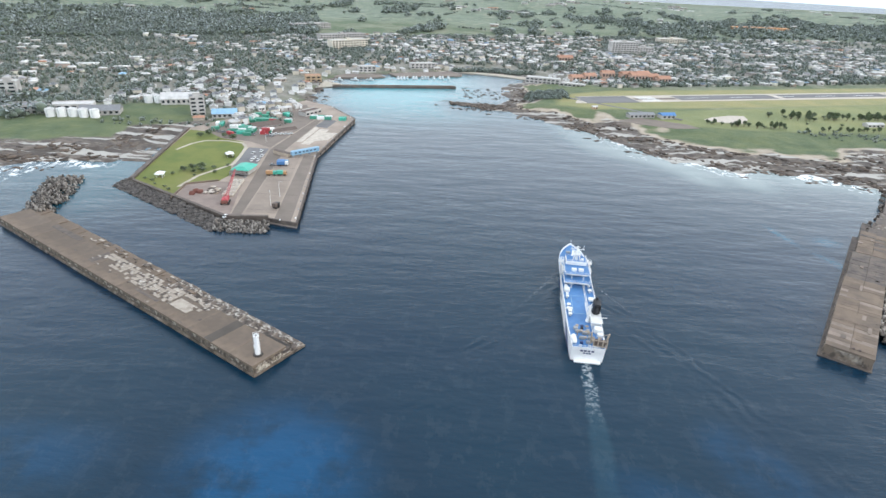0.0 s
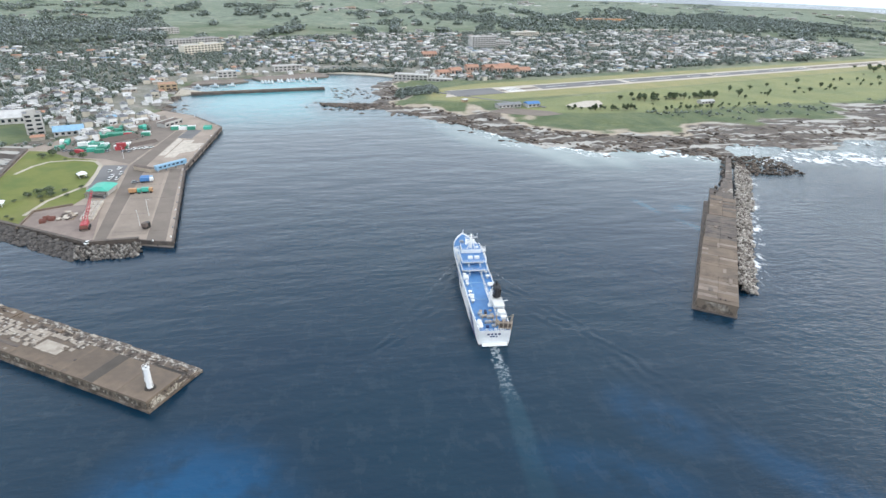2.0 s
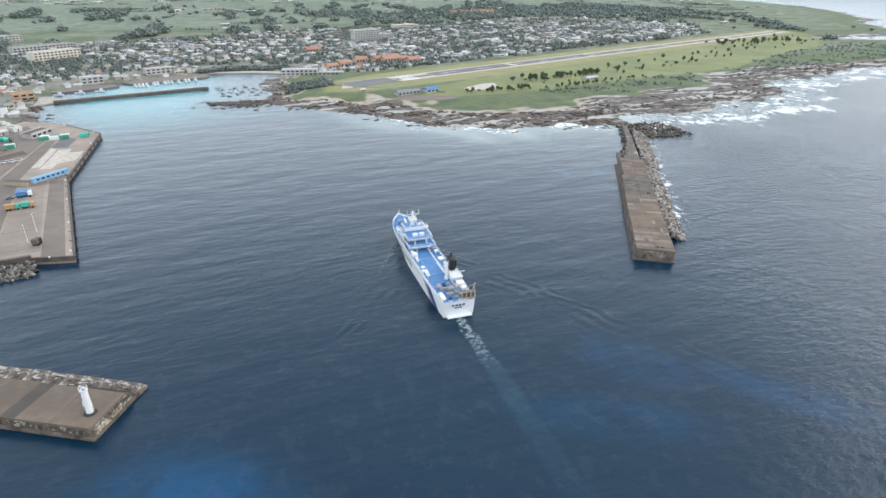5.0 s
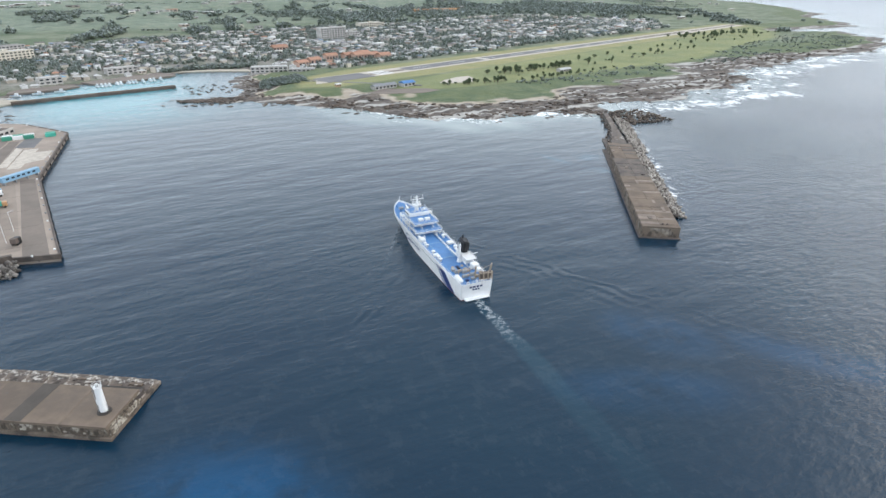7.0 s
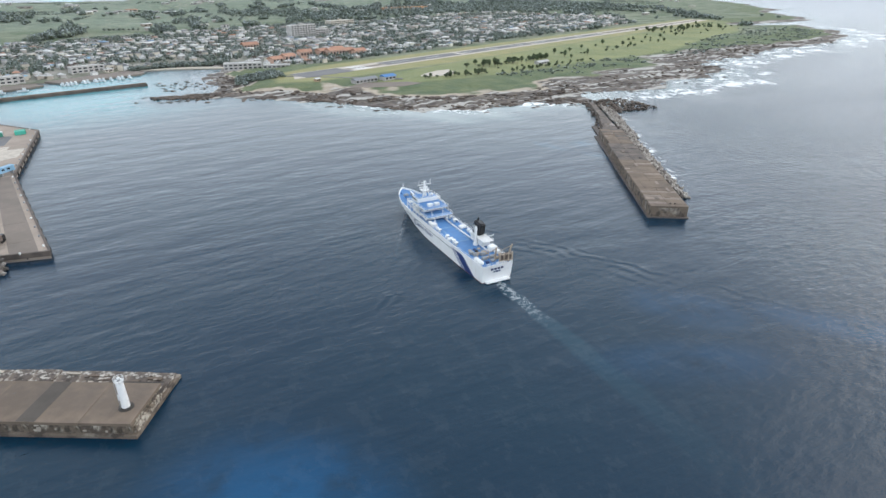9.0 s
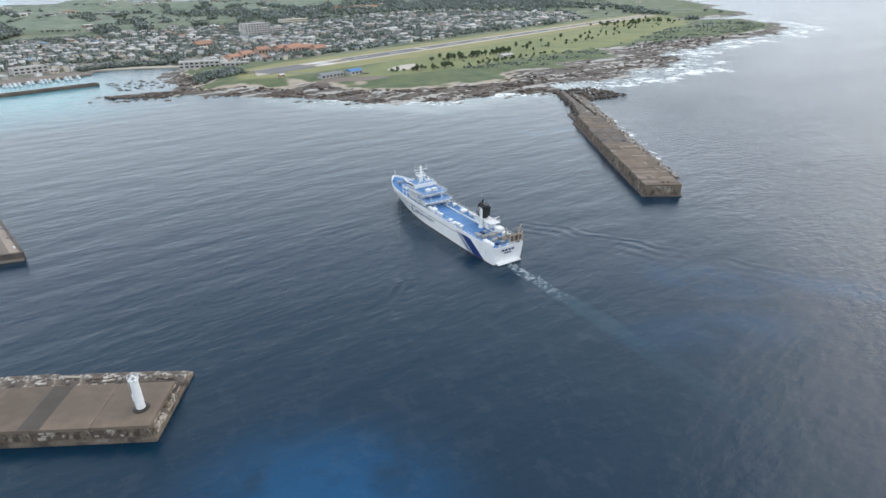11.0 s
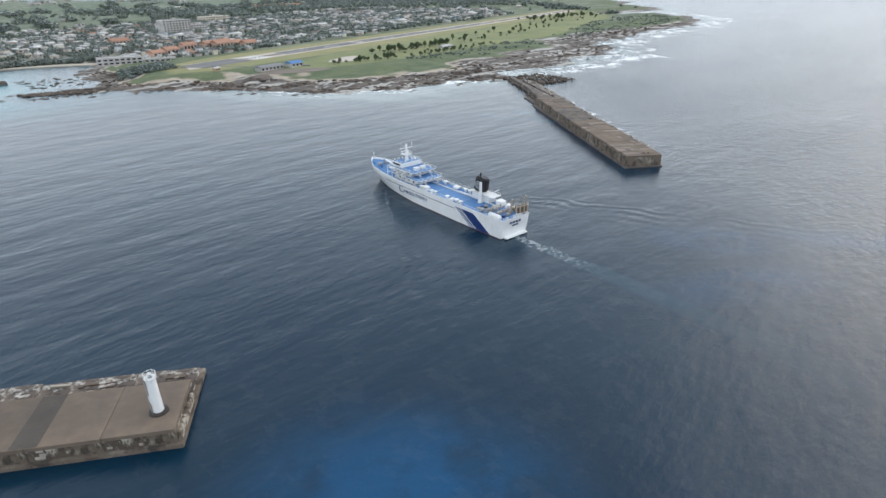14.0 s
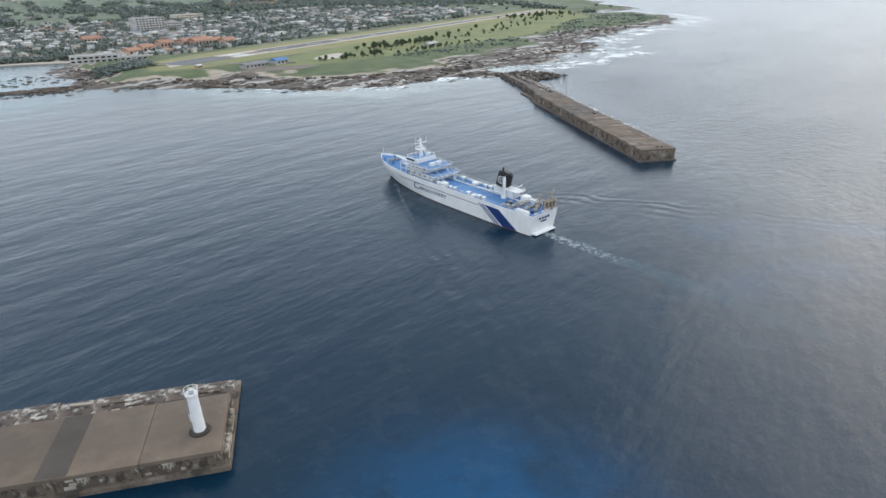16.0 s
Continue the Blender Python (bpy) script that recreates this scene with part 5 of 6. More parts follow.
crane = thing("crawler_crane", "red crawler crane with its lattice boom lowered", "crane", pose(-134.5, 303, QZ, 0, 0, 11))
for sx in (-1.9, 1.9):
    tr_bm = block((sx - 0.45, -3.2, 0), (sx + 0.45, 3.2, 1.1), 0.3)
    part("track", tr_bm, M_TYRE, crane)
part("turntable", rod(bmesh.new(), (0, 0, 0.8), (0, 0, 1.5), 1.3, n=14), M_GREY, crane)
house = part("machine_house", block((-1.6, -3.6, 1.5), (1.6, 1.6, 3.4), 0.12), M_RED, crane)
part("cab", block((0.5, 1.6, 1.4), (1.7, 3.2, 3.6), 0.1), M_RED, house)
part("cab_window", block((0.6, 3.16, 2.2), (1.6, 3.26, 3.4)), M_GLASS, house)
part("counterweight", block((-1.8, -4.4, 1.3), (1.8, -3.6, 3.0), 0.1), M_RUST, house)
boom = bmesh.new()
for sx in (-0.7, 0.7):
    for sz in (-0.5, 0.5):
        rod(boom, (sx, 2.0, 2.4 + sz), (sx * 0.5, 37.0, 7.5 + sz * 0.5), 0.13, n=5)
for k in range(24):
    u0, u1 = k / 24, (k + 1) / 24
    y0, y1, z0, z1, w0, w1 = 2 + 35 * u0, 2 + 35 * u1, 2.4 + 5.1 * u0, 2.4 + 5.1 * u1, 0.7 - 0.35 * u0, 0.7 - 0.35 * u1
    sg = 1 if k % 2 else -1
    for dz in (-0.45, 0.45):
        rod(boom, (sg * w0, y0, z0 + dz), (-sg * w1, y1, z1 + dz), 0.07, n=4)
part("boom", boom, M_RED, crane, "red lattice boom")
part("gantry_mast", rod(bmesh.new(), (0, -2.6, 3.2), (0, -1.0, 6.6), 0.18, n=6), M_RED, crane)
part("boom_cable", rod(bmesh.new(), (0, -1.0, 6.6), (0, 36.5, 7.8), 0.05, n=4), M_BLACK, crane)

for x, y, turn in ((-158, 313.5, 12), (-154.8, 316.5, 5), (-157.5, 317.5, 40)):
    o = thing("steel_frame_stack", "rust red steel frames stacked in the yard", "steel stack", pose(x, y, QZ, 0, 0, turn), "steel stacks")
    for k in range(5):
        part("beam", block((-1.4, -1.6 + k * 0.75, 0.2 * (k % 2)), (1.4, -1.3 + k * 0.75, 1.5 + 0.2 * (k % 2)), 0.03), M_RUST, o)
for k in range(14):
    x, y = -151 + (k % 4) * 1.9 + rng.uniform(-0.4, 0.4), 316 + (k // 4) * 3.0 + rng.uniform(-0.5, 0.5)
    o = thing("formwork_stack", "pale steel formwork stacked on the yard gravel", "formwork", pose(x, y, QZ, 0, 0, rng.uniform(-20, 20)), "formwork stacks")
    for j in range(3):
        part("panel", block((-0.8, -1.2, 0.05 + j * 0.4), (0.8, 1.2, 0.4 + j * 0.4), 0.04), rng.choice((M_TAN, M_CONCRETE_PALE, M_ROOF_BROWN)), o)
for i in range(3):
    for k in range(9):
        x, y = -139.5 + i * 2.2 - 0.06 * k, 314 + k * 3.0
        o = thing("concrete_block", "pale precast concrete block in a row", "concrete block", pose(x - k * 0.25, y, QZ, 0, 0, 6), "precast blocks")
        part("block_body", block((-0.95, -1.3, 0), (0.95, 1.3, 1.4 + 0.2 * (k % 2)), 0.12), M_CONCRETE_PALE, o)
        part("lifting_eye", block((-0.2, -0.2, 1.4), (0.2, 0.2, 1.75)), M_GREY, o)

footbridge = thing("boarding_gangway", "long light blue covered boarding gangway", "gangway", pose(-121.5, 391.5, QZ, 0, 0, math.degrees(math.atan2(15.5, 16))))
part("covered_walk", block((0, -1.3, 1.5), (21.5, 1.3, 4.2), 0.15), M_BLUE_PALE, footbridge)
part("walk_roof", block((-0.2, -1.5, 4.2), (21.7, 1.5, 4.4), 0.05), M_BLUE_PALE, footbridge)
for x in (1, 7, 14, 20):
    part("leg", block((x - 0.2, -1.2, 0), (x + 0.2, 1.2, 1.5)), M_GREY, footbridge)
for x in range(2, 20, 3):
    part("window", block((x, -1.36, 2.7), (x + 1.6, -1.28, 3.6)), M_GLASS, footbridge)
tail = thing("gangway_stair", "brown covered stair leading to the gangway", "gangway", pose(-136, 400, QZ, 0, 0, -32))
part("stair_body", block((0, -1.4, 0.0), (15, 1.4, 2.6), 0.1), M_TAN, tail)
part("stair_roof", block((-0.2, -1.6, 2.6), (15.2, 1.6, 2.8), 0.04), M_ROOF_BROWN, tail)


def truck(x, y, turn, bodym, cabm, length, label):
    o = thing("truck", label, "truck", pose(x, y, QZ + 0.05, 0, 0, turn), "parked vehicles")
    part("load_body", block((-length / 2, -1.2, 0.9), (length / 2 - 2.2, 1.2, 3.1), 0.08), bodym, o)
    cab = part("cab", block((length / 2 - 2.0, -1.15, 0.6), (length / 2, 1.15, 2.8), 0.18), cabm, o)
    part("windscreen", block((length / 2 - 0.06, -1.0, 1.7), (length / 2 + 0.03, 1.0, 2.5)), M_GLASS, cab)
    part("chassis", block((-length / 2, -0.5, 0.5), (length / 2 - 0.4, 0.5, 0.9)), M_BLACK, o)
    for wx in (-length / 2 + 1.0, -length / 2 + 2.2, length / 2 - 1.0):
        for wy in (-1.15, 1.15):
            part("wheel", rod(bmesh.new(), (wx, wy - 0.15, 0.5), (wx, wy + 0.15, 0.5), 0.5, n=12), M_TYRE, o)


truck(-122.5, 373, 8, M_BLUE, M_WHITE, 7.4, "blue cargo truck with white cab on the quay")
truck(-123, 376.2, 8, M_BLUE, M_BLUE_PALE, 7, "blue flatbed truck parked beside another")
truck(-124, 353, 4, M_ORANGE, M_TEAL, 6.5, "orange bodied truck with teal cab on the quay")
truck(-117.5, 354, 4, M_TEAL, M_ORANGE, 6, "teal and orange tank truck on the quay")
truck(-105, 300, 70, M_ROOF_BROWN, M_BLACK, 4.2, "small dark loader standing on the quay")


def car(x, y, turn, m, z=QZ + 0.05):
    o = thing("car", "small parked car with dark windows", "car", pose(x, y, z, 0, 0, turn), "parked vehicles")
    bb = block((-2.0, -0.85, 0.3), (2.0, 0.85, 0.95), 0.15)
    part("body", bb, m, o)
    cb = prism(bmesh.new(), [(-1.5, -0.78), (0.9, -0.78), (0.9, 0.78), (-1.5, 0.78)], 0.95, 1.5)
    for v in cb.verts:
        if v.co.z > 1.2:
            v.co.x = v.co.x * 0.72 - 0.1
            v.co.y *= 0.85
    part("cabin", cb, M_GLASS, o)
    part("roof", block((-1.1, -0.62, 1.5), (0.5, 0.62, 1.54)), m, o)
    for wx in (-1.25, 1.25):
        for wy in (-0.8, 0.8):
            part("wheel", rod(bmesh.new(), (wx, wy - 0.1, 0.32), (wx, wy + 0.1, 0.32), 0.32, n=10), M_TYRE, o)
    return o


first_car = car(-127, 283.6, 60, M_WHITE)
for k in (1, 2, 4, 8, 9, 13):
    copy_thing(first_car, pose(-150 + (k % 3) * 4.2 + rng.uniform(-0.3, 0.3), 380 + (k // 3) * 5.2, QZ + 0.05, 0, 0, 86 + rng.uniform(-4, 4)))
grey_car = car(-129, 372, 10, M_GREY)
for k in (0, 1, 3, 4, 7, 8, 11, 12):
    copy_thing(grey_car, pose(-194 + k * 3.6 + rng.uniform(-0.5, 0.5), 446 - k * 0.4, QZ + 0.05, 0, 0, 70))
for k in range(5):
    copy_thing(first_car, pose(-152 + k * 3.4, 446 + k, QZ + 0.05, 0, 0, 60))


def container(x, y, turn, m, z=0.0, label="green steel freight container on the terminal yard"):
    o = thing("freight_container", label, "container", pose(x, y, QZ + 0.03 + z, 0, 0, turn), "freight containers")
    b = bmesh.new()
    box(b, (-3.0, -1.2, 0), (3.0, 1.2, 2.5))
    for k in range(12):
        for sy in (-1.2, 1.2):
            box(b, (-2.8 + k * 0.48, sy - 0.05, 0.2), (-2.55 + k * 0.48, sy + 0.05, 2.3))
    part("shell", b, m, o)
    part("door", block((2.98, -1.1, 0.1), (3.06, 1.1, 2.4)), m, o)
    return o


green_box = container(-170, 441, 8, M_GREEN)
teal_box = container(-176, 444, 8, M_TEAL, label="teal steel freight container on the terminal yard")
red_box = container(-183, 441, -30, M_RED, label="red steel freight container on the terminal yard")
white_box = container(-160, 450, 8, M_WHITE, label="white steel freight container on the terminal yard")
for k in range(46):
    if k % 5 == 3:
        continue
    src = rng.choice((green_box, green_box, teal_box, white_box, red_box if k % 4 == 0 else green_box))
    if k < 26:
        x, y, z = -184 + (k % 5) * 6.6 + rng.uniform(-0.8, 0.8), 447 + (k // 5 % 4) * 3.6, 2.55 * (k > 22)
    elif k < 36:
        x, y, z = -176 + (k % 5) * 6.3, 486 + (k // 5 % 2) * 3, 0.0
    else:
        x, y, z = -133 + (k % 5) * 6.3, 503 + (k // 5 % 2) * 4.0, 0.0
    copy_thing(src, pose(x, y + rng.uniform(-0.3, 0.3), QZ + 0.03 + z, 0, 0, 8 + rng.uniform(-3, 3)))


# loose rows of boxes and crates about the terminal
for k in range(34):
    x, y = rng.uniform(-206, -146), rng.uniform(452, 512)
    if edge_distance(np.array([x]), np.array([y]), QUAY)[0] < 4 or any(math.hypot(x - a, y - b) < 15 for a, b in ((-150, 461), (-166, 473), (-209, 498), (-163, 487))):
        continue
    copy_thing(rng.choice((green_box, teal_box, teal_box, white_box, green_box)), pose(x, y, QZ + 0.03, 0, 0, rng.choice((8, 42, 98)) + rng.uniform(-5, 5)))


def street_lamp(x, y, z, turn=0):
    o = thing("street_lamp", "tall grey quay lamp with a single arm", "lamp", pose(x, y, z, 0, 0, turn), "quay lamps")
    pole = part("pole", rod(bmesh.new(), (0, 0, 0), (0, 0, 9.0), 0.11, 0.06, n=6), M_WHITE, o)
    part("arm", rod(bmesh.new(), (0, 0, 8.9), (1.6, 0, 9.2), 0.06, n=5), M_WHITE, o)
    part("lamp_head", block((1.4, -0.15, 9.1), (2.2, 0.15, 9.28), 0.04), M_GREY, o)
    return o


lamp_one = street_lamp(-108, 317, QZ)
for x, y in ((-109, 303), (-150, 425)):
    copy_thing(lamp_one, pose(x, y, QZ, 0, 0, rng.uniform(0, 360)))


# ---- airfield and golf links ----
AZ = 6.25
runway = thing("runway", "long grey airstrip with pale worn concrete sections", "runway", kind="structure")
part("shoulder", prism(bmesh.new(), [(113, 611), (1192, 944), (1183, 979), (123, 648)], AZ - 1.0, AZ + 0.1), M_CONCRETE_PALE, runway)
r0, r1 = Vector((122, 629)), Vector((1182, 960))
rdir = (r1 - r0).normalized()
rnorm = Vector((-rdir.y, rdir.x))
rlen = (r1 - r0).length


def on_runway(u0, u1, v0, v1):
    return [(r0 + rdir * u + rnorm * v)[:] for u, v in ((u0, v0), (u1, v0), (u1, v1), (u0, v1))]


for u0, u1, v0, v1, m in ((0, 62, -16, 16, M_ASPHALT), (118, 250, -9, 13, M_ASPHALT), (260, 420, -7, 12, M_ASPHALT), (425, 640, -8, 9, M_ASPHALT), (650, 860, -6, 9, M_ROAD), (870, 1105, -5, 7, M_ROAD),
                          (64, 116, -5, 4, M_ROAD)):
    part("asphalt_section", prism(bmesh.new(), on_runway(u0, u1, v0, v1), AZ, AZ + 0.16), m, runway)
for k in range(8):
    part("threshold_mark", prism(bmesh.new(), on_runway(70, 92, -12 + k * 3.2, -10.6 + k * 3.2), AZ + 0.1, AZ + 0.2), M_WHITE, runway)
for u in range(130, 1090, 60):
    part("centre_line", prism(bmesh.new(), on_runway(u, u + 30, 0.5, 1.4), AZ + 0.1, AZ + 0.2), M_WHITE, runway)
for k in range(5):
    part("perimeter_road", prism(bmesh.new(), strip_poly((96 + k * 22, 648 - k * 17.5), (96 + (k + 1) * 22, 648 - (k + 1) * 17.5), 2, 2), 3, AZ + 0.25 - 0.1 * k), M_ASPHALT, runway)

pond = part("pond", prism(bmesh.new(), POND, 3, 6.05), M_CONCRETE_PALE)
tagged(pond, "pale drained pond on the golf links", "pond", kind="structure")
lot = part("car_park", prism(bmesh.new(), CAR_PARK, 3, 5.12), M_ROAD)
tagged(lot, "dark asphalt car park beside the links", "car park", kind="structure")


def ground_z(x, y):
    return float(land_height(np.array([x]), np.array([y]))[0][0])


def club(name, label, x, y, turn, sx, sy, h, wallm, roofm, category="building"):
    """A long low building: walls, a gabled roof, windows and a door."""
    z = ground_z(x, y) - 0.3
    o = thing(name, label, category, pose(x, y, z, 0, 0, turn))
    part("wall", block((-sx / 2, -sy / 2, -1), (sx / 2, sy / 2, h)), wallm, o)
    b = bmesh.new()
    e = 0.6
    v = [b.verts.new(c) for c in ((-sx / 2 - e, -sy / 2 - e, h), (sx / 2 + e, -sy / 2 - e, h), (sx / 2 + e, sy / 2 + e, h), (-sx / 2 - e, sy / 2 + e, h), (-sx / 2 - e, 0, h + sy * 0.22), (sx / 2 + e, 0, h + sy * 0.22))]
    for q in ((0, 1, 5, 4), (2, 3, 4, 5), (0, 4, 3), (1, 2, 5), (3, 2, 1, 0)):
        b.faces.new([v[i] for i in q])
    part("roof", b, roofm, o)
    n = max(2, int(sx / 4))
    for k in range(n):
        x0 = -sx / 2 + (k + 0.25) * sx / n
        part("window", block((x0, -sy / 2 - 0.05, h * 0.35), (x0 + sx / n * 0.5, -sy / 2 + 0.05, h * 0.8)), M_GLASS, o)
    return o


club("clubhouse", "low clubhouse with a grey roof by the links", 168, 567, 14, 26, 8, 3.4, M_WALL, M_ROOF_GREY)
club("clubhouse", "small building with a bright blue gabled roof", 193, 567, 14, 14, 9, 3.6, M_WALL, M_BLUE)
club("golf_hut", "white flat hut on the golf links", 395, 575, 10, 18, 7, 2.8, M_WALL, M_ROOF_WHITE)
club("airfield_hut", "small cream equipment hut by the shore", 128, 588, 20, 5, 4, 2.8, M_OCHRE, M_ROOF_WHITE)

# ---- large buildings of the town ----


def slab_building(name, label, x, y, turn, sx, sy, floors, wallm, roofm, category="building"):
    """A flat-roofed block with bands of windows on each floor and a parapet."""
    z = ground_z(x, y) - 0.4
    h = floors * 3.2
    o = thing(name, label, category, pose(x, y, z, 0, 0, turn))
    part("wall", block((-sx / 2, -sy / 2, -2), (sx / 2, sy / 2, h)), wallm, o)
    part("roof", block((-sx / 2 + 0.3, -sy / 2 + 0.3, h), (sx / 2 - 0.3, sy / 2 - 0.3, h + 0.25)), roofm, o)
    for a, b in (((-sx / 2, -sy / 2), (sx / 2, -sy / 2 + 0.3)), ((-sx / 2, sy / 2 - 0.3), (sx / 2, sy / 2))):
        part("parapet", block((*a, h), (*b, h + 0.9)), wallm, o)
    if floors > 2:
        part("stair_head", block((-3, -2, h), (3, 3, h + 3.0)), wallm, o)
    n = max(2, int(sx / 5))
    for f in range(floors):
        for k in range(n):
            x0 = -sx / 2 + (k + 0.2) * sx / n
            part("window", block((x0, -sy / 2 - 0.06, f * 3.2 + 1.0), (x0 + sx / n * 0.6, -sy / 2 + 0.05, f * 3.2 + 2.5)), M_GLASS, o)
    return o


M_CREAM = paint("cream_wall", (0.62, 0.565, 0.47), 0.85)
M_PINK = paint("salmon_wall", (0.62, 0.42, 0.33), 0.85)
for args in (("hospital", "large white multi-storey hospital with banded windows", 262, 1034, 12, 46, 16, 6, M_WALL, M_ROOF_WHITE),
             ("hospital_wing", "white lower wing of the hospital", 300, 1045, 12, 30, 14, 3, M_WALL, M_ROOF_WHITE),
             ("town_office", "long pale office block with flat roof", 388, 1180, 14, 56, 18, 3, M_CREAM, M_ROOF_WHITE),
             ("school", "long white school block with rows of windows", -294, 1150, 40, 78, 14, 3, M_WALL, M_ROOF_WHITE),
             ("school", "long white school block with rows of windows", -214, 1040, 38, 84, 14, 3, M_WALL, M_ROOF_GREY),
             ("school", "broad cream school block among trees", -186, 950, 40, 62, 16, 4, M_CREAM, M_ROOF_WHITE),
             ("apartment_tower", "tall white apartment tower with small windows", -392, 495, 20, 14, 12, 6, M_WALL, M_ROOF_WHITE),
             ("factory", "long white factory shed near the reef", -362, 468, 18, 34, 14, 2, M_WALL, M_ROOF_GREY),
             ("factory", "pale factory hall with flat roof", -330, 480, 18, 32, 14, 2, M_WALL, M_ROOF_WHITE),
             ("silo_house", "tall grey mill building near the quay", -232, 498, 25, 12, 10, 5, M_WALL, M_ROOF_GREY),
             ("warehouse", "white harbour warehouse with loading doors", -140, 520, 60, 20, 9, 2, M_WALL, M_ROOF_BROWN),
             ("harbour_hall", "ochre harbour hall by the basin", -178, 688, 20, 18, 12, 2, M_OCHRE, M_TILE),
             ("harbour_office", "white office block beside the basin", -128, 768, 20, 22, 12, 2, M_WALL, M_ROOF_WHITE),
             ("harbour_office", "white office block beside the basin", -60, 815, 20, 34, 11, 2, M_WALL, M_ROOF_WHITE),
             ("beach_hotel", "low white beach hotel with broad flat roofs", 96, 748, -14, 42, 14, 2, M_WALL, M_ROOF_WHITE),
             ("beach_hotel", "low white beach hotel with broad flat roofs", 130, 730, -20, 30, 10, 1, M_WALL, M_ROOF_WHITE)):
    slab_building(*args)
for x, y, sx, sy in ((140, 770, 15, 12), (158, 776, 15, 12), (184, 790, 16, 12), (208, 792, 14, 12), (222, 783, 22, 15), (240, 788, 18, 13), (252, 775, 16, 13), (232, 802, 18, 12), (150, 930, 22, 14)):
    club("apartment_house", "salmon coloured house with an orange tiled roof", x, y, rng.uniform(5, 25), sx, sy, rng.uniform(5, 7), M_PINK, M_TILE, "house")
club("terminal_shed", "white terminal shed with a dark brown roof", -150, 461, 42, 26, 13, 5, M_WALL, M_ROOF_BROWN, "warehouse")
club("terminal_shed", "dark roofed store beside the terminal", -166, 473, 42, 24, 12, 4, M_WALL, M_ROOF_BROWN, "warehouse")
club("store_shed", "long shed with a light blue roof", -209, 498, 20, 20, 14, 4, M_WALL, M_BLUE_PALE, "warehouse")
club("store_shed", "grey shed with a wide gabled roof", -262, 530, 18, 30, 20, 5, M_WALL, M_ROOF_WHITE, "warehouse")
club("store_shed", "long low shed with a grey metal roof", -305, 478, 18, 30, 15, 4, M_WALL, M_ROOF_GREY, "warehouse")

proto_tank = thing("storage_tank", "white cylindrical storage tank with a low cone roof", "tank", pose(-335, 458, ground_z(-335, 458)), "storage tanks")
part("shell", rod(bmesh.new(), (0, 0, -1), (0, 0, 6.4), 3.6, n=20), M_WHITE, proto_tank)
part("tank_roof", rod(bmesh.new(), (0, 0, 6.4), (0, 0, 7.4), 3.7, 0.4, n=20), M_ROOF_WHITE, proto_tank)
part("ladder", rod(bmesh.new(), (0, -3.7, 0), (0, -3.7, 6.8), 0.12, n=5), M_GREY, proto_tank)
for x, y in ((-327, 460), (-319, 462), (-311, 463), (-303, 465), (-287, 522), (-279, 524), (-271, 526)):
    copy_thing(proto_tank, pose(x, y, ground_z(x, y)))

# inner harbour: long low mole, wharf and beach
mole = thing("harbour_mole", "long low dark concrete mole across the basin", "breakwater", kind="structure")
m0, m1 = Vector((-150, 662)), Vector((-12, 691))
for k in range(14):
    a, b = m0.lerp(m1, k / 14 + 0.001), m0.lerp(m1, (k + 1) / 14 - 0.001)
    part("mole_block", prism(bmesh.new(), strip_poly(a, b, 2.2, 2.2), -3, 2.0), M_CONCRETE_DARK, mole)
    part("mole_cap", prism(bmesh.new(), strip_poly(a, b, -0.3, 1.9), 2.0, 2.9), M_CONCRETE, mole)
for name, pts, label in (("wharf", [(-160, 716), (-112, 728), (-100, 738), (-108, 750), (-160, 742)], "grey concrete fishing wharf"), ("wharf", [(-85, 742), (-10, 768), (-5, 780), (-20, 800), (-100, 764)], "grey concrete fishing wharf"),
                         ("beach", [(-8, 801), (12, 797), (42, 788), (76, 770), (90, 778), (48, 802), (10, 806)], "narrow pale sand beach"), ("beach", [(-165, 655), (-146, 664), (-140, 676), (-150, 684), (-166, 690)], "small white sand beach")):
    tagged(part(name, prism(bmesh.new(), pts, -2, 1.6 if name == "wharf" else 1.1), M_ROAD if name == "wharf" else M_PATH), label, name, kind="structure")


def fishing_boat(x, y, turn):
    o = thing("fishing_boat", "small white fishing boat moored in the basin", "boat", pose(x, y, 0, 0, 0, turn), "moored boats")
    b = prism(bmesh.new(), [(-1.3, -4.5), (1.3, -4.5), (1.5, 1.0), (0.2, 5.2), (-0.2, 5.2), (-1.5, 1.0)], -0.3, 1.2)
    for v in b.verts:
        if v.co.z < 0:
            v.co.x *= 0.7
    part("hull", b, M_WHITE, o)
    part("deck", prism(bmesh.new(), [(-1.1, -4.2), (1.1, -4.2), (1.2, 1.0), (0.1, 4.4), (-0.1, 4.4), (-1.2, 1.0)], 1.2, 1.24), M_BLUE_PALE, o)
    part("wheelhouse", block((-0.9, -2.6, 1.2), (0.9, 0.2, 3.2), 0.1), M_WHITE, o)
    part("mast", rod(bmesh.new(), (0, -0.6, 3.2), (0, -0.6, 6.0), 0.07, n=5), M_GREY, o)
    return o


boat_one = fishing_boat(-84, 735, 20)
for k in (0, 1, 2, 4, 5, 7, 8, 9, 11, 13, 14, 16, 17, 19, 21):
    copy_thing(boat_one, pose(-80 + k * 3.6, 737 + k * 1.25 - 2.0 + rng.uniform(-1, 1), 0, 0, 0, 18 + rng.uniform(-6, 6)) if k < 17 else pose(-152 + (k - 17) * 9, 708 + (k - 17) * 2.2, 0, 0, 0, 80))

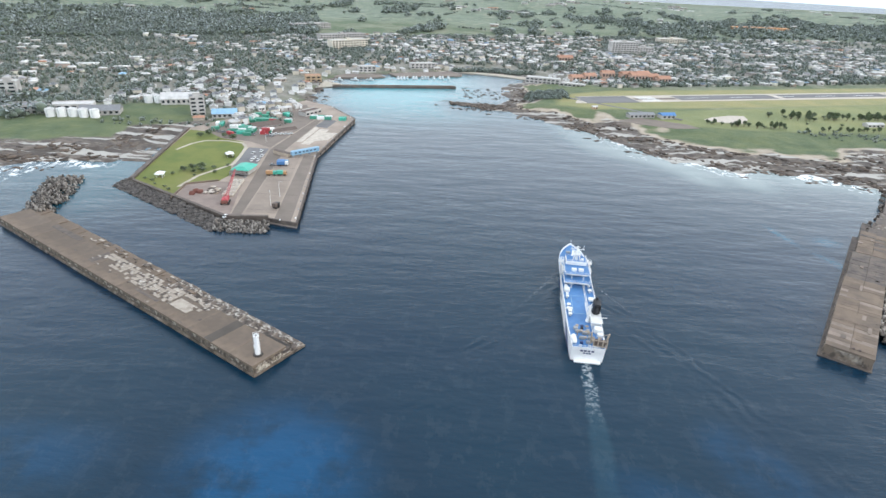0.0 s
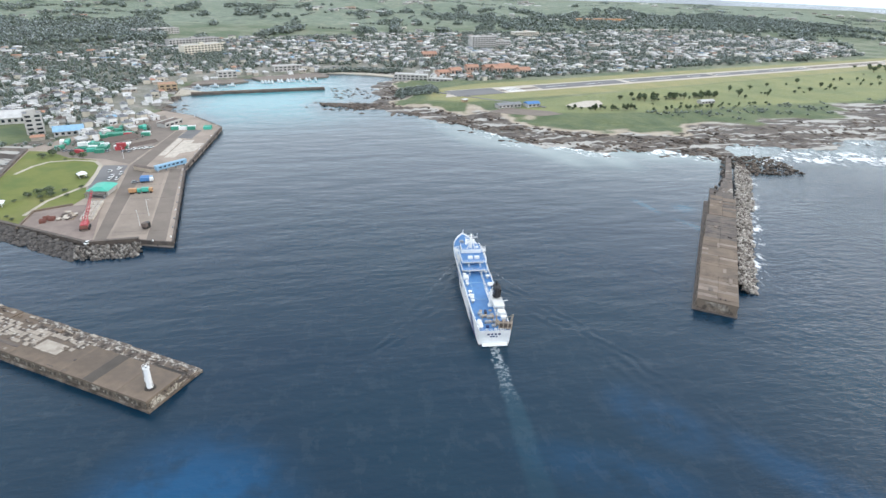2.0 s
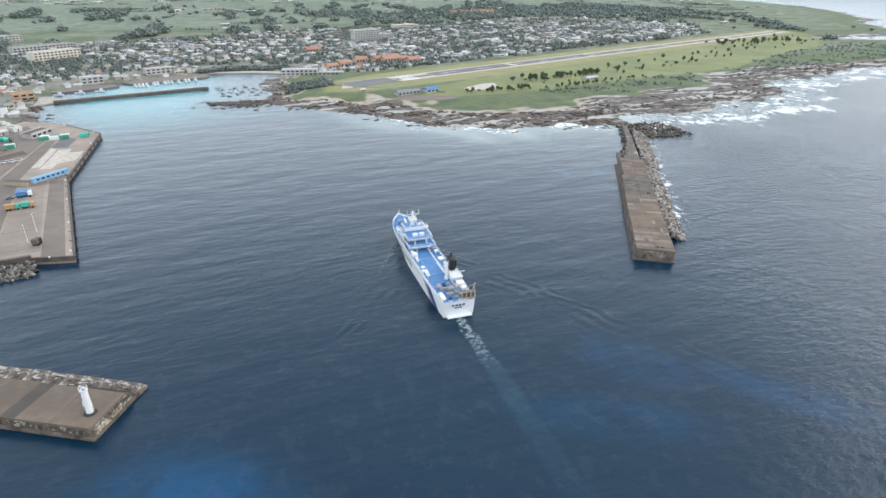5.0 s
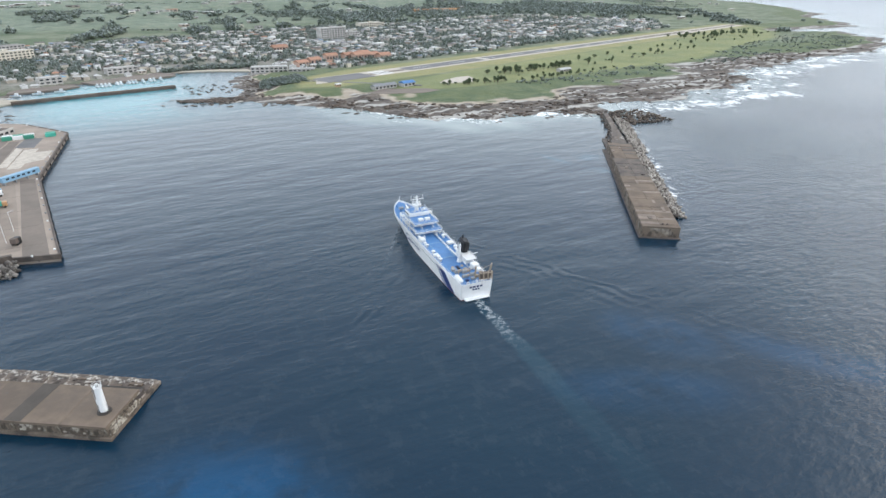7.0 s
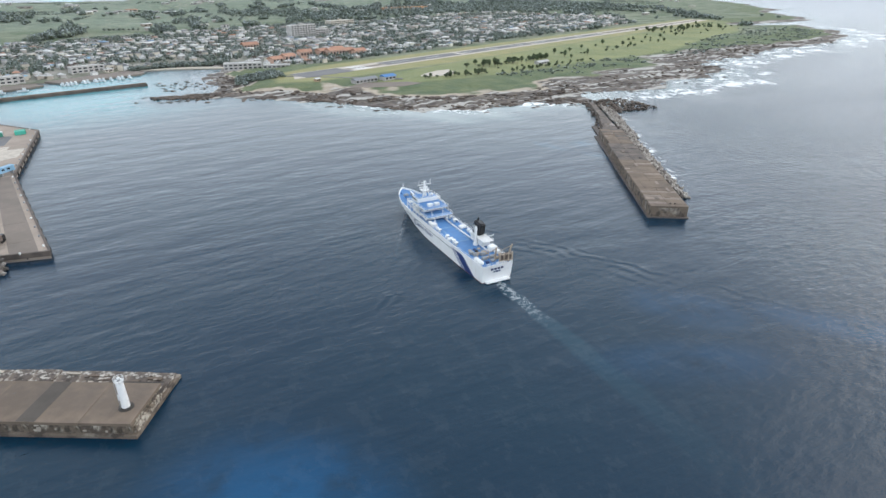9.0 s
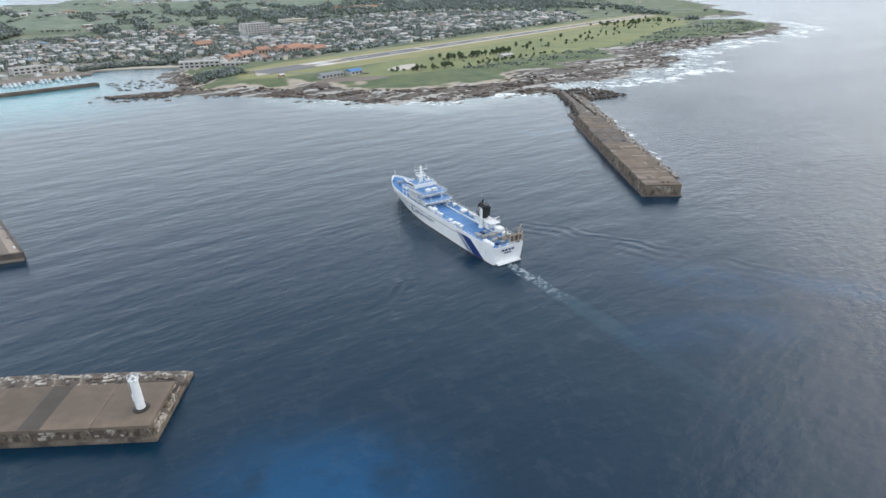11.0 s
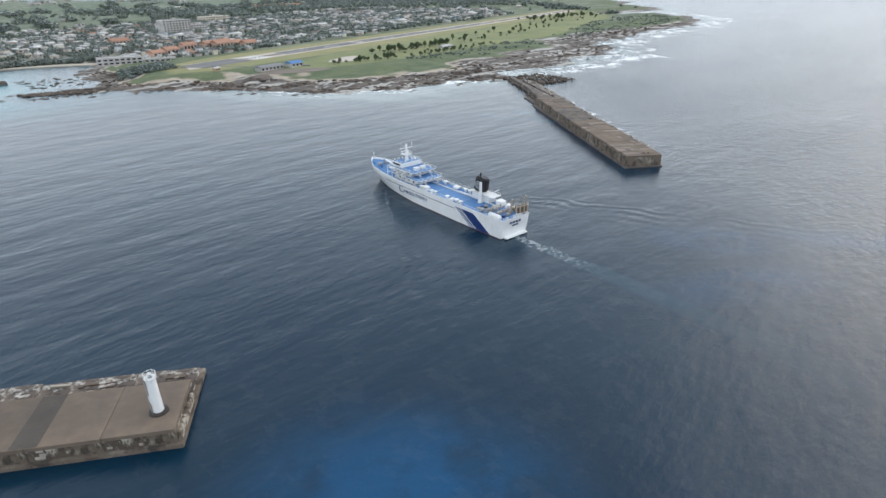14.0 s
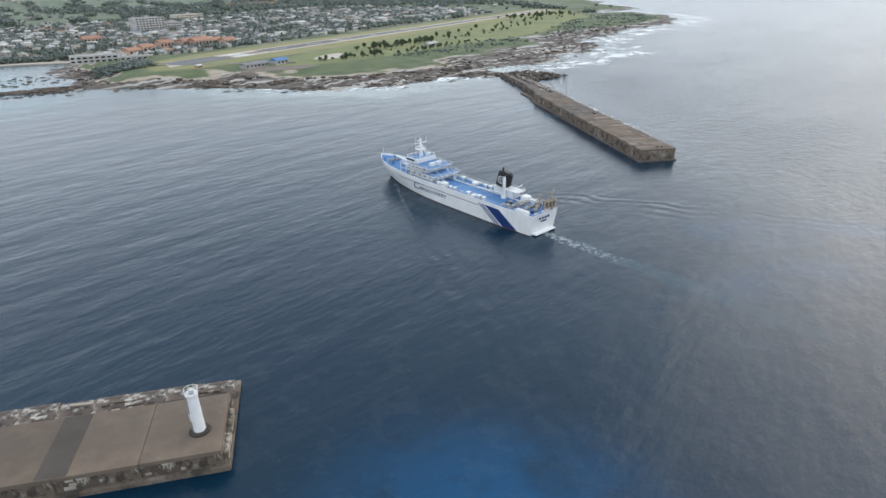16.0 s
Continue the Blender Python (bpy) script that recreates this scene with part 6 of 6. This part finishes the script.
# ---- houses ----
HOUSE_WALLS = [M_WALL, M_CREAM, M_WHITE, M_CONCRETE_PALE]
HOUSE_ROOFS = [M_ROOF_WHITE, M_ROOF_GREY, M_ROOF_WHITE, M_TILE, M_ROOF_BROWN, M_BLUE_PALE, M_ROOF_GREY, M_ROOF_WHITE]


def house_proto(k):
    sx, sy, h = ((7.5, 5.6, 2.7), (7, 5.8, 5.0), (6, 5.5, 2.8), (8.5, 6, 2.8), (7, 6.5, 3.0), (8, 6.2, 2.8), (6.2, 5.6, 5.2), (9, 6, 2.9))[k]
    flat = k in (1, 2, 4, 6, 7)
    roofm = HOUSE_ROOFS[k]
    colour = {M_ROOF_WHITE.name: "white", M_ROOF_GREY.name: "grey", M_TILE.name: "orange", M_ROOF_BROWN.name: "brown", M_BLUE_PALE.name: "light blue"}[roofm.name]
    o = thing("house", f"pale town house with a {colour} {'flat' if flat else 'gabled'} roof", "house", pose(0, 0, -500), "town houses")
    part("wall", block((-sx / 2, -sy / 2, -2), (sx / 2, sy / 2, h)), HOUSE_WALLS[k % 4], o)
    b = bmesh.new()
    if flat:
        box(b, (-sx / 2 - 0.5, -sy / 2 - 0.5, h), (sx / 2 + 0.5, sy / 2 + 0.5, h + 0.4))
        box(b, (-1.5, -1.2, h + 0.4), (1.4, 1.6, h + 1.8))
    else:
        v = [b.verts.new(c) for c in ((-sx / 2 - 0.7, -sy / 2 - 0.7, h), (sx / 2 + 0.7, -sy / 2 - 0.7, h), (sx / 2 + 0.7, sy / 2 + 0.7, h), (-sx / 2 - 0.7, sy / 2 + 0.7, h), (-sx / 2.6, 0, h + 1.3), (sx / 2.6, 0, h + 1.3))]
        for q in ((0, 1, 5, 4), (2, 3, 4, 5), (0, 4, 3), (1, 2, 5), (3, 2, 1, 0)):
            b.faces.new([v[i] for i in q])
    part("roof", b, roofm, o)
    for f in range(int(h // 2.9)):
        for x in (-sx * 0.3, sx * 0.22):
            part("window", block((x - 0.9, -sy / 2 - 0.06, f * 2.8 + 0.9), (x + 0.9, -sy / 2 + 0.05, f * 2.8 + 2.2)), M_GLASS, o)
    part("door", block((-0.45, -sy / 2 - 0.07, 0), (0.45, -sy / 2 + 0.05, 2.05)), M_ROOF_BROWN, o)
    return o


protos = [house_proto(k) for k in range(8)]
used = [False] * 8
tx, ty = np.meshgrid(np.arange(-700, 1100, 11.0), np.arange(460, 1400, 11.5))
tx, ty = tx.ravel() + pool.uniform(-3.4, 3.4, tx.size), ty.ravel() + pool.uniform(-3.4, 3.4, ty.size)
inside = (edge_distance(tx, ty, TOWN) > 0) & (edge_distance(tx, ty, COAST) > 12) & (edge_distance(tx, ty, QUAY) < -8) & (edge_distance(tx, ty, AIRFIELD) < -18)
# streets and green gaps
dense = 0.55 * waves(tx, ty, 230, 41) + 0.35 * waves(tx, ty, 70, 42) - 0.45 * step(-tx, 180, 420) + 0.25 * step(tx, -160, 0) - 0.35 * step(ty, 1050, 1250)
blocked = np.zeros(tx.size, bool)
for bx, by, br in ((262, 1034, 30), (300, 1045, 20), (388, 1180, 32), (-294, 1150, 40), (-214, 1040, 42), (-186, 950, 34), (-392, 495, 12), (-362, 468, 20), (-330, 480, 20), (-232, 498, 12), (-140, 520, 14), (-178, 688, 18),
                   (-128, 768, 16), (-60, 815, 20), (96, 748, 22), (130, 730, 16), (-150, 461, 16), (-166, 473, 16), (-209, 498, 14), (-262, 530, 20), (-305, 478, 18), (-320, 462, 24), (-279, 524, 16), (145, 772, 20), (190, 790, 18), (225, 788, 26), (245, 780, 22), (150, 930, 14)):
    blocked |= np.hypot(tx - bx, ty - by) < br
street = (np.mod(tx + 0.35 * ty, 92) < 8) | (np.mod(ty - 0.3 * tx, 76) < 8)
keep_house = inside & ~blocked & ~street & (dense + pool.uniform(-0.6, 0.6, tx.size) > 0.02)
hz, _ = land_height(tx, ty)
order = [k for k in np.argsort(np.hypot(tx + 60, ty - 560)) if keep_house[k]]
for n, k in enumerate(order[:290]):
    j = int(pool.choice(8, p=(0.18, 0.16, 0.18, 0.03, 0.12, 0.02, 0.11, 0.20)))
    m = pose(tx[k], ty[k], hz[k], 0, 0, 17 + pool.choice((0, 90, 180, 270)) + pool.uniform(-8, 8))
    if used[j]:
        copy_thing(protos[j], m)
    else:
        protos[j].matrix_basis, used[j] = m, True
for j, p in enumerate(protos):
    if not used[j]:
        p.matrix_basis = pose(tx[order[290 + j]], ty[order[290 + j]], hz[order[290 + j]], 0, 0, 17)

for k in range(34):
    x, y = pool.uniform(-204, -150), pool.uniform(466, 560)
    if edge_distance(np.array([x]), np.array([y]), QUAY)[0] > -30 and all(math.hypot(x - a, y - b) > r for a, b, r in ((-150, 461, 15), (-166, 473, 15), (-140, 520, 14), (-163, 487, 15), (-120, 505, 20), (-209, 498, 13))):
        copy_thing(protos[int(pool.choice((0, 1, 2, 6, 7, 2)))], pose(x, y, max(QZ, ground_z(x, y)), 0, 0, 40 + pool.choice((0, 90)) + pool.uniform(-8, 8)))


def far_house(flat):
    b = bmesh.new()
    box(b, (-0.5, -0.5, -0.4), (0.5, 0.5, 1.0))
    box(b, (-0.38, -0.52, 0.35), (-0.1, -0.49, 0.75), slot=2)
    box(b, (0.1, -0.52, 0.35), (0.38, -0.49, 0.75), slot=2)
    if flat:
        box(b, (-0.54, -0.54, 1.0), (0.54, 0.54, 1.1), slot=1)
    else:
        v = [b.verts.new(c) for c in ((-0.56, -0.58, 1.0), (0.56, -0.58, 1.0), (0.56, 0.58, 1.0), (-0.56, 0.58, 1.0), (-0.5, 0, 1.3), (0.5, 0, 1.3))]
        for q in ((0, 1, 5, 4), (2, 3, 4, 5), (0, 4, 3), (1, 2, 5), (3, 2, 1, 0)):
            f = b.faces.new([v[i] for i in q])
            f.material_index = 1
    bmesh.ops.triangulate(b, faces=b.faces[:])
    sl = [f.material_index for f in b.faces]
    v, f = arrays(b)
    return v, f, sl


FAR = [far_house(True), far_house(False)]
M_FAR_WALL = island_tones("far_house_wall", [(0.45, (0.55, 0.53, 0.50)), (0.25, (0.42, 0.385, 0.34)), (0.2, (0.62, 0.60, 0.50)), (0.1, (0.42, 0.34, 0.28))], 0.85)
M_FAR_ROOF = island_tones("far_house_roof", [(0.42, (0.74, 0.73, 0.71)), (0.22, (0.36, 0.36, 0.37)), (0.12, (0.18, 0.16, 0.15)), (0.05, (0.46, 0.24, 0.15)), (0.03, (0.22, 0.33, 0.46)), (0.16, (0.55, 0.52, 0.48))], 0.85)
items = []
for k in order[298:]:
    v, f, sl = FAR[0 if pool.rand() < 0.7 else 1]
    big = pool.rand() < 0.06
    items.append((v, f, sl, (tx[k], ty[k], hz[k]), radians(17) + pool.choice((0, 1.5708, 3.1416)) + pool.uniform(-0.12, 0.12),
                  (pool.uniform(5.5, 11) * (1.9 if big else 1), pool.uniform(4.2, 6.5) * (1.5 if big else 1), pool.choice((2.3, 2.5, 2.7, 4.4)) * (1.3 if big else 1))))
# farmsteads, greenhouses and sheds out in the fields
fx, fy = pool.uniform(-1500, 2100, 900), pool.uniform(900, 2700, 900)
fd = edge_distance(fx, fy, COAST)
fh, _ = land_height(fx, fy)
for k in np.nonzero((fd > 250) & (edge_distance(fx, fy, TOWN) < -20) & (waves(fx, fy, 480, 51) > 0.45))[0]:
    v, f, sl = FAR[k % 2]
    items.append((v, f, sl, (fx[k], fy[k], fh[k]), 0.3 + pool.uniform(-0.1, 0.1), (pool.uniform(10, 34), pool.uniform(8, 14), pool.uniform(3.2, 5))))
scatter_mesh("distant_houses", items, [M_FAR_WALL, M_FAR_ROOF, M_GLASS], "white and grey houses of the town spreading inland", "houses")
quarry = part("quarry", prism(bmesh.new(), [(630, 1490), (700, 1500), (775, 1512), (770, 1530), (690, 1522), (632, 1512)], 10, ground_z(700, 1508) + 9), paint("orange_earth", (0.55, 0.30, 0.16), 0.95))
tagged(quarry, "orange bare earth cutting on the wooded hillside", "quarry", kind="structure")


# ---- trees ----
def crown_bm(seed, clumps, spread, tall):
    r = random.Random(seed)
    b = bmesh.new()
    for _ in range(clumps):
        while True:
            p = Vector((r.uniform(-1, 1), r.uniform(-1, 1), r.uniform(-1, 1)))
            if 0.25 < p.length < 1:
                break
        s = r.uniform(0.16, 0.34)
        p = Vector((p.x * spread, p.y * spread, p.z * tall))
        verts = [b.verts.new(p + Vector((r.uniform(-s, s), r.uniform(-s, s), r.uniform(-s, s)))) for _ in range(5)]
        for q in ((0, 1, 2), (0, 2, 3), (0, 3, 4), (1, 2, 4), (1, 3, 4)):
            b.faces.new([verts[i] for i in q])
    return b


def tree_proto(seed, h, spread, label):
    o = thing("tree", label, "tree", pose(0, 0, -500), "trees of the links and park")
    t = rod(bmesh.new(), (0, 0, -0.5), (0.1 * h * 0.2, 0, h * 0.55), h * 0.035, h * 0.015, n=7)
    for a in range(5):
        rod(t, (0.05, 0, h * (0.32 + 0.05 * a)), (math.cos(a * 1.3) * spread * 0.6, math.sin(a * 1.3) * spread * 0.6, h * (0.55 + 0.07 * a)), h * 0.014, h * 0.005, n=5)
    part("trunk", t, M_BARK, o)
    c = crown_bm(seed, 150, 1.0, 1.0)
    for v in c.verts:
        v.co = Vector((v.co.x * spread, v.co.y * spread, h * 0.66 + v.co.z * h * 0.36 * (1 - 0.25 * abs(v.co.x))))
    part("crown", c, M_LEAF, o)
    return o


trees = [tree_proto(1, 7.5, 2.6, "dark green windblown pine on open grass"), tree_proto(2, 6.0, 3.0, "round dark green broadleaf tree"), tree_proto(3, 9.0, 2.3, "tall slender dark green pine"), tree_proto(4, 4.0, 2.4, "low dark green bushy tree")]
spots = []
for k in range(16):
    spots.append((rng.uniform(302, 358), rng.uniform(584, 604), 0.95))
for k in range(30):
    u = rng.random()
    spots.append((364 + 70 * u + rng.uniform(-4, 4), 598 + 10 * u + rng.uniform(-5, 5), 0.9))
for k in range(24):
    u = rng.random()
    spots.append((225 + 75 * u, 548 - 4 * u + rng.uniform(-3, 3), 0.75))
for k in range(70):
    u, v = rng.random(), rng.uniform(-1, 1)
    spots.append((320 + 780 * u + rng.uniform(-8, 8), 566 + 270 * u + 38 * v * (0.4 + u), rng.uniform(0.5, 1.1)))
for k in range(30):
    spots.append((820 + rng.uniform(0, 190), 790 + rng.uniform(-16, 16) + 20 * (k % 2), 1.2))
for k in range(30):
    u = rng.random()
    spots.append((300 + 170 * u, 536 + 30 * u + rng.uniform(-4, 4), 0.6))
for n, (x, y, s) in enumerate(spots):
    m = pose(x, y, ground_z(x, y), 0, 0, rng.uniform(0, 360)) @ Matrix.Diagonal((s, s, s, 1))
    p = trees[n % 4]
    if n < 4:
        p.matrix_basis = m
    else:
        copy_thing(p, m)
for x, y, s in ((-184, 432, 0.8), (-198, 436, 1.0), (-202, 430, 0.9), (-176, 427, 1.1), (-186, 424, 0.5), (-192, 347, 0.5), (-184, 345, 0.6), (-180, 352, 0.8), (-176, 356, 0.9), (-171, 358, 1.0), (-168, 352, 0.8), (-173, 350, 0.7),
                (-164, 360, 0.7), (-160, 352, 0.6), (-196, 334, 0.5), (-190, 331, 0.6), (-178, 322, 0.5), (-174, 318, 0.5), (-163, 384, 0.6), (-166, 388, 0.7), (-160, 384, 0.5), (-157, 366, 0.6), (-170, 344, 0.5), (-186, 326, 0.4)):
    copy_thing(trees[3 if s < 0.75 else 1], pose(x, y, QZ, 0, 0, rng.uniform(0, 360)) @ Matrix.Diagonal((s, s, s * 0.75, 1)))


def core_bm(seed):
    """A rough five-sided heart of foliage."""
    r = random.Random(seed)
    b = rod(bmesh.new(), (0, 0, -0.7), (0, 0, 0.55), 0.62, 0.42, n=5)
    for v in b.verts:
        v.co *= r.uniform(0.85, 1.15)
    return b


def far_crown(seed, clumps):
    c = crown_bm(seed, clumps, 1.0, 0.8)
    return arrays(c)


CROWNS = [far_crown(60 + k, 22) for k in range(5)]
SOLID = [arrays(lump(80 + k, 0.68, 0.85)) for k in range(3)]
GARDEN = [far_crown(70 + k, 15) for k in range(5)]
CORE = [arrays(core_bm(90 + k)) for k in range(3)]
items = []


def garden_tree(x, y, z, r):
    k = int(pool.randint(0, 1000))
    items.append((*CORE[k % 3], 0, (x, y, z + r * 0.5), pool.uniform(0, 6.28), (r, r, r * 0.85)))
    items.append((*GARDEN[k % 5], 0, (x, y, z + r * 0.65), pool.uniform(0, 6.28), (r * 1.15, r * 1.15, r)))


def wood(x, y, z, r):
    k = int(pool.randint(0, 1000))
    items.append((*SOLID[k % 3], 0, (x, y, z + r * 0.55), pool.uniform(0, 6.28), (r, r, r * 0.85)))
    items.append((*CROWNS[k % 5], 0, (x, y, z + r * 0.65), pool.uniform(0, 6.28), (r * 1.1, r * 1.1, r)))


gx = np.concatenate([pool.uniform(-1000, 1500, 14000), pool.uniform(-680, 1000, 19000)])
gy = np.concatenate([pool.uniform(430, 1900, 14000), pool.uniform(480, 1250, 19000)])
gd = edge_distance(gx, gy, COAST)
gt = edge_distance(gx, gy, TOWN)
gh, _ = land_height(gx, gy)
clear = (gd > 55) & (edge_distance(gx, gy, AIRFIELD) < -14) & (edge_distance(gx, gy, GOLF) < -8) & (edge_distance(gx, gy, QUAY) < -10)
houses_xy = np.array([(tx[k], ty[k]) for k in order])
cells = {(int(a // 6), int(b // 6)) for a, b in houses_xy}
left_wood = 1.1 * step(400 - np.hypot((gx + 620) * 0.8, gy - 1080), 0, 220)
right_wood = 1.2 * step(330 - np.abs(gy - (1400 + 0.28 * (gx - 500))), 0, 150) * step(gx, 250, 420)
cover = left_wood + right_wood + 0.5 * waves(gx, gy, 300, 61) + 0.55 * waves(gx, gy, 110, 62)
for k in np.nonzero(clear)[0]:
    near_house = any((int(gx[k] // 6) + i, int(gy[k] // 6) + j) in cells for i in (0,) for j in (0,))
    if near_house:
        continue
    if gt[k] > 0:
        if pool.rand() < 0.9:
            garden_tree(gx[k], gy[k], gh[k], pool.uniform(1.9, 4.3))
    elif cover[k] > 0.45 and (gy[k] > 780 or gx[k] < -260) and len(items) < 34000:
        wood(gx[k], gy[k], gh[k], pool.uniform(5, 9))
# the dark bushy headland and the belt behind the beach
for k in range(170):
    x, y = pool.uniform(62, 110), pool.uniform(628, 672)
    if edge_distance(np.array([x]), np.array([y]), COAST)[0] > 14:
        wood(x, y, ground_z(x, y), pool.uniform(1.8, 3.6))
for k in range(120):
    x = pool.uniform(-20, 90)
    y = 815 - abs(x - 20) * 0.25 + pool.uniform(-3, 8)
    wood(x, y, ground_z(x, y), pool.uniform(3.0, 4.8))
for k in range(260):
    u = pool.rand()
    wood(170 + 830 * u, 722 + 262 * u + pool.uniform(-6, 6), ground_z(170 + 830 * u, 722 + 262 * u), pool.uniform(2.4, 4.4))
# low scrub on the seaward side of the links
bx, by = pool.uniform(300, 1150, 5200), pool.uniform(440, 760, 5200)
bd = edge_distance(bx, by, COAST)
bh, _ = land_height(bx, by)
for k in np.nonzero((bd > 40 + 40 * (bx < 620)) & (edge_distance(bx, by, GOLF) < 6) & (bd < 190) & (waves(bx, by, 60, 91) > -0.1))[0][:1500]:
    wood(bx[k], by[k], bh[k] - 0.3, pool.uniform(0.8, 2.2))
# bushes along the back of the terminal and behind the reef
for k in range(150):
    x, y = pool.uniform(-222, -150), pool.uniform(446, 520)
    if k % 2:
        x, y = pool.uniform(-420, -225), pool.uniform(452, 470)
    z = max(QZ if edge_distance(np.array([x]), np.array([y]), QUAY)[0] > 0 else 0.0, ground_z(x, y))
    if any(math.hypot(x - a, y - b) < rr for a, b, rr in ((-150, 461, 16), (-166, 473, 16), (-176, 450, 20), (-209, 498, 15), (-362, 468, 20), (-330, 480, 22), (-320, 462, 26), (-305, 478, 20))):
        continue
    garden_tree(x, y, z, pool.uniform(0.9, 2.4))
# windbreaks between the inland fields
for k in range(150):
    x, y = pool.uniform(-1300, 1900), pool.uniform(1250, 2700)
    if edge_distance(np.array([x]), np.array([y]), COAST)[0] < 400 or edge_distance(np.array([x]), np.array([y]), TOWN)[0] > -60:
        continue
    a = radians(-18) + (1.57 if k % 4 == 0 else 0)
    z = ground_z(x, y)
    for j in range(int(pool.randint(6, 20))):
        wood(x + math.cos(a) * j * 8, y + math.sin(a) * j * 8, z, pool.uniform(2.5, 4.5))
scatter_mesh("woodland", items, M_CANOPY, "dense dark green trees between the houses and inland", "woodland")

# ---- added backdrop ring: haze painted as glow beyond the sea and the island ----
m, tr, p = blank("glowing_haze", 1.0)
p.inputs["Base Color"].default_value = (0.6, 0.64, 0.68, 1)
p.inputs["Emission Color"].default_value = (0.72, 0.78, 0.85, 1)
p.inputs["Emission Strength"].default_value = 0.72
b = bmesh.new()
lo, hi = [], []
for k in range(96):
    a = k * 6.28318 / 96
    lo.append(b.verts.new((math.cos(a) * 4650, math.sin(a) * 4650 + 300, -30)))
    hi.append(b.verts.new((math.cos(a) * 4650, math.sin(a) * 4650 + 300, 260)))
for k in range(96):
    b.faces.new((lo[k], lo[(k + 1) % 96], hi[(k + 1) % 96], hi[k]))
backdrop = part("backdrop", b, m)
tagged(backdrop, "glowing backdrop ring painted as pale haze over the horizon", "sky", kind="structure")
